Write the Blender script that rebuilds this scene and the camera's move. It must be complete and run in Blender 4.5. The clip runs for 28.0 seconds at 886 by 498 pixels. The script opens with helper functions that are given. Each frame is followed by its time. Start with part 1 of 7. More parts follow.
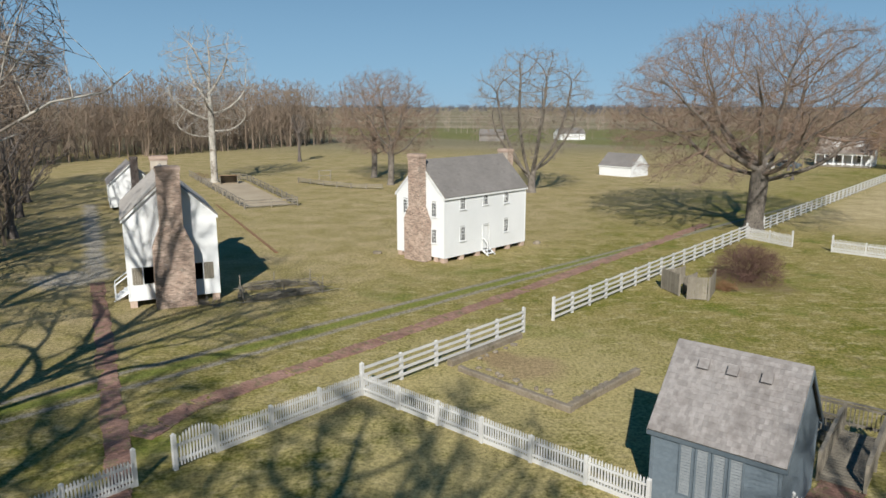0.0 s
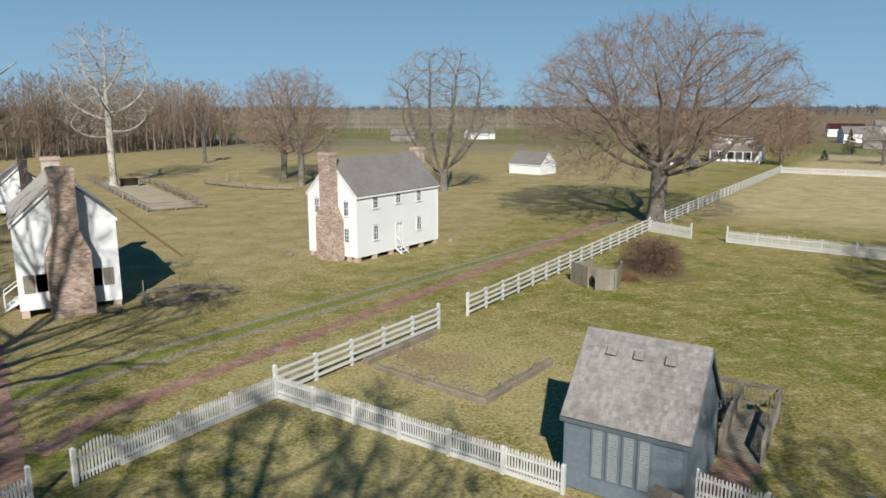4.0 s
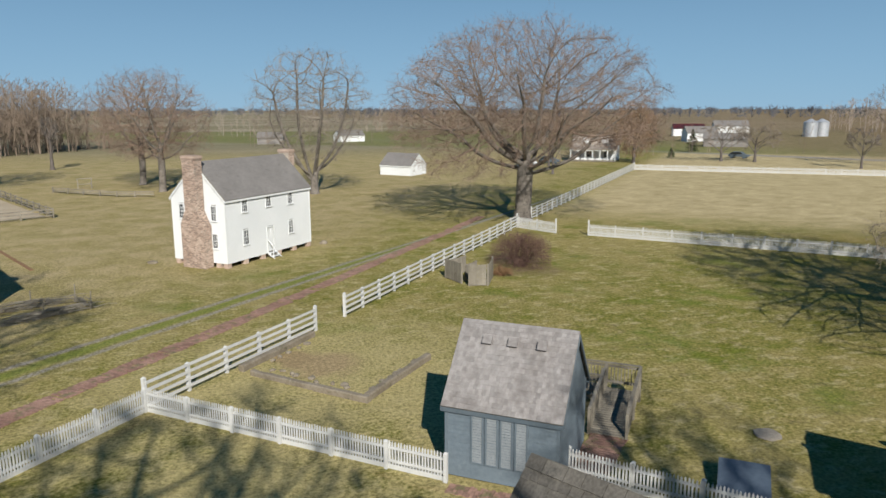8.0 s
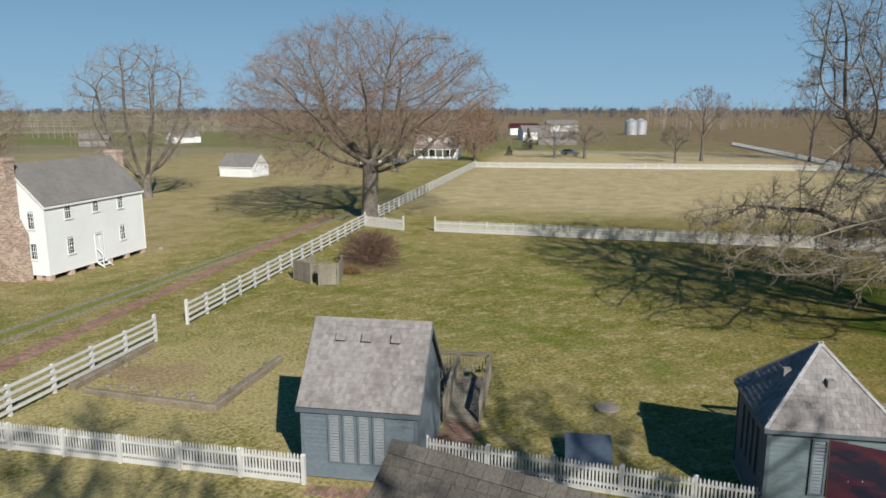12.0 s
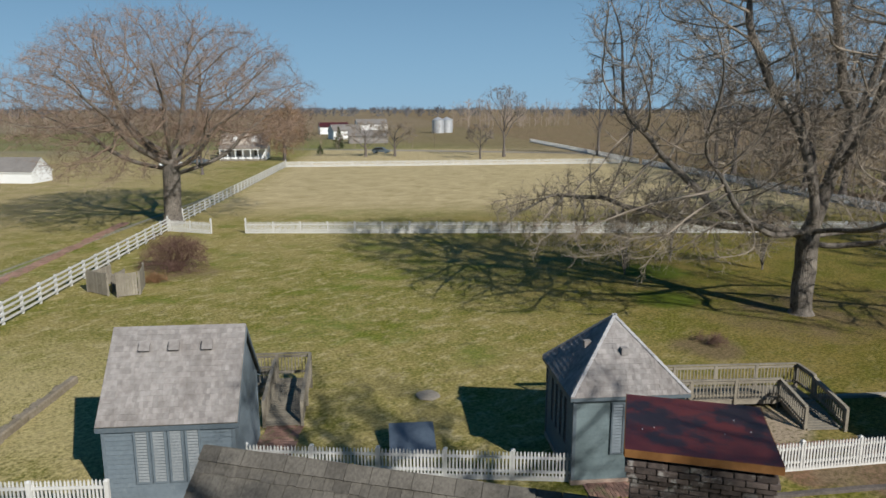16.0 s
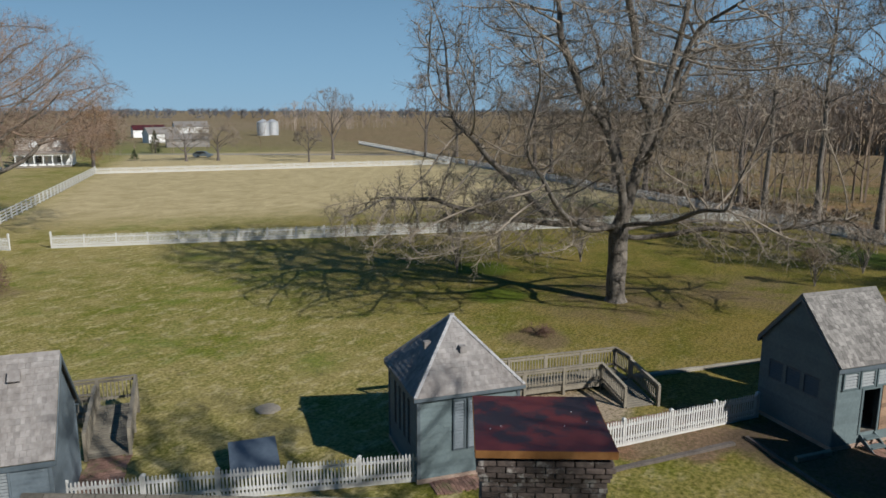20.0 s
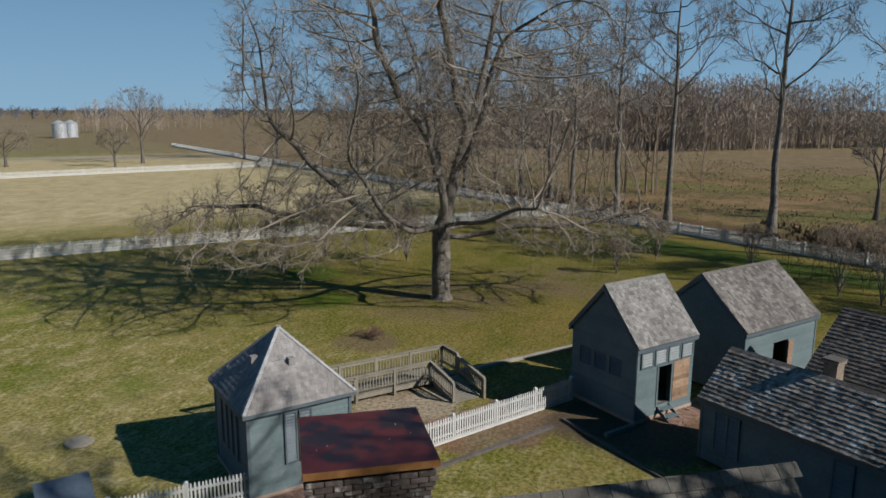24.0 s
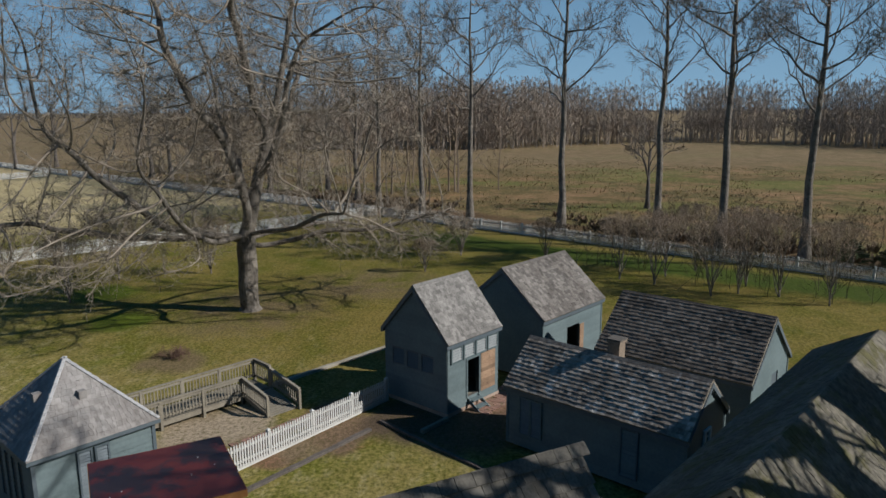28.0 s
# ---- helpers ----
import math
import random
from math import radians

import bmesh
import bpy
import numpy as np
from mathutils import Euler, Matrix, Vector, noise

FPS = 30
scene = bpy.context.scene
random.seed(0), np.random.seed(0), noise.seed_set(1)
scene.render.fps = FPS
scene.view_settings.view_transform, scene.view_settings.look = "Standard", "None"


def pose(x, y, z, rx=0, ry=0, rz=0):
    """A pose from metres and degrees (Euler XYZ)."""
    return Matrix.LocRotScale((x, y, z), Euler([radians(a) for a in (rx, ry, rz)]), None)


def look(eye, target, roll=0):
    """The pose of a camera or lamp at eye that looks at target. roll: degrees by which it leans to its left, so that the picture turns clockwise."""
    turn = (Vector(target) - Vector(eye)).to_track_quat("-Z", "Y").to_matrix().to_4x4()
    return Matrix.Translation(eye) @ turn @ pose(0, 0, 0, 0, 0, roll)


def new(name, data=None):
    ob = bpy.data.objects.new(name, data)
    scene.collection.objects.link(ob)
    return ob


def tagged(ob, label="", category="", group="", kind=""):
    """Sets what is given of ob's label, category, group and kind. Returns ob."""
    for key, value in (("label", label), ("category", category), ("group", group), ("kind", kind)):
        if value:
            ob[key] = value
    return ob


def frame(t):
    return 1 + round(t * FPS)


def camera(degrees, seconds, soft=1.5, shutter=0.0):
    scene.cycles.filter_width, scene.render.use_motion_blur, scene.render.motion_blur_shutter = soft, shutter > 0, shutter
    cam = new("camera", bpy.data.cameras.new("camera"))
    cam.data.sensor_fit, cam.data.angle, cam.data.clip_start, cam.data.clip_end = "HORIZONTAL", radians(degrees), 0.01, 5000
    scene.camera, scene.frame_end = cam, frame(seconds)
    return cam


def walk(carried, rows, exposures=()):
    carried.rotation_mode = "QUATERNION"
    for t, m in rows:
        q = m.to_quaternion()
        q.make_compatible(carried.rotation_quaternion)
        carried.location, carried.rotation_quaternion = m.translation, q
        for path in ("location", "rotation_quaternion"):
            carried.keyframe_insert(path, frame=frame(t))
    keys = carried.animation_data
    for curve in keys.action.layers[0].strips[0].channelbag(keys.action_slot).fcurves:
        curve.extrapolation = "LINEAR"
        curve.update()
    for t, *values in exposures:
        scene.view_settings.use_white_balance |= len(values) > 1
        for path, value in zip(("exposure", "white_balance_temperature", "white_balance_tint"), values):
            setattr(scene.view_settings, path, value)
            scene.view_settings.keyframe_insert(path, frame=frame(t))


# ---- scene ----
# ---------------------------------------------------------------- camera
cam = camera(63.8, 28.0, soft=1.6)
PATH = [
    (0.0, pose(0.000, 0.000, 11.500, 78.596, 0.009, -0.021)),
    (1.0, pose(0.026, 0.032, 11.486, 78.605, 0.021, -1.699)),
    (2.0, pose(0.049, 0.056, 11.459, 78.623, -0.018, -3.192)),
    (3.0, pose(0.059, 0.066, 11.398, 78.606, 0.006, -4.972)),
    (3.5, pose(0.053, 0.057, 11.362, 78.608, 0.019, -6.014)),
    (5.5, pose(-0.002, -0.052, 11.248, 78.724, 0.058, -10.350)),
    (6.0, pose(-0.017, -0.095, 11.231, 78.743, 0.142, -11.604)),
    (7.0, pose(-0.048, -0.185, 11.225, 78.799, 0.124, -14.434)),
    (8.0, pose(-0.081, -0.249, 11.212, 78.812, 0.122, -17.420)),
    (9.0, pose(-0.108, -0.268, 11.180, 78.852, 0.064, -20.293)),
    (10.0, pose(-0.122, -0.258, 11.146, 78.852, 0.082, -23.313)),
    (11.0, pose(-0.136, -0.237, 11.100, 78.846, 0.074, -26.424)),
    (12.0, pose(-0.152, -0.242, 11.034, 78.823, 0.031, -29.818)),
    (13.0, pose(-0.154, -0.262, 10.981, 78.829, 0.026, -33.734)),
    (13.5, pose(-0.141, -0.267, 10.953, 78.847, -0.016, -35.692)),
    (15.5, pose(-0.041, -0.197, 10.832, 78.815, 0.024, -42.898)),
    (16.0, pose(-0.027, -0.189, 10.813, 78.783, 0.060, -44.799)),
    (17.0, pose(-0.013, -0.180, 10.807, 78.818, -0.087, -48.365)),
    (18.0, pose(-0.049, -0.124, 10.809, 78.813, -0.038, -51.760)),
    (19.0, pose(-0.080, -0.073, 10.858, 78.886, -0.053, -54.956)),
    (20.0, pose(-0.096, -0.081, 10.928, 78.924, -0.082, -58.418)),
    (21.0, pose(-0.117, -0.106, 11.001, 78.922, -0.145, -61.873)),
    (21.5, pose(-0.131, -0.122, 11.033, 78.905, -0.122, -63.465)),
    (23.5, pose(-0.165, -0.231, 11.175, 78.906, -0.025, -70.559)),
    (24.0, pose(-0.178, -0.253, 11.209, 78.880, -0.085, -72.424)),
    (25.0, pose(-0.215, -0.294, 11.280, 78.879, -0.033, -76.191)),
    (26.0, pose(-0.234, -0.336, 11.343, 78.861, 0.042, -80.020)),
    (27.0, pose(-0.233, -0.397, 11.387, 78.892, 0.157, -83.884)),
    (28.0, pose(-0.200, -0.425, 11.405, 78.907, 0.304, -87.833)),
]
walk(cam, PATH, [(0.0, 0.40, 6640, 9), (10.0, 0.36, 6640, 9), (20.0, 0.25, 6540, 9), (28.0, 0.12, 6500, 9)])

# ---------------------------------------------------------------- light
SUN_FROM = Vector((-0.11, -1.0, 0.0)).normalized()
SUN_EL = radians(32.5)
world = bpy.data.worlds.new("sky")
scene.world = world
world.use_nodes = True
wn = world.node_tree.nodes
sky = wn.new("ShaderNodeTexSky")
sky.sky_type = 'NISHITA'
sky.sun_disc = False
sky.sun_elevation = SUN_EL
sky.sun_rotation = math.atan2(SUN_FROM.x, SUN_FROM.y)
sky.altitude = 200
sky.air_density, sky.dust_density, sky.ozone_density = 0.75, 0.0, 4.0
wn["Background"].inputs["Strength"].default_value = 0.0515
# deep blue overhead, paler towards the horizon
dome = wn.new("ShaderNodeTexCoord")
split = wn.new("ShaderNodeSeparateXYZ")
world.node_tree.links.new(dome.outputs["Generated"], split.inputs[0])
high = wn.new("ShaderNodeMapRange")
high.interpolation_type = 'SMOOTHSTEP'
high.inputs[1].default_value, high.inputs[2].default_value = -0.05, 0.47
world.node_tree.links.new(split.outputs[2], high.inputs[0])
deep = wn.new("ShaderNodeMix")
deep.data_type = 'RGBA'
deep.inputs[6].default_value, deep.inputs[7].default_value = (3.9, 7.0, 10.2, 1), (0.02, 1.3, 3.5, 1)
world.node_tree.links.new(high.outputs[0], deep.inputs[0])
even = wn.new("ShaderNodeMix")
even.data_type = 'RGBA'
even.inputs[0].default_value = 0.9
world.node_tree.links.new(sky.outputs[0], even.inputs[6])
world.node_tree.links.new(deep.outputs[2], even.inputs[7])
world.node_tree.links.new(even.outputs[2], wn["Background"].inputs[0])
sun = new("sun", bpy.data.lights.new("sun", 'SUN'))
sun.data.energy, sun.data.angle, sun.data.color = 5.0, radians(0.55), (1.0, 0.965, 0.91)
sun_dir = SUN_FROM * math.cos(SUN_EL) + Vector((0, 0, math.sin(SUN_EL)))
sun.matrix_world = look(sun_dir * 60, (0, 0, 0))


# ---------------------------------------------------------------- materials
def nodes_of(name):
    m = bpy.data.materials.new(name)
    m.use_nodes = True
    return m, m.node_tree.nodes, m.node_tree.links, m.node_tree.nodes["Principled BSDF"]


def noise_node(n, l, vec, scale, detail=4.0, rough=0.55, stretch=None):
    t = n.new("ShaderNodeTexNoise")
    t.inputs["Scale"].default_value, t.inputs["Detail"].default_value, t.inputs["Roughness"].default_value = scale, detail, rough
    if stretch:
        mp = n.new("ShaderNodeMapping")
        mp.inputs["Scale"].default_value = stretch
        l.new(vec, mp.inputs["Vector"])
        vec = mp.outputs[0]
    l.new(vec, t.inputs["Vector"])
    return t.outputs["Fac"]


def ramp_node(n, l, fac, lo, hi):
    r = n.new("ShaderNodeMapRange")
    r.interpolation_type = 'SMOOTHSTEP'
    l.new(fac, r.inputs[0])
    r.inputs[1].default_value, r.inputs[2].default_value = lo, hi
    return r.outputs[0]


def mix_node(n, l, fac, a, b):
    m = n.new("ShaderNodeMix")
    m.data_type = 'RGBA'
    for sock, v in ((m.inputs[0], fac), (m.inputs[6], a), (m.inputs[7], b)):
        if hasattr(v, "links"):
            l.new(v, sock)
        else:
            sock.default_value = v if not isinstance(v, tuple) else (*v, 1.0)
    return m.outputs[2]


def surf(name, c1, c2, big=0.6, fine=14.0, c3=None, rough=0.8, bump=0.25, dist=0.01, stretch=None, rnd=0.0, island=0.0,
         metal=0.0, spec=0.35, world_space=True, cover=(0.56, 0.72)):
    """Two noises mix c1 and c2, patches of c3; rnd / island vary whole pieces in brightness."""
    m, n, l, b = nodes_of(name)
    geo = n.new("ShaderNodeNewGeometry")
    if world_space:
        vec = geo.outputs["Position"]
    else:
        vec = n.new("ShaderNodeTexCoord").outputs["Object"]
    f1 = noise_node(n, l, vec, big, 5.0, 0.6)
    f2 = noise_node(n, l, vec, fine, 6.0, 0.65, stretch)
    add = n.new("ShaderNodeMath")
    add.operation = 'ADD'
    l.new(f1, add.inputs[0]), l.new(f2, add.inputs[1])
    col = mix_node(n, l, ramp_node(n, l, add.outputs[0], 0.72, 1.28), c1, c2)
    if c3:
        f3 = noise_node(n, l, vec, big * 2.7, 6.0, 0.7)
        col = mix_node(n, l, ramp_node(n, l, f3, *cover), col, c3)
    if rnd or island:
        hsv = n.new("ShaderNodeHueSaturation")
        r = n.new("ShaderNodeMapRange")
        amount = rnd or island
        l.new(n.new("ShaderNodeObjectInfo").outputs["Random"] if rnd else geo.outputs["Random Per Island"], r.inputs[0])
        r.inputs[3].default_value, r.inputs[4].default_value = 1 - amount, 1 + amount
        l.new(r.outputs[0], hsv.inputs["Value"]), l.new(col, hsv.inputs["Color"])
        col = hsv.outputs[0]
    l.new(col, b.inputs["Base Color"])
    b.inputs["Roughness"].default_value, b.inputs["Metallic"].default_value = rough, metal
    b.inputs["Specular IOR Level"].default_value = spec
    bp = n.new("ShaderNodeBump")
    bp.inputs["Strength"].default_value, bp.inputs["Distance"].default_value = bump, dist
    l.new(f2, bp.inputs["Height"]), l.new(bp.outputs[0], b.inputs["Normal"])
    return m


WHITE = surf("white paint", (0.616, 0.634, 0.638), (0.678, 0.691, 0.695), 0.4, 9.0, (0.528, 0.541, 0.532), 0.6, 0.12, stretch=(1, 1, 4), cover=(0.62, 0.8))
FENCE_WHITE = surf("fence paint", (0.456, 0.456, 0.445), (0.532, 0.532, 0.517), 1.2, 12.0, (0.418, 0.426, 0.380), 0.65, 0.2, rnd=0.06, cover=(0.6, 0.78))
BLUE_GREY = surf("blue-grey paint", (0.095, 0.122, 0.144), (0.125, 0.156, 0.181), 0.7, 10.0, (0.182, 0.213, 0.228), 0.6, 0.2, rnd=0.05, cover=(0.6, 0.8))
SLATE_BLUE = surf("dark slate-blue paint", (0.080, 0.112, 0.122), (0.112, 0.150, 0.160), 0.7, 10.0, (0.145, 0.178, 0.182), 0.6, 0.2, rnd=0.07, cover=(0.6, 0.8))
BLUE_DARK = surf("dark blue-grey trim", (0.068, 0.091, 0.110), (0.095, 0.118, 0.137), 0.8, 12.0, None, 0.55, 0.15)
LOUVRE = surf("louvre paint", (0.145, 0.165, 0.178), (0.20, 0.22, 0.23), 1.0, 12.0, None, 0.6, 0.15)
SHINGLE_GREY = surf("weathered grey shingle", (0.165, 0.15, 0.142), (0.262, 0.248, 0.24), 0.55, 5.0, (0.145, 0.128, 0.122), 0.85, 0.4, 0.005, island=0.15, cover=(0.50, 0.80))
SHINGLE_PALE = surf("pale weathered shingle", (0.304, 0.281, 0.255), (0.395, 0.369, 0.338), 0.9, 6.0, (0.251, 0.228, 0.205), 0.85, 0.3, 0.004, island=0.12)
SHINGLE_SMALL = surf("mottled grey shingle", (0.133, 0.125, 0.118), (0.213, 0.202, 0.190), 1.2, 9.0, (0.106, 0.095, 0.091), 0.85, 0.4, 0.006, island=0.34)
SHINGLE_MID = surf("brownish grey shingle", (0.087, 0.076, 0.068), (0.171, 0.156, 0.144), 0.8, 9.0, (0.068, 0.061, 0.057), 0.85, 0.4, 0.006, island=0.4)
SILVER_CAP = surf("silvery hip shingle", (0.258, 0.258, 0.266), (0.350, 0.350, 0.357), 1.2, 9.0, None, 0.7, 0.3, 0.004)
SHINGLE_BROWN = surf("brown weathered shingle", (0.135, 0.108, 0.085), (0.33, 0.285, 0.24), 0.9, 9.0, (0.56, 0.525, 0.485), 0.85, 0.5, 0.008, island=0.42, cover=(0.52, 0.70))
SHINGLE_BARN = surf("dark brown shake", (0.085, 0.067, 0.052), (0.215, 0.176, 0.142), 0.7, 9.0, (0.30, 0.25, 0.205), 0.88, 0.5, 0.008, island=0.38, cover=(0.54, 0.72))
SHAKE = surf("split shake", (0.068, 0.062, 0.053), (0.133, 0.122, 0.105), 0.8, 9.0, (0.046, 0.043, 0.036), 0.88, 0.5, 0.008, stretch=(3, 3, 1), rnd=0.22, island=0.0)
SHAKE_STUFF = surf("split shake field", (0.068, 0.062, 0.053), (0.133, 0.122, 0.105), 0.8, 9.0, (0.046, 0.043, 0.036), 0.88, 0.5, 0.008, stretch=(3, 3, 1), island=0.22)
SHAKE_MOSS = surf("mossy split shake", (0.057, 0.052, 0.040), (0.160, 0.143, 0.114), 0.5, 7.0, (0.076, 0.070, 0.027), 0.9, 0.5, 0.008, island=0.16, cover=(0.46, 0.62))
SLATE = surf("grey slate roofing", (0.156, 0.146, 0.137), (0.198, 0.186, 0.175), 0.5, 20.0, (0.137, 0.128, 0.120), 0.8, 0.15, 0.004, island=0.06)
BRICK = surf("old brick", (0.281, 0.201, 0.160), (0.426, 0.334, 0.274), 1.1, 18.0, (0.365, 0.319, 0.270), 0.9, 0.4, 0.004, island=0.36)
BRICK_DARK = surf("sooty weathered brick", (0.042, 0.033, 0.030), (0.106, 0.082, 0.073), 2.2, 16.0, (0.228, 0.217, 0.205), 0.92, 0.7, 0.01, rnd=0.45, cover=(0.53, 0.66))
MORTAR = surf("lime mortar", (0.319, 0.281, 0.236), (0.410, 0.365, 0.312), 1.0, 25.0, None, 0.95, 0.4)
CHIMNEY_TAN = surf("sooty tan render", (0.16, 0.125, 0.095), (0.255, 0.205, 0.16), 1.5, 14.0, (0.09, 0.072, 0.058), 0.95, 0.4)
MORTAR_DARK = surf("grimy mortar", (0.038, 0.035, 0.032), (0.152, 0.144, 0.133), 3.0, 25.0, None, 0.95, 0.5)
PAVER = surf("brick paver", (0.19, 0.105, 0.08), (0.30, 0.185, 0.145), 0.6, 12.0, (0.155, 0.135, 0.07), 0.9, 0.4, 0.004, island=0.22, cover=(0.5, 0.64))
# the near-black blotches paint soft branch shade onto the red
RUST_RED = surf("red painted metal with shade blotches", (0.065, 0.010, 0.010), (0.095, 0.020, 0.017), 0.5, 6.0, (0.023, 0.015, 0.018), 0.42, 0.05, 0.004, spec=0.5, cover=(0.47, 0.6))
RUST_EDGE = surf("rusty metal edge", (0.152, 0.065, 0.019), (0.220, 0.106, 0.038), 2.0, 9.0, None, 0.6, 0.2)
OLD_WOOD = surf("grey weathered wood", (0.155, 0.138, 0.11), (0.25, 0.225, 0.18), 1.0, 9.0, (0.125, 0.108, 0.082), 0.85, 0.4, 0.006, stretch=(1, 1, 6), rnd=0.14)
PALE_WOOD = surf("bare weathered boards", (0.17, 0.105, 0.068), (0.29, 0.195, 0.13), 1.5, 9.0, (0.12, 0.08, 0.055), 0.8, 0.3, 0.005, stretch=(1, 1, 5), rnd=0.3)
LOG = surf("rotting log", (0.152, 0.125, 0.091), (0.243, 0.209, 0.160), 1.0, 9.0, (0.076, 0.076, 0.038), 0.92, 0.7, 0.02)
DARK_GLASS_RGB = (0.02, 0.023, 0.026)
# one dark brown-grey for interiors, some slats and the flue
INSIDE = surf("plain dark inside", (0.076, 0.068, 0.061), (0.106, 0.095, 0.084), 1.0, 9.0, None, 0.95, 0.2)
STONE = surf("pale stone slab", (0.20, 0.175, 0.14), (0.28, 0.25, 0.21), 1.5, 10.0, (0.15, 0.135, 0.09), 0.9, 0.5, 0.02)
CONCRETE = surf("worn path edging", (0.228, 0.205, 0.167), (0.304, 0.281, 0.236), 0.8, 10.0, (0.167, 0.152, 0.106), 0.95, 0.4, 0.01)
BLUE_BOX = surf("blue-grey hatch paint", (0.065, 0.087, 0.118), (0.087, 0.114, 0.148), 1.0, 8.0, None, 0.55, 0.15)
SILO = surf("galvanised steel", (0.380, 0.395, 0.418), (0.471, 0.486, 0.502), 0.3, 1.5, None, 0.45, 0.1, metal=0.4)
BARK = surf("grey bark", (0.105, 0.09, 0.077), (0.215, 0.192, 0.165), 1.4, 5.0, (0.06, 0.052, 0.045), 0.95, 1.0, 0.09, stretch=(2.5, 2.5, 0.5), cover=(0.5, 0.68))
BARK_DARK = surf("dark bark", (0.076, 0.065, 0.057), (0.133, 0.114, 0.103), 0.9, 7.0, (0.053, 0.046, 0.042), 0.95, 0.8, 0.05, stretch=(2, 2, 0.5))
BARK_PALE = surf("pale sycamore bark", (0.304, 0.281, 0.243), (0.456, 0.433, 0.388), 0.5, 4.0, (0.167, 0.144, 0.118), 0.85, 0.3, 0.02, cover=(0.5, 0.62))
TWIG_RED = surf("reddish budding twigs", (0.175, 0.13, 0.10), (0.275, 0.19, 0.14), 0.15, 1.5, (0.20, 0.16, 0.135), 0.9, 0.1)
TWIG_GREY = surf("grey-brown twigs", (0.152, 0.129, 0.110), (0.220, 0.190, 0.163), 0.2, 1.5, None, 0.9, 0.1)
TWIG_PALE = surf("pale lichened twigs", (0.18, 0.15, 0.118), (0.29, 0.248, 0.20), 0.2, 1.5, (0.17, 0.128, 0.098), 0.9, 0.1)
TWIG_WOOD = surf("woodland twigs", (0.15, 0.115, 0.085), (0.245, 0.19, 0.145), 0.03, 0.4, (0.19, 0.125, 0.085), 0.95, 0.1)
TWIG_DARK = surf("grey woodland twigs", (0.235, 0.19, 0.155), (0.37, 0.31, 0.255), 0.03, 0.4, (0.27, 0.195, 0.145), 0.95, 0.1)
# brown brush, its colour lowered to hold the shade it stands in
BRUSH_SHADED = surf("shaded brush", (0.06, 0.05, 0.036), (0.11, 0.09, 0.064), 0.1, 0.8, (0.08, 0.075, 0.04), 0.95, 0.1)
BUSH_RED = surf("bare reddish shrub", (0.114, 0.065, 0.049), (0.175, 0.106, 0.084), 0.8, 3.0, None, 0.9, 0.1)
EVERGREEN = surf("evergreen needles", (0.027, 0.042, 0.017), (0.053, 0.072, 0.027), 0.3, 2.0, None, 0.9, 0.1)
# the blue-grey haze of distance is put into this tree colour
HAZED_WOOD = surf("distant woods with painted haze", (0.088, 0.094, 0.112), (0.13, 0.13, 0.142), 0.01, 0.1, (0.095, 0.11, 0.115), 0.95, 0.1)
LEAF_LITTER = surf("dead leaves", (0.167, 0.091, 0.046), (0.258, 0.144, 0.076), 2.0, 14.0, None, 0.95, 0.5, island=0.2)


def glass_material():
    m, n, l, b = nodes_of("window glass")
    b.inputs["Base Color"].default_value = (*DARK_GLASS_RGB, 1)
    b.inputs["Roughness"].default_value = 0.06
    b.inputs["Specular IOR Level"].default_value = 0.5
    return m


GLASS = glass_material()


# ---------------------------------------------------------------- building helpers
def box(bm, x0, x1, y0, y1, z0, z1):
    v = [bm.verts.new(p) for p in ((x0, y0, z0), (x1, y0, z0), (x1, y1, z0), (x0, y1, z0), (x0, y0, z1), (x1, y0, z1), (x1, y1, z1), (x0, y1, z1))]
    for f in ((3, 2, 1, 0), (4, 5, 6, 7), (0, 1, 5, 4), (1, 2, 6, 5), (2, 3, 7, 6), (3, 0, 4, 7)):
        bm.faces.new([v[i] for i in f])
    return v


def prism(bm, pts, a, b):
    """A prism: the polygon pts (3D) swept from offset a to offset b."""
    lo = [bm.verts.new(Vector(p) + Vector(a)) for p in pts]
    hi = [bm.verts.new(Vector(p) + Vector(b)) for p in pts]
    bm.faces.new(lo[::-1]), bm.faces.new(hi)
    k = len(pts)
    for i in range(k):
        bm.faces.new((lo[i], lo[(i + 1) % k], hi[(i + 1) % k], hi[i]))


def mesh_of(name, bm, material, bevel=0.0):
    bmesh.ops.recalc_face_normals(bm, faces=bm.faces)
    if bevel:
        bmesh.ops.bevel(bm, geom=list(bm.edges), offset=bevel, segments=1, affect='EDGES')
    me = bpy.data.meshes.new(name)
    bm.to_mesh(me)
    bm.free()
    me.materials.append(material)
    return me


def part(name, bm, material, parent=None, label="", bevel=0.0, at=None):
    ob = new(name, mesh_of(name, bm, material, bevel))
    ob.parent = parent
    if at is not None:
        ob.matrix_basis = at
    return tagged(ob, label=label)


def piece(name, me, parent, m):
    """A repeat that shares its mesh."""
    ob = new(name, me)
    ob.parent = parent
    ob.matrix_basis = m
    return ob


def unit_mesh(name, material, bevel=0.0):
    bm = bmesh.new()
    box(bm, 0, 1, 0, 1, 0, 1)
    return mesh_of(name, bm, material, bevel)


def put_box(x0, x1, y0, y1, z0, z1):
    return Matrix.Translation((x0, y0, z0)) @ Matrix.Diagonal((x1 - x0, y1 - y0, z1 - z0, 1))


def thing(name, x, y, turn=0.0, label="", category="", group="", z=0.0):
    ob = new(name)
    ob.matrix_basis = pose(x, y, z, 0, 0, turn)
    return tagged(ob, label, category, group)


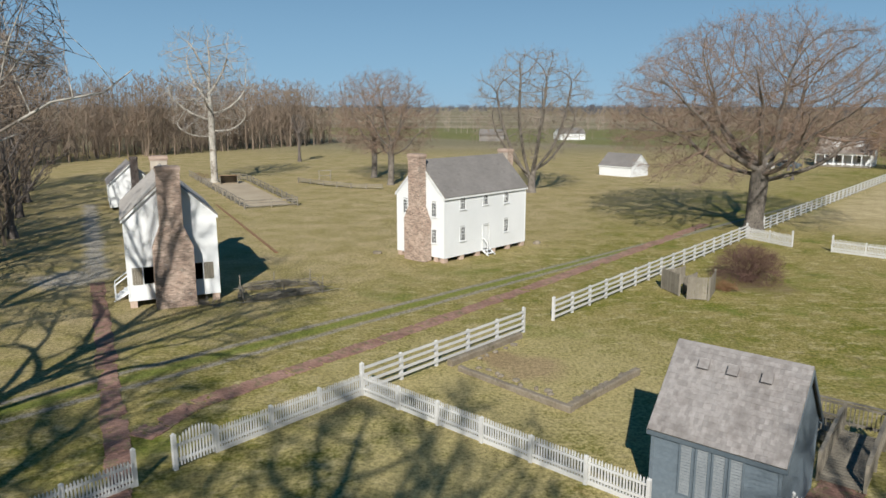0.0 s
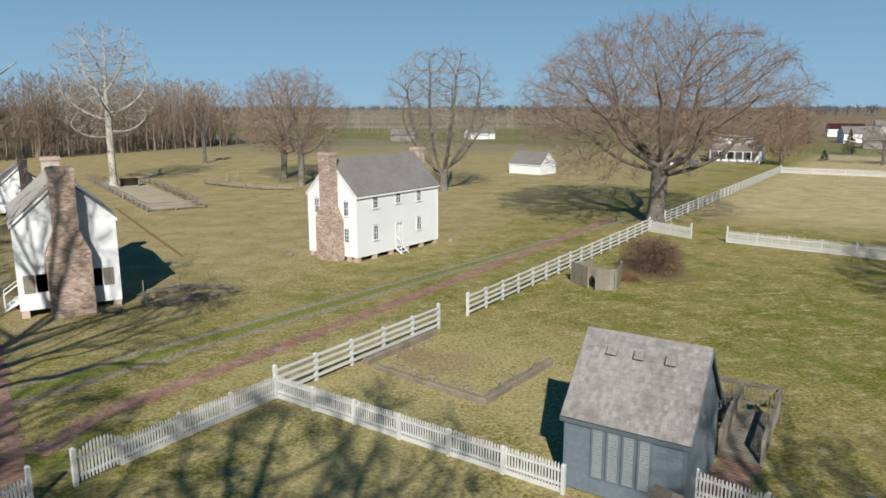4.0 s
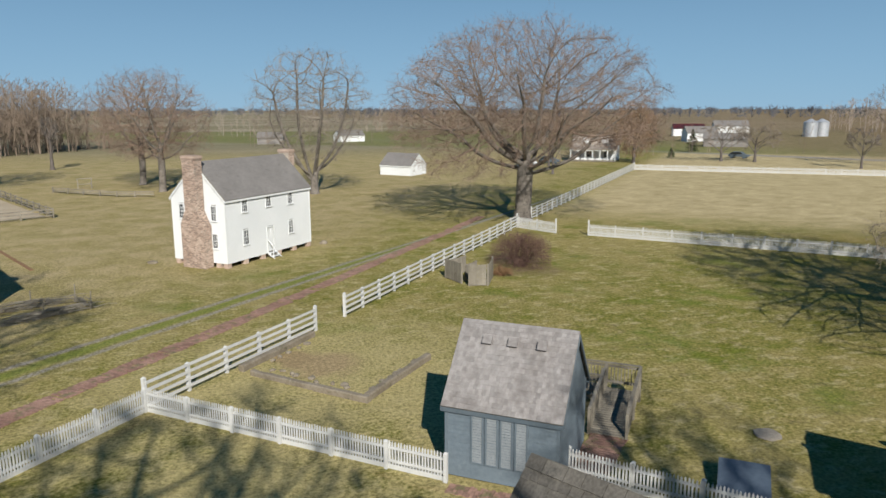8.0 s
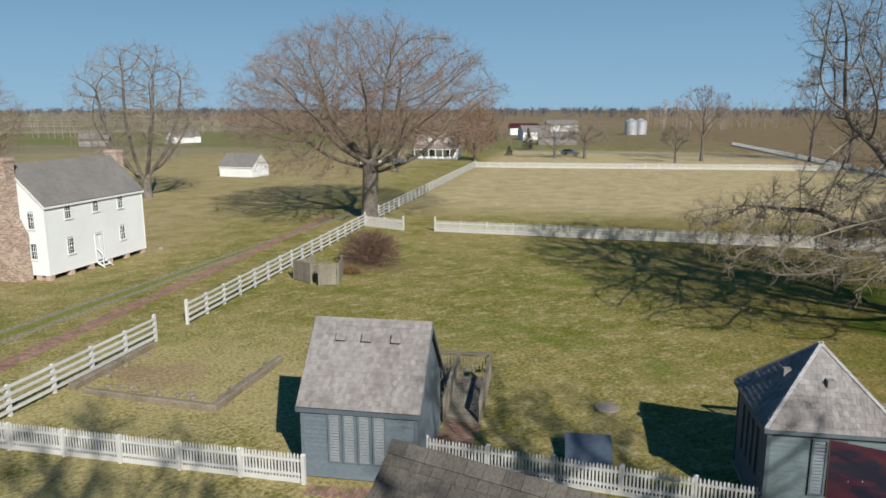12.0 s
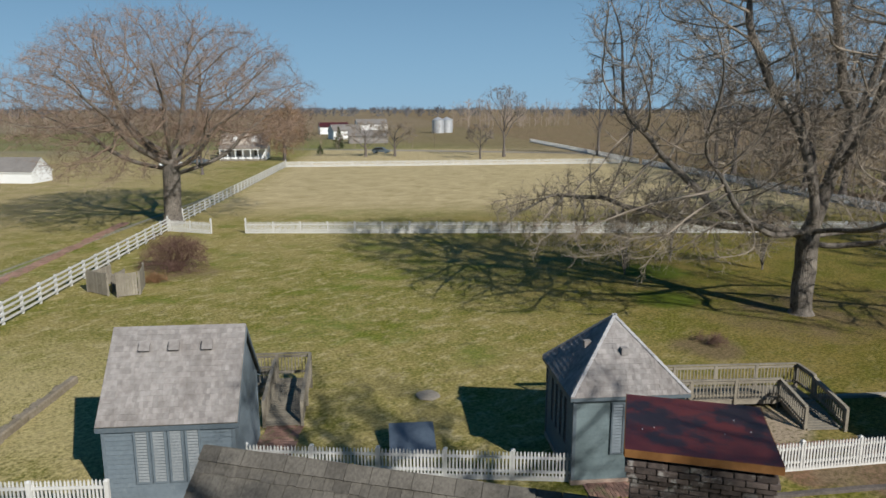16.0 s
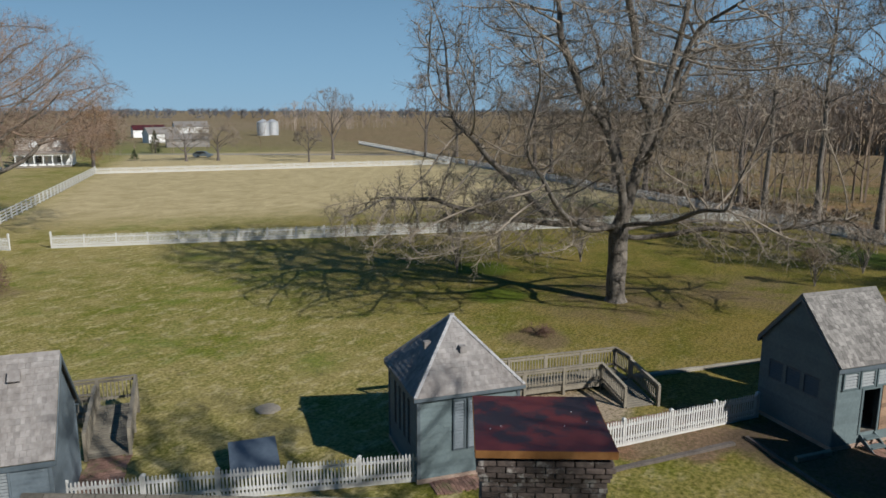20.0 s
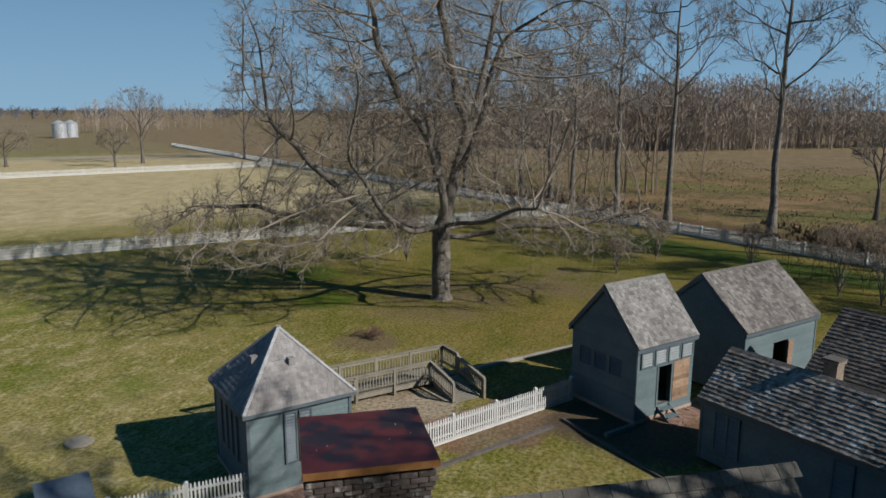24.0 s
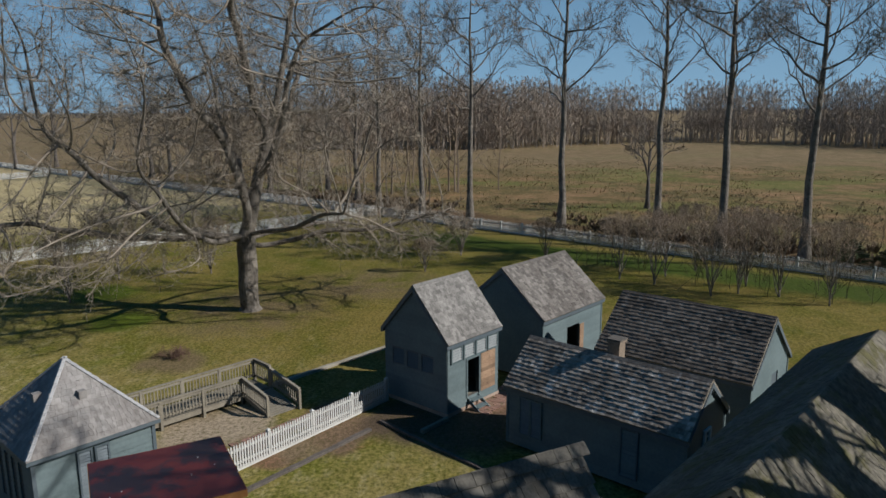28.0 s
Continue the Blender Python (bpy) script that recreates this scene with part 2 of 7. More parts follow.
def quick_mesh(name, verts, faces, material):
    """A mesh from arrays, faces all with the same count of corners."""
    verts, faces = np.asarray(verts, dtype=np.float32), np.asarray(faces, dtype=np.int32)
    me = bpy.data.meshes.new(name)
    k = faces.shape[1]
    me.vertices.add(len(verts)), me.loops.add(faces.size), me.polygons.add(len(faces))
    me.vertices.foreach_set("co", verts.ravel())
    me.loops.foreach_set("vertex_index", faces.ravel())
    me.polygons.foreach_set("loop_start", np.arange(len(faces), dtype=np.int32) * k)
    me.polygons.foreach_set("use_smooth", np.zeros(len(faces), dtype=bool))
    me.update(calc_edges=True)
    me.materials.append(material)
    return me


BOX_FACES = np.array(((3, 2, 1, 0), (4, 5, 6, 7), (0, 1, 5, 4), (1, 2, 6, 5), (2, 3, 7, 6), (3, 0, 4, 7)))


def boxes_mesh(name, blocks, material):
    """Many eight-cornered blocks in one mesh; blocks is (n, 8, 3)."""
    blocks = np.asarray(blocks)
    faces = (BOX_FACES[None] + 8 * np.arange(len(blocks))[:, None, None]).reshape(-1, 4)
    return quick_mesh(name, blocks.reshape(-1, 3), faces, material)


def shingle_blocks(o, a, b, n, width, height, course, wide, thick=0.014, left=None, right=None, rng=None, jitter=0.012):
    """Overlapping shingles on a slope: o its lower corner, a along, b up the slope, n out of it (unit vectors).
    left(s), right(s) bound the slope at the way s up it."""
    rng = rng or random.Random(5)
    o, a, b, n = (np.array(v, dtype=float) for v in (o, a, b, n))
    out = []
    rows = int(height / course) + 1
    for r in range(rows):
        s = r * course
        s1 = min(s + course * 1.25, height)
        if s1 - s < 0.03:
            continue
        x0, x1 = (left(s) if left else 0.0), (right(s) if right else width)
        x = x0 - rng.random() * wide
        while x < x1:
            w = wide * rng.uniform(0.7, 1.3)
            l0, l1 = max(x, x0), min(x + w - 0.006, x1)
            x += w
            if l1 - l0 < 0.02:
                continue
            d = rng.uniform(-jitter, jitter)
            lift, t = rng.uniform(0.0, 0.006), thick * rng.uniform(0.8, 1.3)
            s0 = max(s + d, 0.0 if r else -0.02)
            m0, m1 = l0, l1
            if left:
                m0 = min(max(l0, left(s1)), l1)
            if right:
                m1 = max(min(l1, right(s1)), m0)
            q = [(l0, s0, 0.004 + lift), (l1, s0, 0.004 + lift), (m1, s1, 0.002), (m0, s1, 0.002),
                 (l0, s0, 0.004 + lift + t), (l1, s0, 0.004 + lift + t), (m1, s1, 0.006), (m0, s1, 0.006)]
            out.append([o + a * p[0] + b * p[1] + n * p[2] for p in q])
    return np.array(out)


def brick_blocks(o, a, b, n, width, height, brick=(0.205, 0.066), joint=0.011, depth=0.05, left=None, right=None, rng=None, rough=0.004):
    rng = rng or random.Random(9)
    o, a, b, n = (np.array(v, dtype=float) for v in (o, a, b, n))
    out = []
    step = brick[1] + joint
    for r in range(int(height / step) + 1):
        s, s1 = r * step, min(r * step + brick[1], height)
        if s1 - s < 0.02:
            continue
        sm = (s + s1) / 2
        x0, x1 = (left(sm) if left else 0.0), (right(sm) if right else width)
        x = x0 - (0.5 * (brick[0] + joint) if r % 2 else 0)
        while x < x1:
            l0, l1 = max(x, x0), min(x + brick[0], x1)
            x += brick[0] + joint
            if l1 - l0 < 0.03:
                continue
            p = rng.uniform(0, rough)
            q = [(l0, s, 0), (l1, s, 0), (l1, s, depth), (l0, s, depth), (l0, s1, 0), (l1, s1, 0), (l1, s1, depth), (l0, s1, depth)]
            out.append([o + a * c[0] + b * c[1] + n * (c[2] - depth + 0.004 + p) for c in q])
    return np.array(out)


# ---------------------------------------------------------------- ground
def ground_material():
    """Winter lawn: green and straw in patches, wheel tracks, mown field, rough meadow, worn earth."""
    m, n, l, b = nodes_of("winter grass")
    pos = n.new("ShaderNodeNewGeometry").outputs["Position"]

    def math_node(op, x, y=0.0):
        k = n.new("ShaderNodeMath")
        k.operation = op
        for sock, v in zip(k.inputs, (x, y)):
            if hasattr(v, "links"):
                l.new(v, sock)
            else:
                sock.default_value = v
        return k.outputs[0]

    warp = n.new("ShaderNodeTexNoise")
    warp.inputs["Scale"].default_value, warp.inputs["Detail"].default_value = 0.7, 3.0
    l.new(pos, warp.inputs["Vector"])
    wobble = math_node('MULTIPLY', math_node('SUBTRACT', warp.outputs["Fac"], 0.5), 1.6)

    def across(p, q):
        """Metres to the left of the line from p to q, wavering."""
        d = (Vector(q) - Vector(p)).normalized()
        dot = n.new("ShaderNodeVectorMath")
        dot.operation = 'DOT_PRODUCT'
        l.new(pos, dot.inputs[0])
        dot.inputs[1].default_value = (-d.y, d.x, 0)
        return math_node('SUBTRACT', dot.outputs["Value"], -d.y * p[0] + d.x * p[1])

    def side(p, q, soft=1.0, waver=1.0):
        return ramp_node(n, l, math_node('ADD', across(p, q), math_node('MULTIPLY', wobble, waver)), -soft, soft)

    def band(p, q, half, soft=0.2, waver=0.25):
        d = math_node('ABSOLUTE', math_node('ADD', across(p, q), math_node('MULTIPLY', wobble, waver)))
        return ramp_node(n, l, math_node('MULTIPLY', d, -1.0), -half - soft, -half + soft)

    def both(*f):
        out = f[0]
        for k in f[1:]:
            out = math_node('MULTIPLY', out, k)
        return out

    big = noise_node(n, l, pos, 0.045, 5.0, 0.6)
    mid = noise_node(n, l, pos, 0.33, 6.0, 0.68)
    streak = noise_node(n, l, pos, 0.9, 5.0, 0.65, (0.55, 1.0, 1.0))
    fine = noise_node(n, l, pos, 6.5, 5.0, 0.72)
    tiny = noise_node(n, l, pos, 24.0, 4.0, 0.8)
    green, lush, straw, pale = (0.132, 0.136, 0.020), (0.100, 0.138, 0.013), (0.258, 0.214, 0.082), (0.40, 0.34, 0.185)
    mixer = math_node('ADD', math_node('MULTIPLY', mid, 1.0), math_node('ADD', math_node('MULTIPLY', big, 0.6), math_node('MULTIPLY', fine, 0.75)))
    col = mix_node(n, l, ramp_node(n, l, mixer, 0.94, 1.30), green, straw)
    clump = noise_node(n, l, pos, 1.6, 6.0, 0.72, (0.6, 1.0, 1.0))
    col = mix_node(n, l, math_node('MULTIPLY', ramp_node(n, l, clump, 0.50, 0.66), 0.75), col, pale)
    col = mix_node(n, l, math_node('MULTIPLY', ramp_node(n, l, noise_node(n, l, pos, 0.16, 5.0, 0.65), 0.52, 0.70), 0.75), col, lush)
    col = mix_node(n, l, math_node('MULTIPLY', ramp_node(n, l, noise_node(n, l, pos, 0.8, 5.0, 0.7), 0.56, 0.72), 0.55), col, (0.133, 0.103, 0.057))
    # the eastern side of the yard is greener and darker
    east_green = mix_node(n, l, ramp_node(n, l, mixer, 0.9, 1.35), (0.070, 0.078, 0.006), (0.152, 0.114, 0.026))
    col = mix_node(n, l, math_node('MULTIPLY', side((44.0, 40.0), (20.0, 0.0), 12.0, 6.0), 0.85), col, east_green)
    # the lawn across the drive is drier
    A, B = (-3.2, 27.2), (26.9, 61.9)
    dry = mix_node(n, l, ramp_node(n, l, math_node('ADD', mid, math_node('MULTIPLY', fine, 0.5)), 0.55, 0.95), (0.255, 0.211, 0.087), (0.380, 0.304, 0.171))
    col = mix_node(n, l, math_node('MULTIPLY', side((-12.0, 36.0), (31.0, 86.0), 9.0, 6.0), 0.85), col, dry)
    # mown field behind the picket fence
    field = both(side((31.1, 56.2), (77.3, 10.2), 2.5, 2.0), side(B, A, 3.0, 1.0))
    far = mix_node(n, l, ramp_node(n, l, math_node('ADD', mid, streak), 0.75, 1.25), (0.32, 0.262, 0.135), (0.46, 0.375, 0.215))
    col = mix_node(n, l, math_node('MULTIPLY', field, ramp_node(n, l, across((33.0, 62.0), (83.0, 16.0)), -1.0, 16.0)), col, far)
    # fields in the distance, their colours greyed to paint in haze
    remote = ramp_node(n, l, across((-60.0, 190.0), (300.0, 150.0)), -30.0, 40.0)
    strip = ramp_node(n, l, noise_node(n, l, pos, 0.012, 2.0, 0.5, (0.25, 1.0, 1.0)), 0.45, 0.6)
    col = mix_node(n, l, remote, col, mix_node(n, l, strip, (0.195, 0.175, 0.105), (0.27, 0.23, 0.16)))
    col = mix_node(n, l, both(band((108.0, 166.0), (150.0, 95.0), 2.6, 0.6, 0.3), ramp_node(n, l, across((90.0, 118.0), (134.0, 82.0)), 0.0, 4.0)), col, (0.274, 0.251, 0.220))
    # a green field by the silos and another beyond the barn
    for p, q, w, c1, c2 in (((137.0, 144.0), (184.0, 194.0), 1.0, (160.0, 132.0), (213.0, 189.0)), ((20.0, 236.0), (62.0, 200.0), 0.0, (30.0, 330.0), (122.0, 400.0))):
        if w:
            f = both(side(q, p, 4.0, 2.0), side(c1, c2, 4.0, 2.0), side((120.0, 160.0), (175.0, 128.0), 3.0, 2.0), side((240.0, 170.0), (180.0, 215.0), 4.0, 2.0))
        else:
            f = both(side(p, q, 6.0, 2.0), side((140.0, 330.0), (40.0, 360.0), 8.0, 2.0))
        col = mix_node(n, l, math_node('MULTIPLY', f, 0.75), col, mix_node(n, l, ramp_node(n, l, mid, 0.3, 0.7), (0.105, 0.135, 0.03), (0.17, 0.165, 0.055)))
    # rough brown field past the lane
    rough = both(side((196.0, 140.0), (128.0, 70.0), 2.0, 2.0), side((128.0, 66.0), (330.0, 120.0), 10.0, 4.0))
    col = mix_node(n, l, math_node('MULTIPLY', rough, 0.9), col, mix_node(n, l, ramp_node(n, l, math_node('ADD', mid, fine), 0.75, 1.2), (0.175, 0.118, 0.072), (0.27, 0.19, 0.12)))
    # meadow past the eastern fence
    meadow = mix_node(n, l, ramp_node(n, l, math_node('ADD', mid, math_node('MULTIPLY', noise_node(n, l, pos, 0.09, 4.0, 0.6), 0.8)), 0.75, 1.15), (0.085, 0.072, 0.027), (0.245, 0.145, 0.078))
    meadow = mix_node(n, l, math_node('MULTIPLY', ramp_node(n, l, noise_node(n, l, pos, 0.05, 5.0, 0.6, (1.0, 0.5, 1.0)), 0.48, 0.62), 0.7), meadow, (0.110, 0.125, 0.030))
    meadow = mix_node(n, l, math_node('MULTIPLY', ramp_node(n, l, clump, 0.45, 0.65), 0.45), meadow, (0.25, 0.185, 0.098))
    col = mix_node(n, l, side((126.0, 71.0), (50.0, -23.5), 1.0, 1.5), col, meadow)
    east = ramp_node(n, l, across((140.0, 400.0), (140.0, -200.0)), -25.0, 30.0)
    col = mix_node(n, l, math_node('MULTIPLY', east, 0.75), col, mix_node(n, l, ramp_node(n, l, mid, 0.35, 0.65), (0.156, 0.118, 0.065), (0.236, 0.171, 0.106)))
    ditch = band((128.0, 64.0), (58.0, -22.0), 3.2, 1.4, 2.0)
    ditch = both(ditch, ramp_node(n, l, across((112.0, -200.0), (112.0, 400.0)), -4.0, 8.0))
    col = mix_node(n, l, math_node('MULTIPLY', ditch, 0.85), col, (0.095, 0.057, 0.034))
    # two wheel tracks with a lush strip between, along the drive
    near = ramp_node(n, l, across((70.0, 62.0), (20.0, 104.0)), -6.0, 6.0)
    wear = (0.245, 0.222, 0.19)
    col = mix_node(n, l, both(band((-13.9, 28.5), (-7.4, 34.9), 0.42, 0.25, 0.35), near, math_node('MULTIPLY', ramp_node(n, l, mid, 0.12, 0.36), 0.8)), col, (0.150, 0.178, 0.036))
    for p, q in (((-13.49, 27.57), (-7.09, 34.03)), ((-14.28, 29.37), (-7.75, 35.6))):
        col = mix_node(n, l, math_node('MULTIPLY', both(band(p, q, 0.2, 0.14, 0.2), near), ramp_node(n, l, fine, 0.25, 0.6)), col, wear)
    # leaf litter and bare earth by the corner of the picket fence and beside the fences
    litter = both(band((-8.5, 20.6), (-2.7, 27.1), 0.12, 0.22, 0.7), side((-7.0, 27.0), (-3.0, 23.0), 0.8, 0.5))
    litter2 = both(band((-3.3, 26.6), (6.0, 18.2), 0.10, 0.24, 0.8), ramp_node(n, l, noise_node(n, l, pos, 0.5, 4.0, 0.6), 0.40, 0.62))
    lawn = both(side((-3.2, 27.3), (-10.0, 19.6), 0.2, 0.1), side((6.4, 18.4), (-3.2, 27.2), 0.2, 0.1))
    col = mix_node(n, l, math_node('MULTIPLY', math_node('MAXIMUM', litter, litter2), math_node('MULTIPLY', lawn, ramp_node(n, l, fine, 0.3, 0.6))), col, (0.205, 0.099, 0.046))
    # drier turf round the garden bed and before the fences
    ds = n.new("ShaderNodeVectorMath")
    ds.operation = 'DISTANCE'
    l.new(pos, ds.inputs[0])
    ds.inputs[1].default_value = (3.5, 25.5, 0)
    f = ramp_node(n, l, math_node('ADD', ds.outputs["Value"], math_node('MULTIPLY', wobble, 5.0)), 15.0, 5.0)
    col = mix_node(n, l, math_node('MULTIPLY', f, ramp_node(n, l, mixer, 0.85, 1.25)), col, mix_node(n, l, clump, (0.26, 0.225, 0.085), (0.42, 0.35, 0.18)))
    # worn ground under the great trees
    for x, y, r in ((39.5, 12.6, 6.5), (46.0, 6.0, 6.0), (24.5, 9.4, 2.0), (20.5, 44.8, 3.0)):
        ds = n.new("ShaderNodeVectorMath")
        ds.operation = 'DISTANCE'
        l.new(pos, ds.inputs[0])
        ds.inputs[1].default_value = (x, y, 0)
        f = ramp_node(n, l, math_node('ADD', ds.outputs["Value"], math_node('MULTIPLY', wobble, 2.5)), r, r * 0.35)
        col = mix_node(n, l, math_node('MULTIPLY', math_node('MULTIPLY', f, ramp_node(n, l, mid, 0.3, 0.6)), 0.7), col, (0.141, 0.103, 0.065))
    # lush strip inside the eastern fence, darkened in colour for the trees' shadows
    shade_strip = both(band((66.5, 6.5), (50.0, -16.5), 2.3, 1.0, 1.2), side((40.0, 14.0), (74.0, 0.0), 3.0, 1.5))
    shade_strip = math_node('SUBTRACT', band((66.5, 6.5), (50.0, -16.5), 2.3, 1.0, 1.2), shade_strip)
    col = mix_node(n, l, math_node('MULTIPLY', shade_strip, 0.9), col, (0.038, 0.065, 0.008))
    # trodden earth round the outbuildings; the darkest spots paint deep shade by the smokehouse
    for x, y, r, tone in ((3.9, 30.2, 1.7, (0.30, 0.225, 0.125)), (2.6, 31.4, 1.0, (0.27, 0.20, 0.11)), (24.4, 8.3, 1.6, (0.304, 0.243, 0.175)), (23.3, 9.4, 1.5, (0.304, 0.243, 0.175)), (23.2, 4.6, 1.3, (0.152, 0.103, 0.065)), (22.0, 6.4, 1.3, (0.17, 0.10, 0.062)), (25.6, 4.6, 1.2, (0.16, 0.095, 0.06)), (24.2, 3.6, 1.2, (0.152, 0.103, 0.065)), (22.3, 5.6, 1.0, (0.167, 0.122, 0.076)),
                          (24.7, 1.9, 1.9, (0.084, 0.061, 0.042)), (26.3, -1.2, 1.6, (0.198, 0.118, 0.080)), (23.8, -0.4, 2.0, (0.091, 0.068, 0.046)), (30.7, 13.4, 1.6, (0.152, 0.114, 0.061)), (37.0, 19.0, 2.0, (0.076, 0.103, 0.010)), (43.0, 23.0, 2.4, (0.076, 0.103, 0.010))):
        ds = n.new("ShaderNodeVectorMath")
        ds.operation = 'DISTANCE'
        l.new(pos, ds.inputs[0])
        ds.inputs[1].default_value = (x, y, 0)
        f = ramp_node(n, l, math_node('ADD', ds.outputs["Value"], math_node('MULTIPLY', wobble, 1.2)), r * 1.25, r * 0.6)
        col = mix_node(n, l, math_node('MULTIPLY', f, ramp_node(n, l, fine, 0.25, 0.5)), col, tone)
    ds = n.new("ShaderNodeVectorMath")
    ds.operation = 'DISTANCE'
    l.new(pos, ds.inputs[0])
    ds.inputs[1].default_value = (-25.3, 46.8, 0)
    f = ramp_node(n, l, math_node('ADD', ds.outputs["Value"], math_node('MULTIPLY', wobble, 2.5)), 3.4, 1.4)
    lane = both(band((-24.0, 48.0), (-40.0, 80.0), 0.7, 0.4, 0.8), side((-60.0, 47.0), (0.0, 47.0), 1.0, 1.0), side((0.0, 84.0), (-80.0, 84.0), 1.0, 1.0))
    f = math_node('MAXIMUM', f, lane)
    col = mix_node(n, l, math_node('MULTIPLY', f, ramp_node(n, l, fine, 0.3, 0.55)), col, (0.350, 0.319, 0.270))
    shade = n.new("ShaderNodeHueSaturation")
    v = math_node('ADD', math_node('MULTIPLY', tiny, 1.7), math_node('ADD', math_node('MULTIPLY', fine, 2.3), -1.02))
    l.new(v, shade.inputs["Value"]), l.new(col, shade.inputs["Color"])
    l.new(shade.outputs[0], b.inputs["Base Color"])
    b.inputs["Roughness"].default_value, b.inputs["Specular IOR Level"].default_value = 0.95, 0.1
    bp = n.new("ShaderNodeBump")
    bp.inputs["Strength"].default_value, bp.inputs["Distance"].default_value = 0.6, 0.06
    l.new(math_node('ADD', fine, math_node('MULTIPLY', tiny, 0.6)), bp.inputs["Height"]), l.new(bp.outputs[0], b.inputs["Normal"])
    return m


def build_ground():
    """One sheet to the horizon, finer near the yard, with faint unevenness."""
    ticks = [-4500, -2000, -900, -450, -250, -150, -100]
    line = np.array(ticks + list(range(-80, 201, 4)) + [240, 300, 400, 600, 900, 2000, 4500], dtype=float)
    gx, gy = np.meshgrid(line, line, indexing='ij')
    z = np.zeros_like(gx)
    for i in range(gx.shape[0]):
        for j in range(gx.shape[1]):
            d = math.hypot(gx[i, j], gy[i, j])
            if d < 240:
                z[i, j] = 0.02 * (noise.noise((gx[i, j] * 0.06, gy[i, j] * 0.06, 3.1))) - 0.024
    k = len(line)
    idx = np.arange(k * k).reshape(k, k)
    faces = np.stack([idx[:-1, :-1], idx[1:, :-1], idx[1:, 1:], idx[:-1, 1:]], -1).reshape(-1, 4)
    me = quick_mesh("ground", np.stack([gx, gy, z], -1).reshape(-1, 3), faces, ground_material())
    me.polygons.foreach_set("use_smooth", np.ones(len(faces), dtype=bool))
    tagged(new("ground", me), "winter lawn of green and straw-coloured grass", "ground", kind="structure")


build_ground()


# ---------------------------------------------------------------- buildings
UNITS = {}


def unit(material, bevel=0.0):
    key = (material.name, bevel)
    if key not in UNITS:
        UNITS[key] = unit_mesh("piece", material, bevel)
    return UNITS[key]


def intervals(x0, x1, z0, z1, openings):
    """The stretches from x0 to x1 that stay free of the openings (a, b, low, high) between z0 and z1."""
    spans = [(x0, x1)]
    for a, b, low, high in openings:
        if high > z0 + 0.01 and low < z1 - 0.01:
            nxt = []
            for s, e in spans:
                if a > s:
                    nxt.append((s, min(a, e)))
                if b < e:
                    nxt.append((max(b, s), e))
            spans = [(s, e) for s, e in nxt if e - s > 0.015]
    return spans


def board_wall(house, name, length, height, at, material, openings=(), peak=0.0, base=0.0, course=0.15, single=False, thick=0.11, inner=None, label=""):
    """A weatherboarded wall in its own plane: x along it, z up, the outside at -y; peak: the rise of a gable."""
    half = length / 2

    def edge(z):
        return 0.0 if z <= height or not peak else half * (z - height) / peak

    bm = bmesh.new()
    cuts = sorted({base, height, *[z for o in openings for z in o[2:] if base < z < height]})
    for z0, z1 in zip(cuts, cuts[1:]):
        for s, e in intervals(0, length, z0, z1, openings):
            box(bm, s, e, 0.0, thick, z0, z1)
    if peak:
        prism(bm, [(0, 0, height), (length, 0, height), (half, 0, height + peak)], (0, 0, 0), (0, thick, 0))
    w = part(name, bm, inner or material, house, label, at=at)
    z = base
    blocks = []
    while z < height + peak - 0.06:
        z1 = min(z + course, height + peak)
        zt = min(z + course + 0.02, height + peak)
        e0 = edge(z1)
        for s, e in intervals(edge(z) * 0.5 + e0 * 0.5, length - edge(z) * 0.5 - e0 * 0.5, z, z1, openings):
            if e - s < 0.04:
                continue
            blocks.append((s, e, z, zt))
        z = z1
    if single:
        bm = bmesh.new()
        prism(bm, [(0, 0, 0), (0, -0.036, 0), (0, -0.006, 1), (0, 0, 1)], (0, 0, 0), (1, 0, 0))
        me = mesh_of("clapboard", bm, material)
        for s, e, a, b in blocks:
            piece("clapboard", me, w, Matrix.Translation((s, 0, a)) @ Matrix.Diagonal((e - s, 1, b - a, 1)))
    else:
        q = [[(s, -0.026, a), (e, -0.026, a), (e, 0, a), (s, 0, a), (s, -0.006, b), (e, -0.006, b), (e, 0, b), (s, 0, b)] for s, e, a, b in blocks]
        ob = new("clapboard_cladding", boxes_mesh("clapboard_cladding", q, material))
        ob.parent = w
        tagged(ob, kind="stuff")
    return w


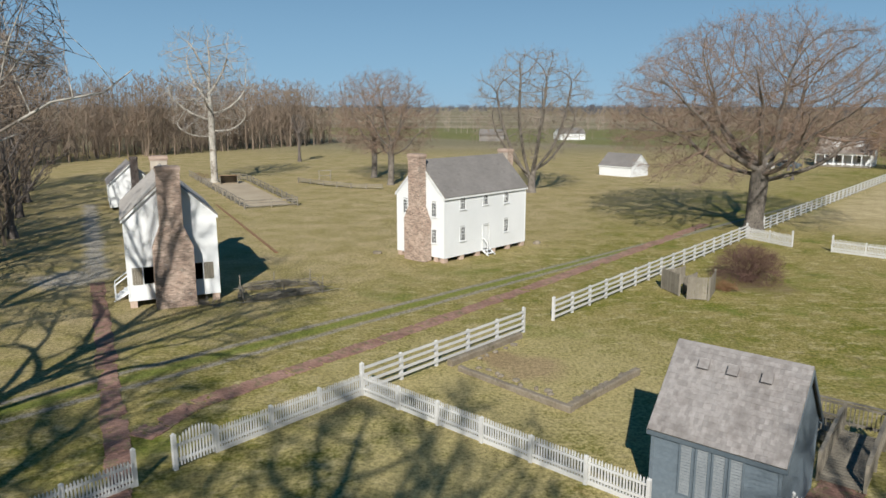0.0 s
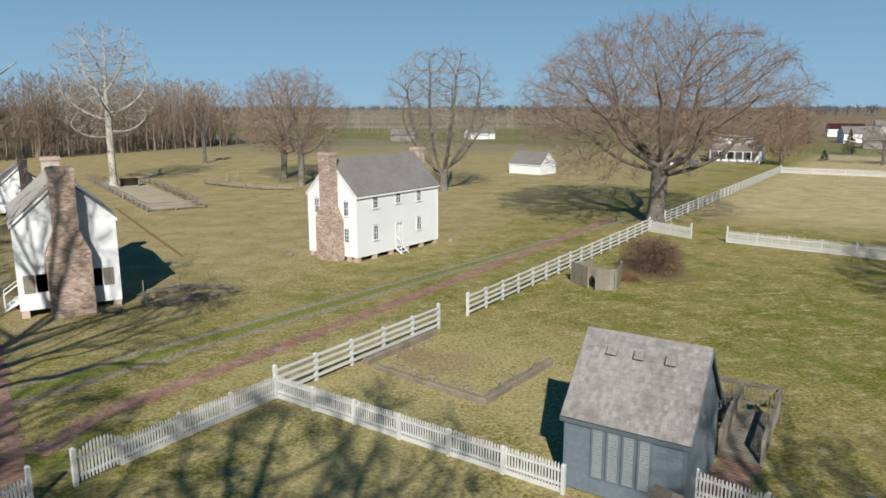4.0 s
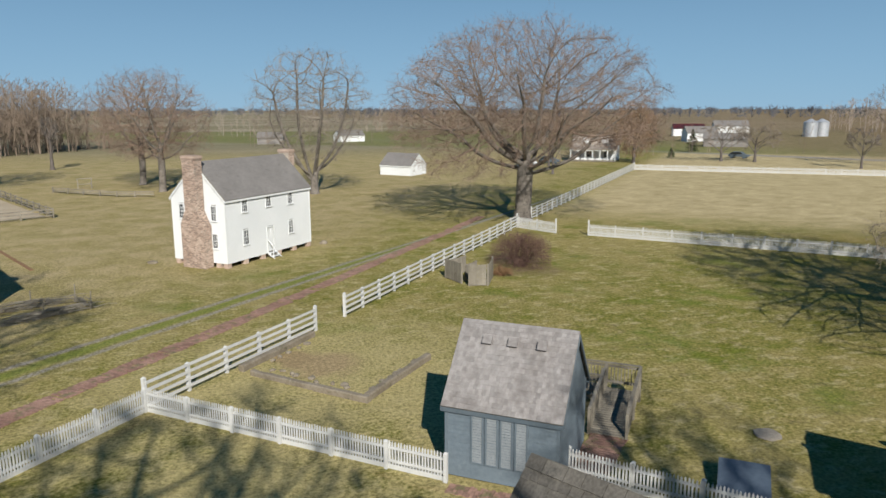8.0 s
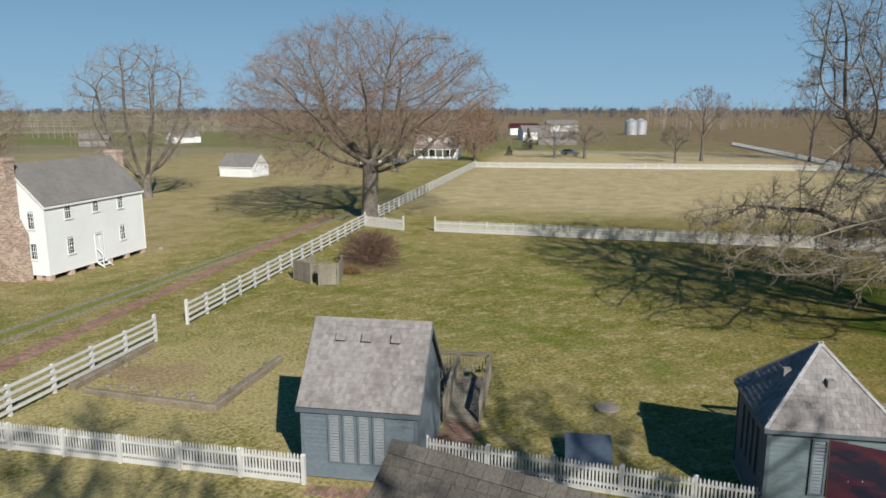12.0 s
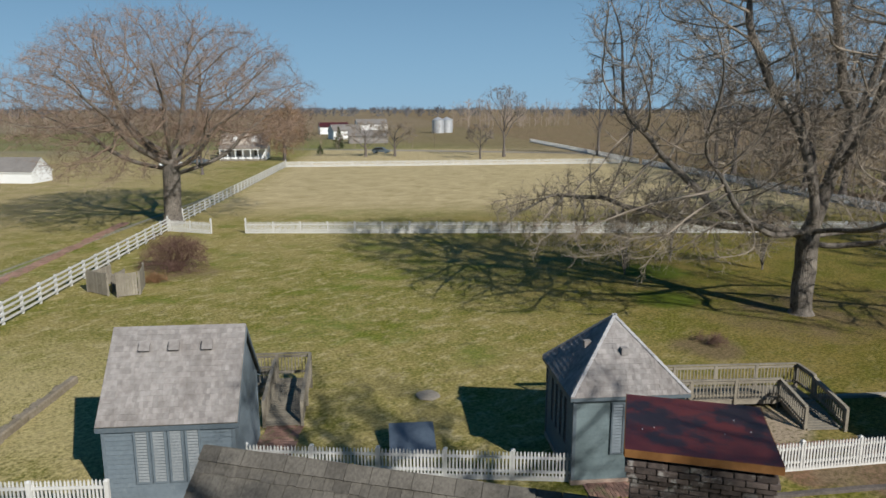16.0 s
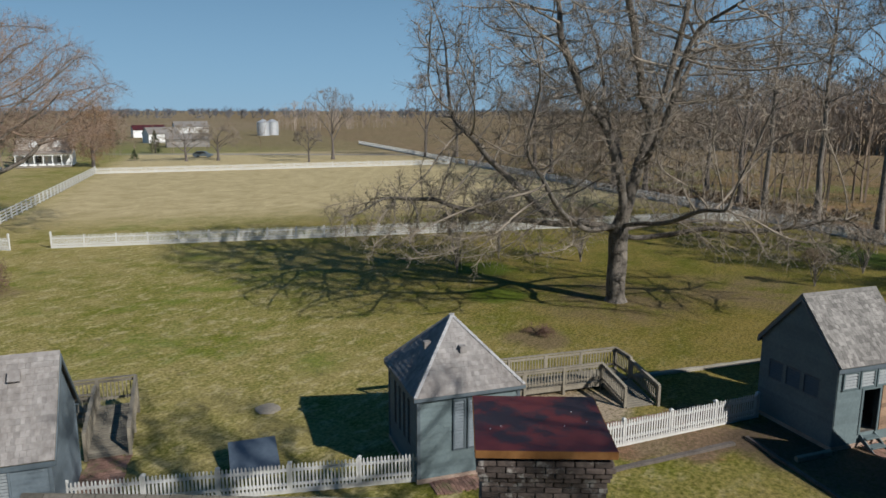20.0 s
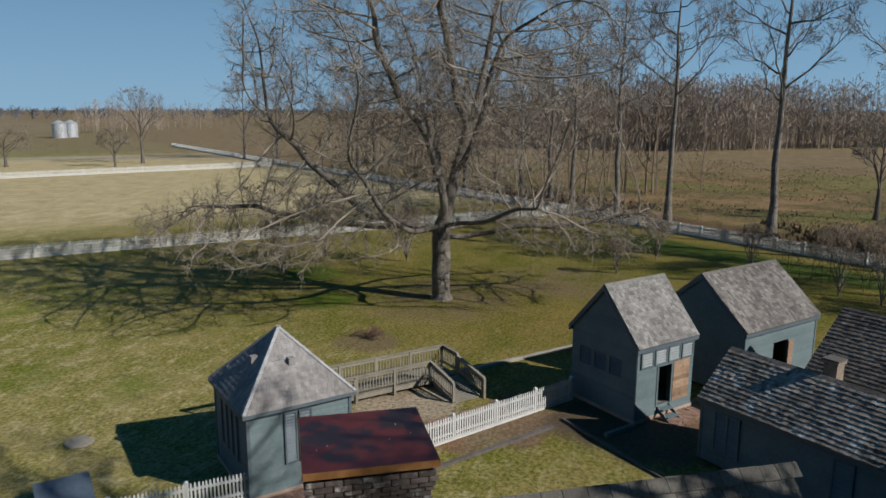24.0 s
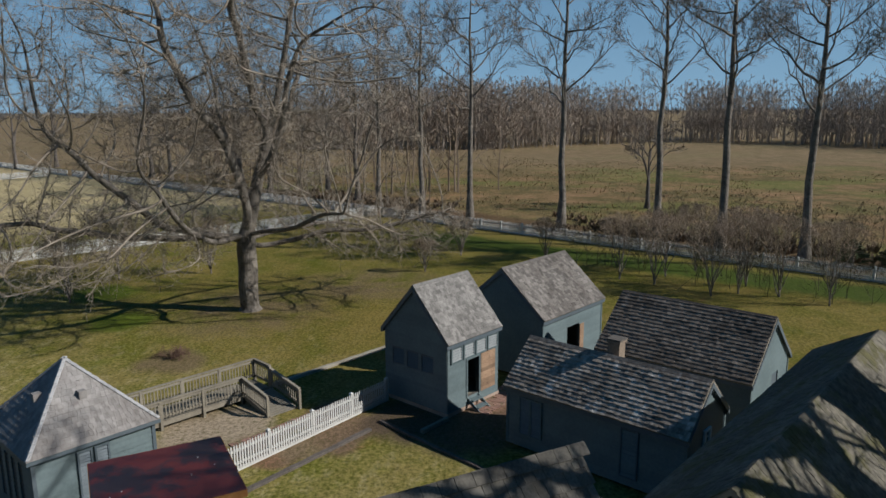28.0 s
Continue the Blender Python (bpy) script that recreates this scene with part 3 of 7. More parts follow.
def window(house, at, w, h, frame_mat, cols=3, rows=4, sill=True, name="window"):
    """A sash window in a wall's plane; origin at its lower left corner, outside at -y."""
    bm = bmesh.new()
    f = 0.075
    box(bm, -f, 0, -0.05, 0.09, -f, h + f), box(bm, w, w + f, -0.05, 0.09, -f, h + f)
    box(bm, 0, w, -0.05, 0.09, h, h + f), box(bm, 0, w, -0.05, 0.09, -f, 0)
    wd = part(name, bm, frame_mat, house, at=at)
    if sill:
        bm = bmesh.new()
        box(bm, -f - 0.03, w + f + 0.03, -0.10, -0.052, -f - 0.02, -f + 0.03)
        part("sill", bm, frame_mat, wd)
    bm = bmesh.new()
    t = 0.016
    for i in range(1, cols):
        box(bm, w * i / cols - t / 2, w * i / cols + t / 2, 0.0, 0.03, 0, h)
    for j in range(1, rows):
        tt = t * (2.2 if j == rows // 2 else 1)
        box(bm, 0, w, -0.002, 0.032, h * j / rows - tt / 2, h * j / rows + tt / 2)
    part("sash_grid", bm, frame_mat, wd)
    for k in range(2):
        bm = bmesh.new()
        box(bm, 0, w, 0.034, 0.04, h * k / 2, h * (k + 1) / 2 - 0.002)
        part("pane", bm, GLASS, wd)
    return wd


def louvre(house, at, w, h, frame_mat, slat_mat, n=12, f=0.05):
    """A louvred vent: a frame and tilted slats."""
    bm = bmesh.new()
    box(bm, -f, 0, -0.05, 0.02, -f, h + f), box(bm, w, w + f, -0.05, 0.02, -f, h + f)
    box(bm, 0, w, -0.05, 0.02, h, h + f), box(bm, 0, w, -0.05, 0.02, -f, 0)
    v = part("louvre", bm, frame_mat, house, at=at)
    bm = bmesh.new()
    st = h / n
    prism(bm, [(0, -0.046, 0), (0, -0.036, 0), (0, 0.004, st * 0.6), (0, -0.006, st * 0.6)], (0.003, 0, 0), (w - 0.003, 0, 0))
    me = mesh_of("slat", bm, slat_mat)
    for i in range(n):
        piece("slat", me, v, Matrix.Translation((0, 0, st * i + 0.01)))
    bm = bmesh.new()
    box(bm, 0, w, 0.008, 0.02, 0, h)
    part("backing", bm, BLUE_DARK, v)
    return v


def gable_roof(house, L, W, He, rise, mat, over=0.18, rake=0.12, course=0.17, wide=0.14, thick=0.009, trim=None, dark=None, ridge_over=0.02, cap=True, label=""):
    """Two slopes with shingles over a W x L house, the ridge along x."""
    half = W / 2
    pitch = math.atan2(rise, half)
    run = half / math.cos(pitch) + over
    zdrop = over * math.sin(pitch)
    rng = random.Random(int(L * 100 + W * 10))
    roof = None
    for sgn in (0, 1):
        y_eave = -over * math.cos(pitch) if sgn == 0 else W + over * math.cos(pitch)
        by = math.cos(pitch) if sgn == 0 else -math.cos(pitch)
        bvec = np.array((0, by, math.sin(pitch)))
        nvec = np.array((0, -math.sin(pitch) if sgn == 0 else math.sin(pitch), math.cos(pitch)))
        o = np.array((-rake, y_eave, He - zdrop)) + nvec * 0.05
        bm = bmesh.new()
        p = [o, o + np.array((L + 2 * rake, 0, 0)), o + np.array((L + 2 * rake, 0, 0)) + bvec * run, o + bvec * run]
        prism(bm, [tuple(v) for v in p], tuple(-nvec * 0.05), (0, 0, 0))
        r = part("roof_slope", bm, dark or OLD_WOOD, house, label)
        blocks = shingle_blocks(o, (1, 0, 0), bvec, nvec, L + 2 * rake, run, course, wide, thick, rng=rng, jitter=thick * 0.5)
        ob = new("shingle_covering", boxes_mesh("shingle_covering", blocks, mat))
        ob.parent = r
        tagged(ob, kind="stuff")
        if trim:
            for x in (-rake - 0.03, L + rake):
                bm = bmesh.new()
                q = o - nvec * 0.055
                a0 = np.array((x, q[1], q[2]))
                prism(bm, [tuple(a0), tuple(a0 + bvec * run), tuple(a0 + bvec * run - np.array((0, 0, 0.16))), tuple(a0 - np.array((0, 0, 0.14)))], (0, 0, 0), (0.03, 0, 0))
                part("rake_board", bm, trim, house)
            bm = bmesh.new()
            yy = y_eave
            box(bm, -rake, L + rake, min(yy, yy + by * 0.03), max(yy, yy + by * 0.03), He - zdrop - 0.15, He - zdrop - 0.01)
            box(bm, -rake, L + rake, min(yy + by * 0.032, by * 0.0 + (0 if sgn == 0 else W)), max(yy + by * 0.032, (0 if sgn == 0 else W)), He - zdrop - 0.10, He - zdrop - 0.07)
            part("fascia", bm, trim, house)
    if cap:
        bm = bmesh.new()
        zr = He + rise + 0.05 / math.cos(pitch)
        for s in (-1, 1):
            prism(bm, [(-rake, half, zr + 0.028), (-rake, half + s * 0.13 * math.cos(pitch), zr + 0.028 - 0.13 * math.sin(pitch)),
                       (-rake, half + s * 0.13 * math.cos(pitch), zr + 0.012 - 0.13 * math.sin(pitch)), (-rake, half, zr + 0.012)], (0, 0, 0), (L + 2 * rake, 0, 0))
        part("ridge_cap", bm, mat, house)


def gable_house(name, x, y, turn, L, W, He, rise, wall_mat, roof_mat, label, category, openings=None, base=0.0, board=0.15, single=(), group="", inner=None, **roof):
    """A simple house; its local x runs along the ridge, the near long wall lies at y = 0."""
    h = thing(name, x, y, turn, label, category, group)
    op = openings or {}
    kw = dict(base=base, course=board, inner=inner)
    board_wall(h, "wall", L, He, pose(0, 0, 0), wall_mat, op.get("front", ()), single="front" in single, **kw)
    board_wall(h, "wall", L, He, pose(L, W, 0, 0, 0, 180), wall_mat, op.get("back", ()), single="back" in single, **kw)
    board_wall(h, "gable_wall", W, He, pose(0, W, 0, 0, 0, -90), wall_mat, op.get("left", ()), rise, single="left" in single, **kw)
    board_wall(h, "gable_wall", W, He, pose(L, 0, 0, 0, 0, 90), wall_mat, op.get("right", ()), rise, single="right" in single, **kw)
    c = 0.045
    for cx in (0, L):
        for cy in (0, W):
            bm = bmesh.new()
            box(bm, cx - c, cx + c, cy - c, cy + c, base, He - 0.02)
            part("corner_board", bm, wall_mat, h)
    gable_roof(h, L, W, He, rise, roof_mat, **roof)
    return h


def chimney(house, at, wide, deep, shoulder, top, narrow, thick_top=None, brick=BRICK, slope=0.9, single=False, mortar=MORTAR):
    """An exterior chimney against a gable: x along the wall, outside at -y; a broad base, sloped shoulders and a stack with a corbelled head."""
    tt = thick_top or deep * 0.75
    c = bmesh.new()
    a, b = wide / 2, narrow / 2
    prof = [(-a, 0, 0), (a, 0, 0), (a, 0, shoulder), (b, 0, shoulder + slope), (b, 0, top), (-b, 0, top), (-b, 0, shoulder + slope), (-a, 0, shoulder)]
    prism(c, prof, (0, -deep + 0.012, 0), (0, -(deep - tt), 0))
    prism(c, [(-a, 0, 0), (a, 0, 0), (a, 0, shoulder), (-a, 0, shoulder)], (0, -(deep - tt), 0), (0, -0.03, 0))
    ch = part("chimney", c, mortar, house, "weathered brick chimney", at=at)

    def left(z):
        return 0.0 if z < shoulder else min((z - shoulder) / slope, 1.0) * (a - b)

    def right(z):
        return wide - left(z)
    rng = random.Random(int(top * 100))
    parts = [brick_blocks((-a, -deep, 0), (1, 0, 0), (0, 0, 1), (0, -1, 0), wide, top - 0.3, left=left, right=right, rng=rng),
             brick_blocks((a, -deep, 0), (0, 1, 0), (0, 0, 1), (1, 0, 0), deep - 0.03, shoulder, rng=rng),
             brick_blocks((-a, -0.03, 0), (0, -1, 0), (0, 0, 1), (-1, 0, 0), deep - 0.03, shoulder, rng=rng),
             brick_blocks((b, -deep, shoulder + slope), (0, 1, 0), (0, 0, 1), (1, 0, 0), tt, top - 0.3 - shoulder - slope, rng=rng),
             brick_blocks((-b, -deep + tt, shoulder + slope), (0, -1, 0), (0, 0, 1), (-1, 0, 0), tt, top - 0.3 - shoulder - slope, rng=rng)]
    # sloped shoulders, laid brick on brick
    run = math.hypot(a - b, slope)
    for s in (-1, 1):
        bv = (-s * (a - b) / run, 0, slope / run)
        nv = (s * slope / run, 0, (a - b) / run)
        o = (s * a, -deep if s > 0 else -deep + tt, shoulder)
        parts.append(brick_blocks(o, (0, s, 0), bv, nv, tt, run, rng=rng, rough=0.02))
    allb = np.concatenate([p for p in parts if len(p)])
    ob = new("brickwork", boxes_mesh("brickwork", allb, brick))
    ob.parent = ch
    tagged(ob, kind="stuff")
    bm = bmesh.new()
    for i, o in enumerate((0.03, 0.06, 0.06, 0.03)):
        z = top - 0.3 + i * 0.077
        box(bm, -b - o, b + o, -deep - o, -deep + tt + o, z, z + 0.07)
    box(bm, -b + 0.12, b - 0.12, -deep + 0.12, -deep + tt - 0.12, top + 0.004, top + 0.03)
    part("chimney_head", bm, brick, ch)
    return ch


def piers(house, spots, h, w=0.4):
    for x, y in spots:
        bm = bmesh.new()
        box(bm, x - w / 2, x + w / 2, y - w / 2, y + w / 2, -0.1, h)
        part("brick_pier", bm, BRICK, house, "brick pier", bevel=0.01)


def steps(house, at, wide, rise, n, mat, rails=0):
    """Open wooden steps that come down towards -y from a door sill."""
    s = None
    tread = 0.26
    s = new("stair")
    s.parent, s.matrix_basis = house, at
    for x in (-0.04, wide):
        bm = bmesh.new()
        prism(bm, [(x, 0, rise), (x, 0, rise - 0.22), (x, -n * tread, -0.03), (x, -n * tread - 0.12, -0.03)], (0, 0, 0), (0.04, 0, 0))
        part("stringer", bm, mat, s)
    for i in range(n):
        bm = bmesh.new()
        z = rise - (i + 0.5) * rise / n
        box(bm, 0, wide, -(i + 1) * tread, -i * tread, z - 0.02, z + 0.02)
        part("tread", bm, mat, s)
    for r in range(rails):
        bm = bmesh.new()
        x = -0.03 if r == 0 else wide - 0.02
        box(bm, x, x + 0.06, -n * tread, -n * tread + 0.06, 0, 0.95)
        prism(bm, [(x, 0, rise + 0.85), (x, 0, rise + 0.93), (x, -n * tread, 0.98), (x, -n * tread, 0.90)], (0, 0, 0), (0.05, 0, 0))
        part("handrail", bm, mat, s)
    return s


def house_a():
    """The two-storey white house."""
    L, W, He, rise, base = 9.8, 5.0, 5.0, 2.45, 0.32
    turn = math.degrees(math.atan2(7.14, 6.75))
    front = [(1.75, 2.3, 3.85, 4.82), (4.4, 4.95, 3.95, 4.82), (7.0, 7.55, 3.85, 4.82), (1.75, 2.3, 1.45, 2.45), (7.0, 7.55, 1.5, 2.45), (4.4, 5.15, 0.45, 2.3)]
    left = [(3.75, 4.2, 3.4, 4.4), (3.75, 4.2, 1.4, 2.4), (0.7, 1.15, 3.4, 4.4)]
    h = gable_house("white_house", 0.11, 51.7, turn, L, W, He, rise, WHITE, SLATE, "two-storey white weatherboarded house with a grey roof", "house",
                    dict(front=front, left=left), base, 0.15, over=0.22, rake=0.1, course=0.16, wide=0.3, thick=0.003, trim=WHITE, cap=True, inner=INSIDE)
    for a, b, c, d in front[:5]:
        window(h, pose(a, 0, c), b - a, d - c, WHITE)
    for a, b, c, d in left:
        window(h, pose(0, W, 0, 0, 0, -90) @ pose(a, 0, c), b - a, d - c, WHITE)
    bm = bmesh.new()
    box(bm, 0, 0.75, 0.03, 0.07, 0.45, 2.3)
    for px, pz in ((0.09, 0.6), (0.42, 0.6), (0.09, 1.45), (0.42, 1.45)):
        box(bm, px, px + 0.24, 0.015, 0.03, pz, pz + 0.7)
    d = part("door", bm, WHITE, h, "closed white panelled door", at=pose(4.4, 0, 0))
    bm = bmesh.new()
    box(bm, -0.09, 0, -0.05, 0.06, 0.45, 2.39), box(bm, 0.75, 0.84, -0.05, 0.06, 0.45, 2.39), box(bm, 0, 0.75, -0.05, 0.06, 2.302, 2.39)
    part("door_frame", bm, WHITE, d)
    steps(h, pose(4.4, -0.03, 0), 0.8, 0.45, 2, WHITE, 1)
    chimney(h, pose(0, W * 0.47, 0, 0, 0, -90), 2.1, 0.85, 3.1, 8.0, 1.12, 0.75, slope=1.0)
    chimney(h, pose(L, W * 0.5, 0, 0, 0, 90), 1.9, 0.8, 3.1, 7.9, 1.05, 0.7, slope=1.0)
    piers(h, [(x, y) for x in (0.2, 2.0, 3.9, 5.8, 7.7, 9.6) for y in (0.2, W - 0.2)] + [(0.2, 0.9), (0.2, 4.1)], base)
    bm = bmesh.new()
    box(bm, 0.1, L - 0.1, 0.1, W - 0.1, base, base + 0.2)
    part("floor_frame", bm, OLD_WOOD, h)
    return h


def house_b():
    """The tall white kitchen house whose chimney gable faces the yard."""
    W, L, He, rise, base = 5.0, 9.0, 5.25, 2.3, 0.4
    turn = math.degrees(math.atan2(11.0, -4.9))
    left = [(0.85, 1.4, 1.35, 2.35), (3.55, 4.1, 1.35, 2.35)]
    # local x runs away from the yard, local y to the west
    h = gable_house("white_kitchen_house", -13.5, 41.75, turn, L, W, He, rise, WHITE, SHINGLE_PALE, "tall white weatherboarded kitchen house with a broad brick chimney", "house",
                    dict(left=left), base, 0.15, over=0.2, rake=0.12, course=0.17, wide=0.16, trim=WHITE, inner=INSIDE)
    for (a, b, c, d), sx in zip(left, (-0.62, 0.62)):
        m = pose(0, W, 0, 0, 0, -90) @ pose(a, 0, c)
        bm = bmesh.new()
        w, hh, f = b - a, d - c, 0.06
        box(bm, -f, 0, -0.04, 0.1, -f, hh + f), box(bm, w, w + f, -0.04, 0.1, -f, hh + f), box(bm, 0, w, -0.04, 0.1, hh, hh + f), box(bm, 0, w, -0.04, 0.1, -f, 0)
        wd = part("window_opening", bm, WHITE, h, "open unglazed window", at=m)
        for k in range(4):
            bm = bmesh.new()
            box(bm, sx + k * w / 4 + 0.004, sx + (k + 1) * w / 4 - 0.004, -0.065, -0.04, 0, hh)
            part("shutter_board", bm, OLD_WOOD, wd)
        for z in (0.15, hh - 0.22):
            bm = bmesh.new()
            box(bm, sx, sx + w, -0.085, -0.067, z, z + 0.07)
            part("shutter_batten", bm, OLD_WOOD, wd)
    chimney(h, pose(0, W * 0.5, 0, 0, 0, -90), 2.2, 0.95, 3.5, 8.15, 1.25, 0.8, slope=1.2)
    chimney(h, pose(L, W * 0.5, 0, 0, 0, 90), 1.9, 0.8, 3.3, 8.1, 1.1, 0.75, slope=1.0)
    piers(h, [(x, y) for x in (0.2, 3.0, 6.0, 8.8) for y in (0.2, W - 0.2)], base)
    steps(h, pose(3.2, W + 0.03, 0, 0, 0, 180), 1.2, 0.6, 3, WHITE, 2)
    bm = bmesh.new()
    box(bm, 0.1, L - 0.1, 0.1, W - 0.1, base, base + 0.2)
    part("floor_frame", bm, OLD_WOOD, h)
    return h


def house_c():
    turn = math.degrees(math.atan2(11.0, -5.5))
    h = gable_house("small_white_house", -33.0, 81.0, turn, 7.0, 4.6, 3.0, 2.1, WHITE, SHINGLE_GREY, "small white house with a dark end chimney", "house", None, 0.3, 0.16,
                    over=0.25, rake=0.15, course=0.2, wide=0.2, trim=WHITE)
    chimney(h, pose(0, 1.9, 0, 0, 0, -90), 1.5, 0.75, 1.8, 5.9, 0.8, 0.6, brick=BRICK_DARK, slope=0.8, mortar=MORTAR_DARK)
    return h


UT = math.degrees(math.atan2(-0.636, 0.772))


def shed():
    """The blue-grey shed with louvred vents and three roof hatches."""
    L, W, He = 3.5, 3.75, 2.42
    h = gable_house("garden_shed", 6.12, 19.22, UT, L, W, He, 2.02, BLUE_GREY, SHINGLE_GREY, "blue-grey boarded shed with a weathered shingle roof", "shed",
                    None, 0.05, 0.14, single=("front", "right"), over=0.17, rake=0.14, course=0.17, wide=0.13, trim=BLUE_DARK)
    for i in range(4):
        louvre(h, pose(0.86 + i * 0.46, -0.03, 0.62), 0.31, 1.52, BLUE_GREY, LOUVRE, 17)
    pitch = math.atan2(2.02, W / 2)
    for x in (0.72, 1.55, 2.48):
        bm = bmesh.new()
        m = pose(x, 0, 0) @ Matrix.Translation((0, 1.33, He + 1.33 * math.tan(pitch) + 0.07)) @ pose(0, 0, 0, math.degrees(pitch), 0, 0)
        box(bm, 0, 0.27, 0, 0.26, -0.05, 0.13), box(bm, -0.015, 0.285, -0.02, 0.28, 0.132, 0.148)
        part("roof_hatch", bm, SHINGLE_GREY, h, "small square roof vent", at=m)
    return h


def pyramid_house():
    """The square house with a pyramid roof."""
    S, He, zt, over = 3.2, 2.75, 4.62, 0.17
    h = thing("pyramid_roof_house", 16.14, 10.74, UT, "square blue-grey outbuilding with a pointed shingle roof", "outbuilding")
    kw = dict(base=0.12, course=0.14)
    # dark upright openings in the western wall
    op = [(0.62 + i * 0.52, 0.90 + i * 0.52, 0.85, 2.3) for i in range(4)]
    board_wall(h, "wall", S, He, pose(0, 0, 0), SLATE_BLUE, (), single=True, **kw)
    board_wall(h, "wall", S, He, pose(S, S, 0, 0, 0, 180), SLATE_BLUE, (), **kw)
    board_wall(h, "wall", S, He, pose(0, S, 0, 0, 0, -90), SLATE_BLUE, op, single=True, inner=BLUE_DARK, **kw)
    board_wall(h, "wall", S, He, pose(S, 0, 0, 0, 0, 90), SLATE_BLUE, (), **kw)
    for a, b, c, d in op:
        louvre(h, pose(0, S, 0, 0, 0, -90) @ pose(a, 0.03, c), b - a, d - c, BLUE_DARK, INSIDE, 12, 0.03)
    for x in (1.12, 1.58):
        louvre(h, pose(x, -0.03, 0.95), 0.3, 1.5, BLUE_DARK, BLUE_GREY, 16)
    for cx in (0, S):
        for cy in (0, S):
            bm = bmesh.new()
            box(bm, cx - 0.05, cx + 0.05, cy - 0.05, cy + 0.05, 0.1, He - 0.15)
            part("corner_board", bm, BLUE_DARK, h)
    bm = bmesh.new()
    box(bm, -0.06, S + 0.06, -0.06, S + 0.06, -0.1, 0.115)
    part("brick_footing", bm, BRICK, h)
    bm = bmesh.new()
    box(bm, -over, S + over, -over, S + over, He - 0.14, He - 0.03)
    part("soffit", bm, BLUE_DARK, h)
    half = S / 2 + over
    rise = zt - (He - 0.03)
    sl = math.hypot(half, rise)
    rng = random.Random(3)
    for k in range(4):
        m = Matrix.Translation((S / 2, S / 2, 0)) @ pose(0, 0, 0, 0, 0, 90 * k)
        bv = np.array((0, half / sl, rise / sl))
        nv = np.array((0, -rise / sl, half / sl))
        o = np.array((-half, -half, He - 0.03))
        bm = bmesh.new()
        vs = [bm.verts.new(p) for p in ((-half, -half, He - 0.03), (half, -half, He - 0.03), (0, 0, zt), (0, 0, He - 0.03))]
        for f in ((0, 1, 2), (1, 3, 2), (3, 0, 2), (0, 3, 1)):
            bm.faces.new([vs[i] for i in f])
        r = part("roof_slope", bm, OLD_WOOD, h, at=m)
        bl = shingle_blocks(o, (1, 0, 0), bv, nv, 2 * half, sl, 0.165, 0.12, 0.009, lambda s: half * s / sl, lambda s: 2 * half - half * s / sl, rng, 0.004)
        ob = new("shingle_covering", boxes_mesh("shingle_covering", bl, SHINGLE_GREY))
        ob.parent = r
        tagged(ob, kind="stuff")
        # hip boards
        hip = np.array((half, half, rise))
        hl = np.linalg.norm(hip)
        n_p = 14
        e, d = np.array((-0.01, 0.085, 0.0)), np.array((0.085, -0.01, 0.0))
        for i in range(n_p):
            a0, a1 = i / n_p, min((i + 1.15) / n_p, 1.0)
            p0 = np.array((-half, -half, He - 0.03)) + hip * a0
            p1 = np.array((-half, -half, He - 0.03)) + hip * a1
            up0, up1 = np.array((0, 0, 0.055)), np.array((0, 0, 0.035))
            for q, w in ((d, "hip_shingle"), (e, "hip_shingle")):
                bm = bmesh.new()
                prism(bm, [tuple(p0 + up0), tuple(p0 + q + up0 * 0.7), tuple(p1 + q + up1 * 0.7), tuple(p1 + up1)], (0, 0, 0), (0, 0, 0.014))
                part(w, bm, SILVER_CAP, h, at=m)
        if k in (0, 3):
            bm = bmesh.new()
            c = np.array((0.05 if k == 0 else 0.1, 0, 0)) + np.array((0, -half, He - 0.03)) + bv * sl * 0.52
            box(bm, c[0] - 0.1, c[0] + 0.1, c[1] - 0.1, c[1] + 0.12, c[2] - 0.05, c[2] + 0.16)
            part("roof_vent", bm, SHINGLE_GREY, h, "small raised roof vent", at=m)
    return h


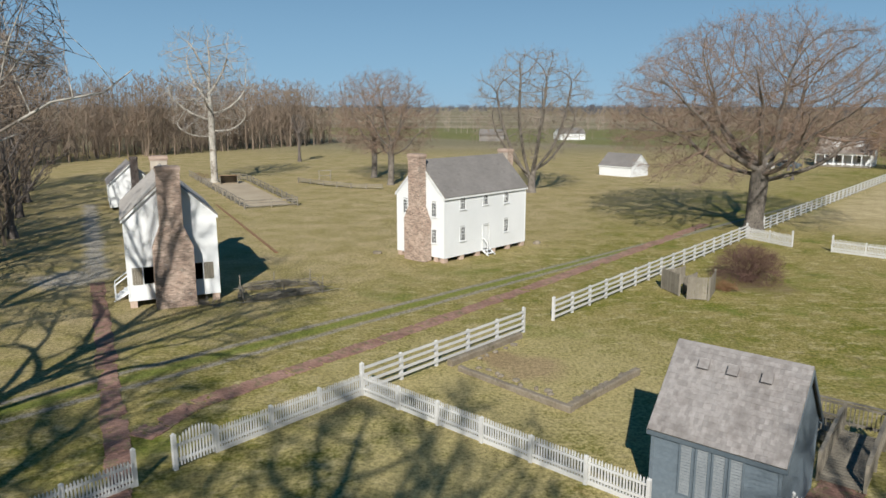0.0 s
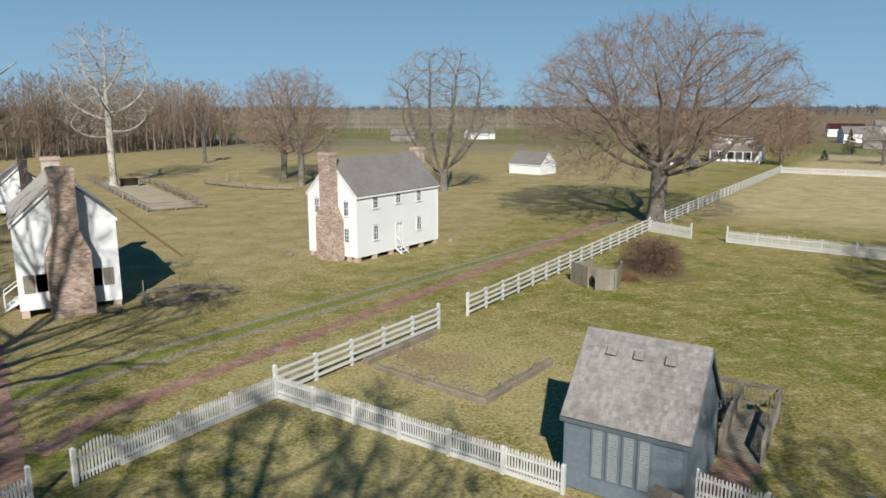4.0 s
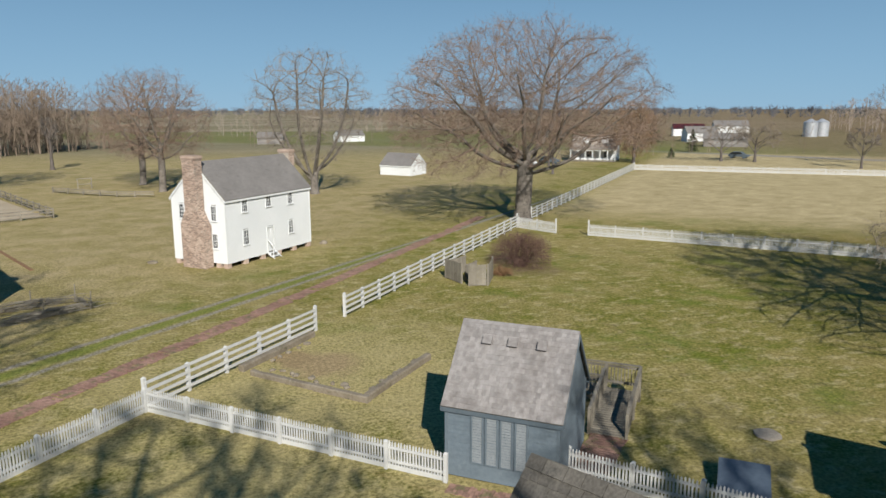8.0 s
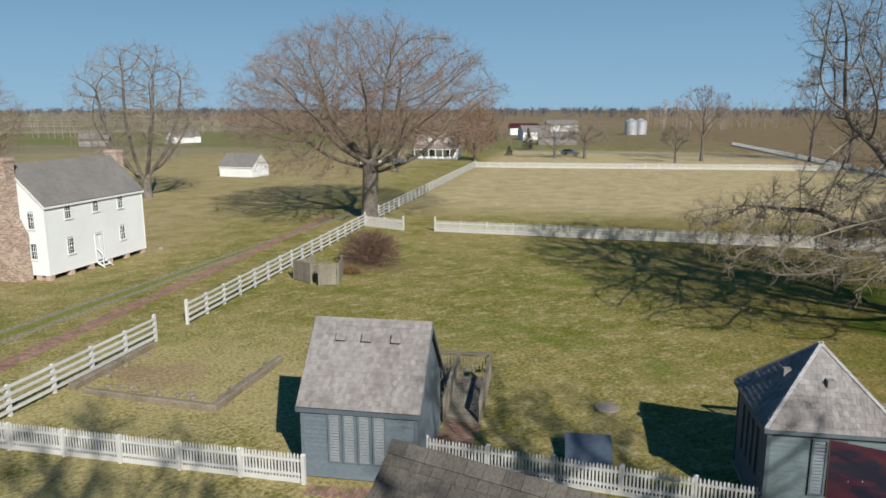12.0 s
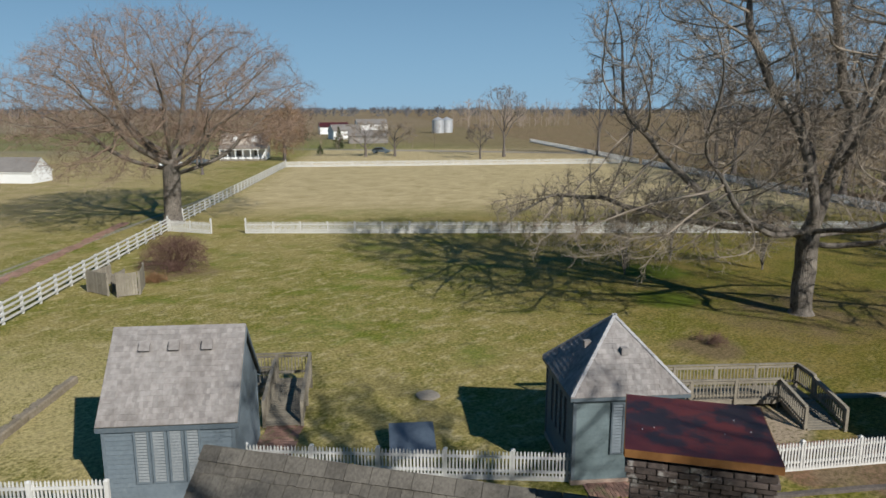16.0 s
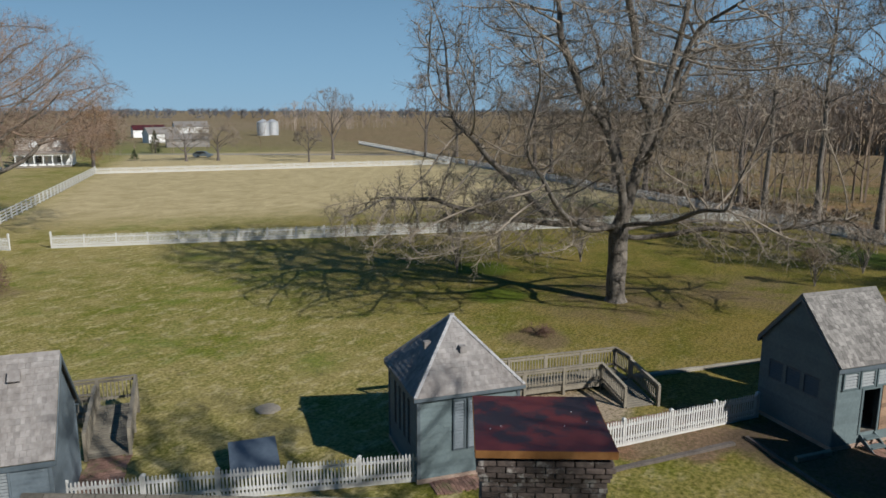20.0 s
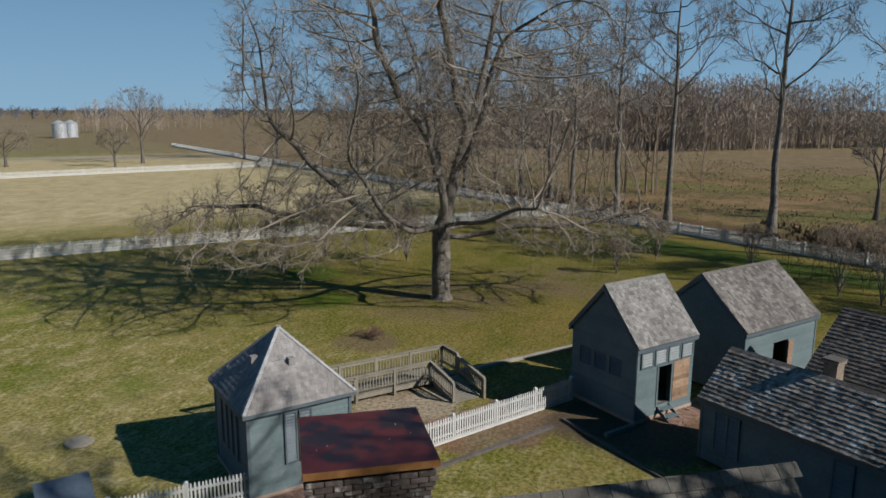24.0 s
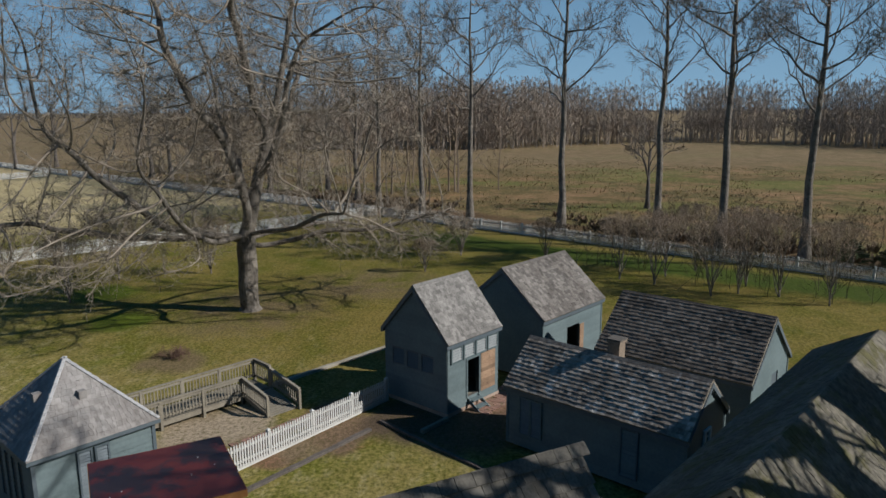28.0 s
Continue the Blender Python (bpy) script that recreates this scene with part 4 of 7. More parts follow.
def outbuilding_b1():
    """The small outbuilding with an open door."""
    He, rise = 2.98, 1.82
    # local x along the ridge (u), the door wall on the right gable-free side
    h = thing("smokehouse", 24.95, 0.42, UT, "blue-grey smokehouse with an open doorway and steep shingle roof", "outbuilding")
    kw = dict(base=0.12, course=0.15)
    L, W = 3.08, 3.3
    door = [(1.15, 1.85, 0.45, 1.95)]
    slots = [(0.45 + i * 0.78, 1.05 + i * 0.78, 1.55, 2.15) for i in range(3)]
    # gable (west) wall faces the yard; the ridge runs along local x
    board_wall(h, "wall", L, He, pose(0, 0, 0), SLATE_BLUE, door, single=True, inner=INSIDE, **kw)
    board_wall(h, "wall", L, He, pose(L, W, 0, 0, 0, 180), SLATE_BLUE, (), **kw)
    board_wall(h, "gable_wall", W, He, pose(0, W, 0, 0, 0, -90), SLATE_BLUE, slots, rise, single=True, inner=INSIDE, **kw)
    board_wall(h, "gable_wall", W, He, pose(L, 0, 0, 0, 0, 90), SLATE_BLUE, (), rise, **kw)
    gable_roof(h, L, W, He, rise, SHINGLE_SMALL, over=0.2, rake=0.1, course=0.15, wide=0.15, trim=BLUE_DARK)
    for a, b, c, d in slots:
        louvre(h, pose(0, W, 0, 0, 0, -90) @ pose(a, 0.02, c), b - a, d - c, BLUE_DARK, BLUE_DARK, 6, 0.04)
    for i in range(4):
        louvre(h, pose(0.22 + i * 0.73, -0.03, 2.1), 0.55, 0.5, SLATE_BLUE, LOUVRE, 5, 0.06)
    bm = bmesh.new()
    box(bm, 1.07, 1.15, -0.05, 0.13, 0.4, 2.02), box(bm, 1.85, 1.93, -0.05, 0.13, 0.4, 2.02), box(bm, 1.15, 1.85, -0.05, 0.13, 1.95, 2.02)
    part("door_frame", bm, SLATE_BLUE, h)
    # the bare boards beside the doorway
    for k in range(10):
        bm = bmesh.new()
        box(bm, 1.95, 2.85, -0.06, -0.03, 0.46 + k * 0.155, 0.46 + k * 0.155 + 0.148)
        part("bare_board", bm, PALE_WOOD, h, "unpainted pale board")
    steps(h, pose(1.2, -0.03, 0), 0.6, 0.42, 2, SLATE_BLUE)
    bm = bmesh.new()
    box(bm, -0.05, L + 0.05, -0.05, W + 0.05, -0.1, 0.115)
    part("brick_footing", bm, BRICK, h)
    bm = bmesh.new()
    box(bm, 0.12, L - 0.12, 0.12, W - 0.12, 0.38, 0.42)
    part("floor_deck", bm, OLD_WOOD, h)
    return h


def outbuildings_right():
    # behind the smokehouse
    L, W = 4.85, 4.2
    h = gable_house("carriage_shed", 28.4, -3.45, UT, L, W, 2.85, 1.8, SLATE_BLUE, SHINGLE_MID, "blue-grey outbuilding with an open arched doorway", "outbuilding",
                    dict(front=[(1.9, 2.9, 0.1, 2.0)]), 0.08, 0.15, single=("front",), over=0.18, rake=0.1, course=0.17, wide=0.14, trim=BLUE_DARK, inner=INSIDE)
    bm = bmesh.new()
    box(bm, 2.92, 3.25, -0.06, -0.03, 0.1, 1.95)
    part("door_leaf", bm, PALE_WOOD, h, "bare wooden door leaf standing open")
    # two long low ones with their ridges along the yard
    turn = math.degrees(math.atan2(-0.772, -0.636))
    h = gable_house("long_workshop", 22.85, -1.74, turn, 6.3, 2.8, 2.25, 1.24, SLATE_BLUE, SHINGLE_BROWN, "long blue-grey workshop with a silvery brown shake roof", "outbuilding",
                    None, 0.1, 0.15, single=("front",), over=0.17, rake=0.1, course=0.155, wide=0.15, thick=0.026, trim=BLUE_DARK)
    for x in (0.55, 1.0):
        louvre(h, pose(x, -0.03, 0.6), 0.36, 1.25, SLATE_BLUE, BLUE_GREY, 11)
    for x in (4.3,):
        louvre(h, pose(x, -0.03, 0.4), 0.5, 1.5, BLUE_DARK, SLATE_BLUE, 12)
    window(h, pose(6.3, 0, 0, 0, 0, 90) @ pose(1.2, -0.03, 1.55), 0.35, 0.4, WHITE, 2, 2)
    bm = bmesh.new()
    box(bm, -0.2, 0.2, -0.2, 0.2, -0.6, 0.62), box(bm, -0.24, 0.24, -0.24, 0.24, 0.62, 0.7)
    part("stove_chimney", bm, CHIMNEY_TAN, h, "short square tan rendered chimney with a dark flue", at=pose(3.05, 1.8, 3.28))
    bm = bmesh.new()
    box(bm, -0.25, 0.25, -0.25, 0.25, 0.704, 0.76)
    part("flue", bm, INSIDE, h, at=pose(3.05, 1.8, 3.28))
    h = gable_house("low_barn", 26.71, -5.49, turn, 5.8, 4.0, 2.3, 1.75, SLATE_BLUE, SHINGLE_BARN, "low outbuilding with a broad dark shake roof and pale end wall", "outbuilding",
                    dict(right=[(2.2, 2.9, 0.1, 1.9)]), 0.1, 0.15, over=0.2, rake=0.1, course=0.165, wide=0.15, thick=0.024, trim=BLUE_DARK, inner=INSIDE)
    bm = bmesh.new()
    box(bm, 0, 0.7, 0.02, 0.06, 0.1, 1.9)
    part("door", bm, BLUE_DARK, h, "dark closed door", at=pose(5.8, 0, 0, 0, 0, 90) @ pose(2.2, 0, 0))


house_a(), house_b(), house_c(), shed(), pyramid_house(), outbuilding_b1(), outbuildings_right()


# ---------------------------------------------------------------- the house below the camera
def near_house():
    """The long house with split-shake roof and a capped chimney on its ridge."""
    n0, n1, zr = Vector((3.85, 8.07)), Vector((9.7, -1.98)), 6.45
    d = (n1 - n0).normalized()
    L = (n1 - n0).length
    turn = math.degrees(math.atan2(d.y, d.x))
    # local x along the ridge from its northern end, y = 0 on the ridge, the slope towards the camera at -y
    h = thing("old_main_house", n0.x, n0.y, turn, "long old house with a split-shake roof", "house")
    half, rise = 3.4, 3.0
    He = zr - rise - 0.1
    pitch = math.atan2(rise, half)
    sl = math.hypot(half, rise) + 0.25
    kw = dict(base=0.3, course=0.16)
    board_wall(h, "wall", L - 0.3, He, pose(0.15, -half, 0), WHITE, (), **kw)
    board_wall(h, "wall", L - 0.3, He, pose(L - 0.15, half, 0, 0, 0, 180), WHITE, (), **kw)
    board_wall(h, "gable_wall", 2 * half, He, pose(0.15, half, 0, 0, 0, -90), WHITE, (), rise, **kw)
    board_wall(h, "gable_wall", 2 * half, He, pose(L - 0.15, -half, 0, 0, 0, 90), WHITE, (), rise, **kw)
    bm = bmesh.new()
    box(bm, 0.1, L - 0.1, -half + 0.02, half - 0.02, -0.1, 0.295)
    part("brick_footing", bm, BRICK, h)
    rng = random.Random(77)
    shake = unit(SHAKE)
    for s in (-1, 1):
        bv = np.array((0, -s * math.cos(pitch), math.sin(pitch)))
        nv = np.array((0, s * math.sin(pitch), math.cos(pitch)))
        o = np.array((0, 0, zr)) - bv * sl
        bm = bmesh.new()
        prism(bm, [tuple(o), tuple(o + np.array((L, 0, 0))), (L, 0, zr), (0, 0, zr)], tuple(-nv * 0.08), tuple(-nv * 0.005))
        r = part("roof_slope", bm, OLD_WOOD, h)
        course, wide = 0.26, 0.17
        if s == 1:
            bl = shingle_blocks(o, (1, 0, 0), bv, nv, L, sl, course, wide, 0.02, rng=rng)
            ob = new("shake_covering", boxes_mesh("shake_covering", bl, SHAKE_STUFF))
            ob.parent = r
            tagged(ob, kind="stuff")
            continue
        bl = shingle_blocks(o, (1, 0, 0), bv, nv, L, sl - 1.6, course, wide, 0.022, rng=rng)
        ob = new("shake_covering", boxes_mesh("shake_covering", bl, SHAKE_STUFF))
        ob.parent = r
        tagged(ob, kind="stuff")
        # the courses next to the ridge, shake by shake
        rot = Matrix(((1, 0, 0), (0, bv[1], nv[1]), (0, bv[2], nv[2]))).to_4x4()
        for k in range(7):
            s0 = sl - 1.6 - 0.02 + k * course
            if s0 > sl - 0.03:
                break
            x = -rng.random() * wide - 0.04
            while x < L:
                w = wide * rng.uniform(0.65, 1.35)
                a, b = max(x, -0.05), min(x + w - 0.006, L + 0.05)
                x += w
                if b - a < 0.03:
                    continue
                ln = min(course * 1.25, sl - s0)
                p = o + bv * (s0 + rng.uniform(-0.012, 0.012)) + nv * (0.012 + rng.uniform(0, 0.008))
                tilt = pose(0, 0, 0, -2.8, 0, rng.uniform(-0.6, 0.6))
                piece("shake", shake, r, Matrix.Translation((a, p[1], p[2])) @ rot @ tilt @ Matrix.Diagonal((b - a, ln, 0.02, 1)))
    # boards along the ridge
    x = -0.05
    cap = unit(SHAKE)
    while x < L:
        w = rng.uniform(0.24, 0.34)
        for s in (-1, 1):
            bv = np.array((0, s * math.cos(pitch), -math.sin(pitch)))
            nv = np.array((0, s * math.sin(pitch), math.cos(pitch)))
            rot = Matrix(((1, 0, 0), (0, bv[1], nv[1]), (0, bv[2], nv[2]))).to_4x4()
            piece("ridge_shake", cap, h, Matrix.Translation((x, 0, zr + 0.045 + rng.uniform(0, 0.008))) @ rot @ Matrix.Diagonal((w - 0.008, 0.2, 0.018, 1)))
        x += w
    return h


def capped_chimney():
    """The great brick chimney with a sheet-metal cap."""
    d = Vector((9.7 - 3.85, -1.98 - 8.07)).normalized()
    turn = math.degrees(math.atan2(d.y, d.x))
    c = thing("brick_chimney", 6.75, 2.87, turn, "massive sooty brick chimney with a red metal cap", "chimney")
    w, dp, z0, z1 = 1.30, 1.26, 3.0, 7.42
    bm = bmesh.new()
    box(bm, -w / 2 + 0.012, w / 2 - 0.012, -dp / 2 + 0.012, dp / 2 - 0.012, 0.3, z1)
    core = part("stack", bm, MORTAR_DARK, c)
    rng = random.Random(4)
    me = unit(BRICK_DARK, 0.04)
    step = 0.062
    for k in range(55):
        z = z1 - 0.07 - k * step
        over = 0.045 if k < 3 else (0.02 if k < 4 else 0.0)
        if k == 1:
            over = 0.06
        for face in range(2 if k > 3 else 4):
            # west face (-y), and the southern and northern sides for the head
            if face in (0, 3):
                n_b = 7
                bw = (w + 2 * over) / n_b
                for i in range(n_b + (k % 2)):
                    a = -w / 2 - over + (i - 0.5 * (k % 2)) * bw
                    a0, a1 = max(a, -w / 2 - over), min(a + bw - 0.012, w / 2 + over)
                    if a1 - a0 < 0.03:
                        continue
                    y = -dp / 2 - over - rng.uniform(0, 0.012)
                    if face == 3:
                        y = dp / 2 - 0.1 + over
                    piece("brick", me, core, put_box(a0, a1, y, y + 0.1, z, z + 0.052))
            else:
                if k > 12:
                    continue
                n_b = 7
                bw = (dp + 2 * over - 0.2) / n_b
                for i in range(n_b + (k % 2)):
                    a = -dp / 2 - over + 0.1 + (i - 0.5 * (k % 2)) * bw
                    a0, a1 = max(a, -dp / 2 - over + 0.102), min(a + bw - 0.012, dp / 2 + over - 0.1)
                    if a1 - a0 < 0.03:
                        continue
                    x = (w / 2 + over - 0.1 + rng.uniform(0, 0.01)) if face == 1 else (-w / 2 - over - rng.uniform(0, 0.01))
                    piece("brick", me, core, put_box(x, x + 0.1, a0, a1, z, z + 0.052))
    bm = bmesh.new()
    e = 0.07
    box(bm, -w / 2 - e, w / 2 + e, -dp / 2 - e, dp / 2 + e, z1 + 0.10, z1 + 0.118)
    cap = part("metal_cap", bm, RUST_RED, c, "faded red sheet-metal chimney cap")
    bm = bmesh.new()
    for y in (-dp / 2 - e - 0.008, dp / 2 + e):
        box(bm, -w / 2 - e, w / 2 + e, y, y + 0.008, z1 + 0.035, z1 + 0.116)
    for x in (-w / 2 - e - 0.008, w / 2 + e):
        box(bm, x, x + 0.008, -dp / 2 - e, dp / 2 + e, z1 + 0.035, z1 + 0.116)
    part("cap_rim", bm, RUST_EDGE, cap, "rusty folded rim")
    bm = bmesh.new()
    box(bm, -w / 2 + 0.05, w / 2 - 0.05, -dp / 2 + 0.05, dp / 2 - 0.05, z1 + 0.004, z1 + 0.097)
    part("cap_support", bm, INSIDE, cap)
    for i in range(5):
        bm = bmesh.new()
        bmesh.ops.create_cone(bm, cap_ends=True, segments=8, radius1=0.006, radius2=0.005, depth=0.01)
        part("screw", bm, SILO, cap, at=pose(rng.uniform(-0.6, 0.6), rng.uniform(-0.55, 0.55), z1 + 0.122))
    return c


def hip_roof_house():
    """The steep house south of the workshops, hipped at its far end; local x runs away from the yard."""
    h = thing("hip_roofed_house", 0, 0, UT, "steep hip-roofed old house with mossy shakes", "house")
    x0, x1, y0, y1, ze, zr = 9.1, 23.2, -0.05, 4.95, 4.1, 6.45
    ym, xr = (y0 + y1) / 2, 18.2
    e = 0.3
    for L, m in ((x1 - x0 - e, pose(x0, y0 + e, 0)), (x1 - x0 - e, pose(x1 - e, y1 - e, 0, 0, 0, 180)), (y1 - y0 - 2 * e, pose(x1 - e, y0 + e, 0, 0, 0, 90))):
        board_wall(h, "wall", L, ze, m, BLUE_GREY, (), base=0.05, course=0.16)
    board_wall(h, "gable_wall", y1 - y0 - 2 * e, ze, pose(x0, y1 - e, 0, 0, 0, -90), BLUE_GREY, (), 1.6, base=0.05, course=0.16)
    c = [np.array(p, dtype=float) for p in ((x0, y0, ze), (x1, y0, ze), (x1, y1, ze), (x0, y1, ze))]
    near, end = np.array((x0, ym, zr)), np.array((xr, ym, zr))
    rng = random.Random(8)
    for quad in ((c[0], c[1], end, near), (c[1], c[2], end, end), (c[2], c[3], near, end)):
        a = unit_v(quad[1] - quad[0])
        width = np.linalg.norm(quad[1] - quad[0])
        mid = (quad[2] + quad[3]) / 2 - quad[0]
        b = mid - a * np.dot(mid, a)
        sl = np.linalg.norm(b)
        b = b / sl
        nv = np.cross(a, b)
        lx, rx = np.dot(quad[3] - quad[0], a), np.dot(quad[2] - quad[0], a)
        bm = bmesh.new()
        pts = [quad[0], quad[1], quad[2]] + ([quad[3]] if np.linalg.norm(quad[2] - quad[3]) > 0.01 else [])
        prism(bm, [tuple(p) for p in pts], (0, 0, -0.1), (0, 0, -0.004))
        r = part("roof_slope", bm, OLD_WOOD, h)
        bl = shingle_blocks(quad[0], a, b, nv, width, sl, 0.16, 0.14, 0.014, lambda s: lx * s / sl, lambda s: width - (width - rx) * s / sl, rng, 0.006)
        ob = new("shake_covering", boxes_mesh("shake_covering", bl, SHAKE_MOSS))
        ob.parent = r
        tagged(ob, kind="stuff")
    bm = bmesh.new()
    box(bm, -0.8, 0.8, -0.5, 0.5, 0, 9.3), box(bm, -0.87, 0.87, -0.57, 0.57, 8.8, 9.1)
    w = Vector((12.2, -10.9))
    u, v = Vector((0.772, -0.636)), Vector((0.636, 0.772))
    part("chimney", bm, BRICK, h, "broad brick chimney", at=pose(w.dot(u), w.dot(v), 0, 0, 0, -UT))
    return h


def unit_v(v):
    return v / (np.linalg.norm(v) + 1e-9)


near_house(), capped_chimney(), hip_roof_house()


# ---------------------------------------------------------------- fences
def picket_mesh():
    bm = bmesh.new()
    prism(bm, [(-0.027, 0, 0), (0.027, 0, 0), (0.027, 0, 0.93), (0, 0, 1.0), (-0.027, 0, 0.93)], (0, 0, 0), (0, -0.02, 0))
    return mesh_of("picket", bm, FENCE_WHITE)


def post_mesh(name="post", w=0.12):
    bm = bmesh.new()
    a = w / 2
    box(bm, -a, a, -a, a, -0.05, 0.94)
    v = [bm.verts.new(p) for p in ((-a - 0.01, -a - 0.01, 0.94), (a + 0.01, -a - 0.01, 0.94), (a + 0.01, a + 0.01, 0.94), (-a - 0.01, a + 0.01, 0.94), (0, 0, 1.0))]
    for f in ((0, 1, 4), (1, 2, 4), (2, 3, 4), (3, 0, 4), (3, 2, 1, 0)):
        bm.faces.new([v[i] for i in f])
    return mesh_of(name, bm, FENCE_WHITE)


PICKET, POST = picket_mesh(), post_mesh()
RAIL = unit(FENCE_WHITE)


def run_of(p, q):
    p, q = Vector(p), Vector(q)
    return (q - p).length, math.degrees(math.atan2(q.y - p.y, q.x - p.x))


def picket_fence(p, q, height=0.92, gap=0.105, posts=2.05, label="white wooden picket fence along the lawn", tall=(), joined=False, wave=0.05, flip=False):
    """A picket fence from p to q: posts, two rails, pickets on the side at -y (or +y)."""
    L, turn = run_of(p, q)
    f = thing("picket_fence", p[0], p[1], turn, label, "fence", "picket fences")
    rng = random.Random(int(L * 1000))
    n = max(1, round(L / posts))
    for i in range(n + 1):
        h = height * (1.36 if i in tall or i - n - 1 in tall else 1.06)
        m = Matrix.Translation((L * i / n, 0.06 if not flip else -0.06, 0)) @ Matrix.Diagonal((1, 1, h, 1))
        piece("post", POST, f, m)
    for z in (0.22, height * 0.72):
        piece("rail", RAIL, f, put_box(0, L, 0.0 if not flip else -0.045, 0.045 if not flip else 0, z, z + 0.085))
    piece("skirt_board", RAIL, f, put_box(0, L, 0.004 if not flip else -0.028, 0.028 if not flip else -0.004, -0.04, 0.13))
    k = int(L / gap)
    if joined:
        x = (np.arange(k) + 0.5) * gap
        y0, y1 = (-0.022, 0.0) if not flip else (0.0, 0.022)
        hh = height * (1 + 0.02 * np.sin(np.arange(k) * 1.7))
        b = np.zeros((k, 8, 3))
        for c, (dx, y, z) in enumerate(((-1, y0, 0), (1, y0, 0), (1, y1, 0), (-1, y1, 0), (-1, y0, 1), (1, y0, 1), (1, y1, 1), (-1, y1, 1))):
            b[:, c, 0] = x + dx * (0.034 if z == 0 else 0.02)
            b[:, c, 1] = y
            b[:, c, 2] = 0.06 if z == 0 else hh
        ob = new("picket_infill", boxes_mesh("picket_infill", b, FENCE_WHITE))
        ob.parent = f
        tagged(ob, kind="stuff")
        return f
    for i in range(k):
        m = Matrix.Translation(((i + 0.5) * gap, 0.0 if not flip else 0.02, 0.06)) @ pose(0, 0, 0, 0, rng.uniform(-0.7, 0.7), 0) @ Matrix.Diagonal((1, 1, (height - 0.06) * rng.uniform(0.985, 1.015), 1))
        piece("picket", PICKET, f, m)
    return f


def rail_fence(p, q, height=1.22, posts=2.05, rails=4, first=True, last=True, label="white four-rail board fence along the drive"):
    L, turn = run_of(p, q)
    f = thing("rail_fence", p[0], p[1], turn, label, "fence", "rail fences")
    rng = random.Random(int(L * 77))
    n = max(1, round(L / posts))
    for i in range(n + 1):
        if (i == 0 and not first) or (i == n and not last):
            continue
        end = i in (0, n)
        piece("post", POST, f, Matrix.Translation((L * i / n, 0.07, 0)) @ Matrix.Diagonal((1.15, 1.15, height * (1.12 if end else 1.0), 1)))
    for r in range(rails):
        z = 0.16 + r * (height - 0.32) / (rails - 1)
        for i in range(n):
            dz = rng.uniform(-0.012, 0.012)
            piece("rail", RAIL, f, put_box(L * i / n - 0.0 + 0.003, L * (i + 1) / n - 0.003, -0.035, 0.0, z + dz, z + dz + 0.12))
    return f


CORNER = (-3.22, 27.19)
rail_fence(CORNER, (4.22, 35.25))
rail_fence((6.08, 37.28), (26.92, 61.92))
rail_fence((30.2, 65.95), (73.3, 115.3), label="white board fence running on past the great tree")
picket_fence((-7.62, 22.3), CORNER, tall=(-1,), flip=False)
picket_fence(CORNER, (6.0, 18.86), flip=True)
picket_fence((-13.6, 15.3), (-9.45, 20.1), tall=(-1,))
picket_fence((9.7, 18.05), (16.42, 10.62), tall=())
picket_fence((18.6, 8.55), (26.48, 2.86), height=0.92)
picket_fence((26.95, 61.85), (28.9, 57.9), height=1.0, tall=(-1,), label="short white picket fence by the great tree")
picket_fence((31.2, 55.95), (77.3, 10.2), height=1.0, tall=(0,), joined=True, posts=2.4, label="long white picket fence across the lawn")
picket_fence((73.3, 115.3), (125.6, 75.6), height=1.0, joined=True, posts=2.4, gap=0.12, label="distant white fence along the mown field")
picket_fence((126.0, 71.5), (77.6, 10.0), height=1.0, joined=True, posts=2.4, gap=0.12, label="white fence running beside the tall trees")
picket_fence((126.2, 72.4), (184.0, 145.0), height=1.0, joined=True, posts=2.4, gap=0.14, label="white fence running on along the lane")
picket_fence((77.2, 9.6), (44.0, -31.0), height=1.0, joined=True, posts=2.4, gap=0.12, label="white fence below the row of tall trees")


def arched_gate():
    p, q = (-8.62, 21.12), (-7.62, 22.3)
    L, turn = run_of(p, q)
    g = thing("garden_gate", p[0], p[1], turn, "white picket gate with an arched top", "gate")
    piece("gate_post", POST, g, Matrix.Translation((0, 0, 0)) @ Matrix.Diagonal((1.1, 1.1, 1.25, 1)))
    n = 13
    for i in range(n):
        x = 0.1 + (L - 0.16) * i / (n - 1)
        t = (i / (n - 1)) * 2 - 1
        piece("picket", PICKET, g, Matrix.Translation((x, -0.0, 0.06)) @ Matrix.Diagonal((1, 1, 0.80 + 0.42 * math.sqrt(max(0.0, 1 - t * t)), 1)))
    for z in (0.2, 0.72):
        piece("gate_rail", RAIL, g, put_box(0.06, L - 0.04, 0.0, 0.04, z, z + 0.1))


arched_gate()


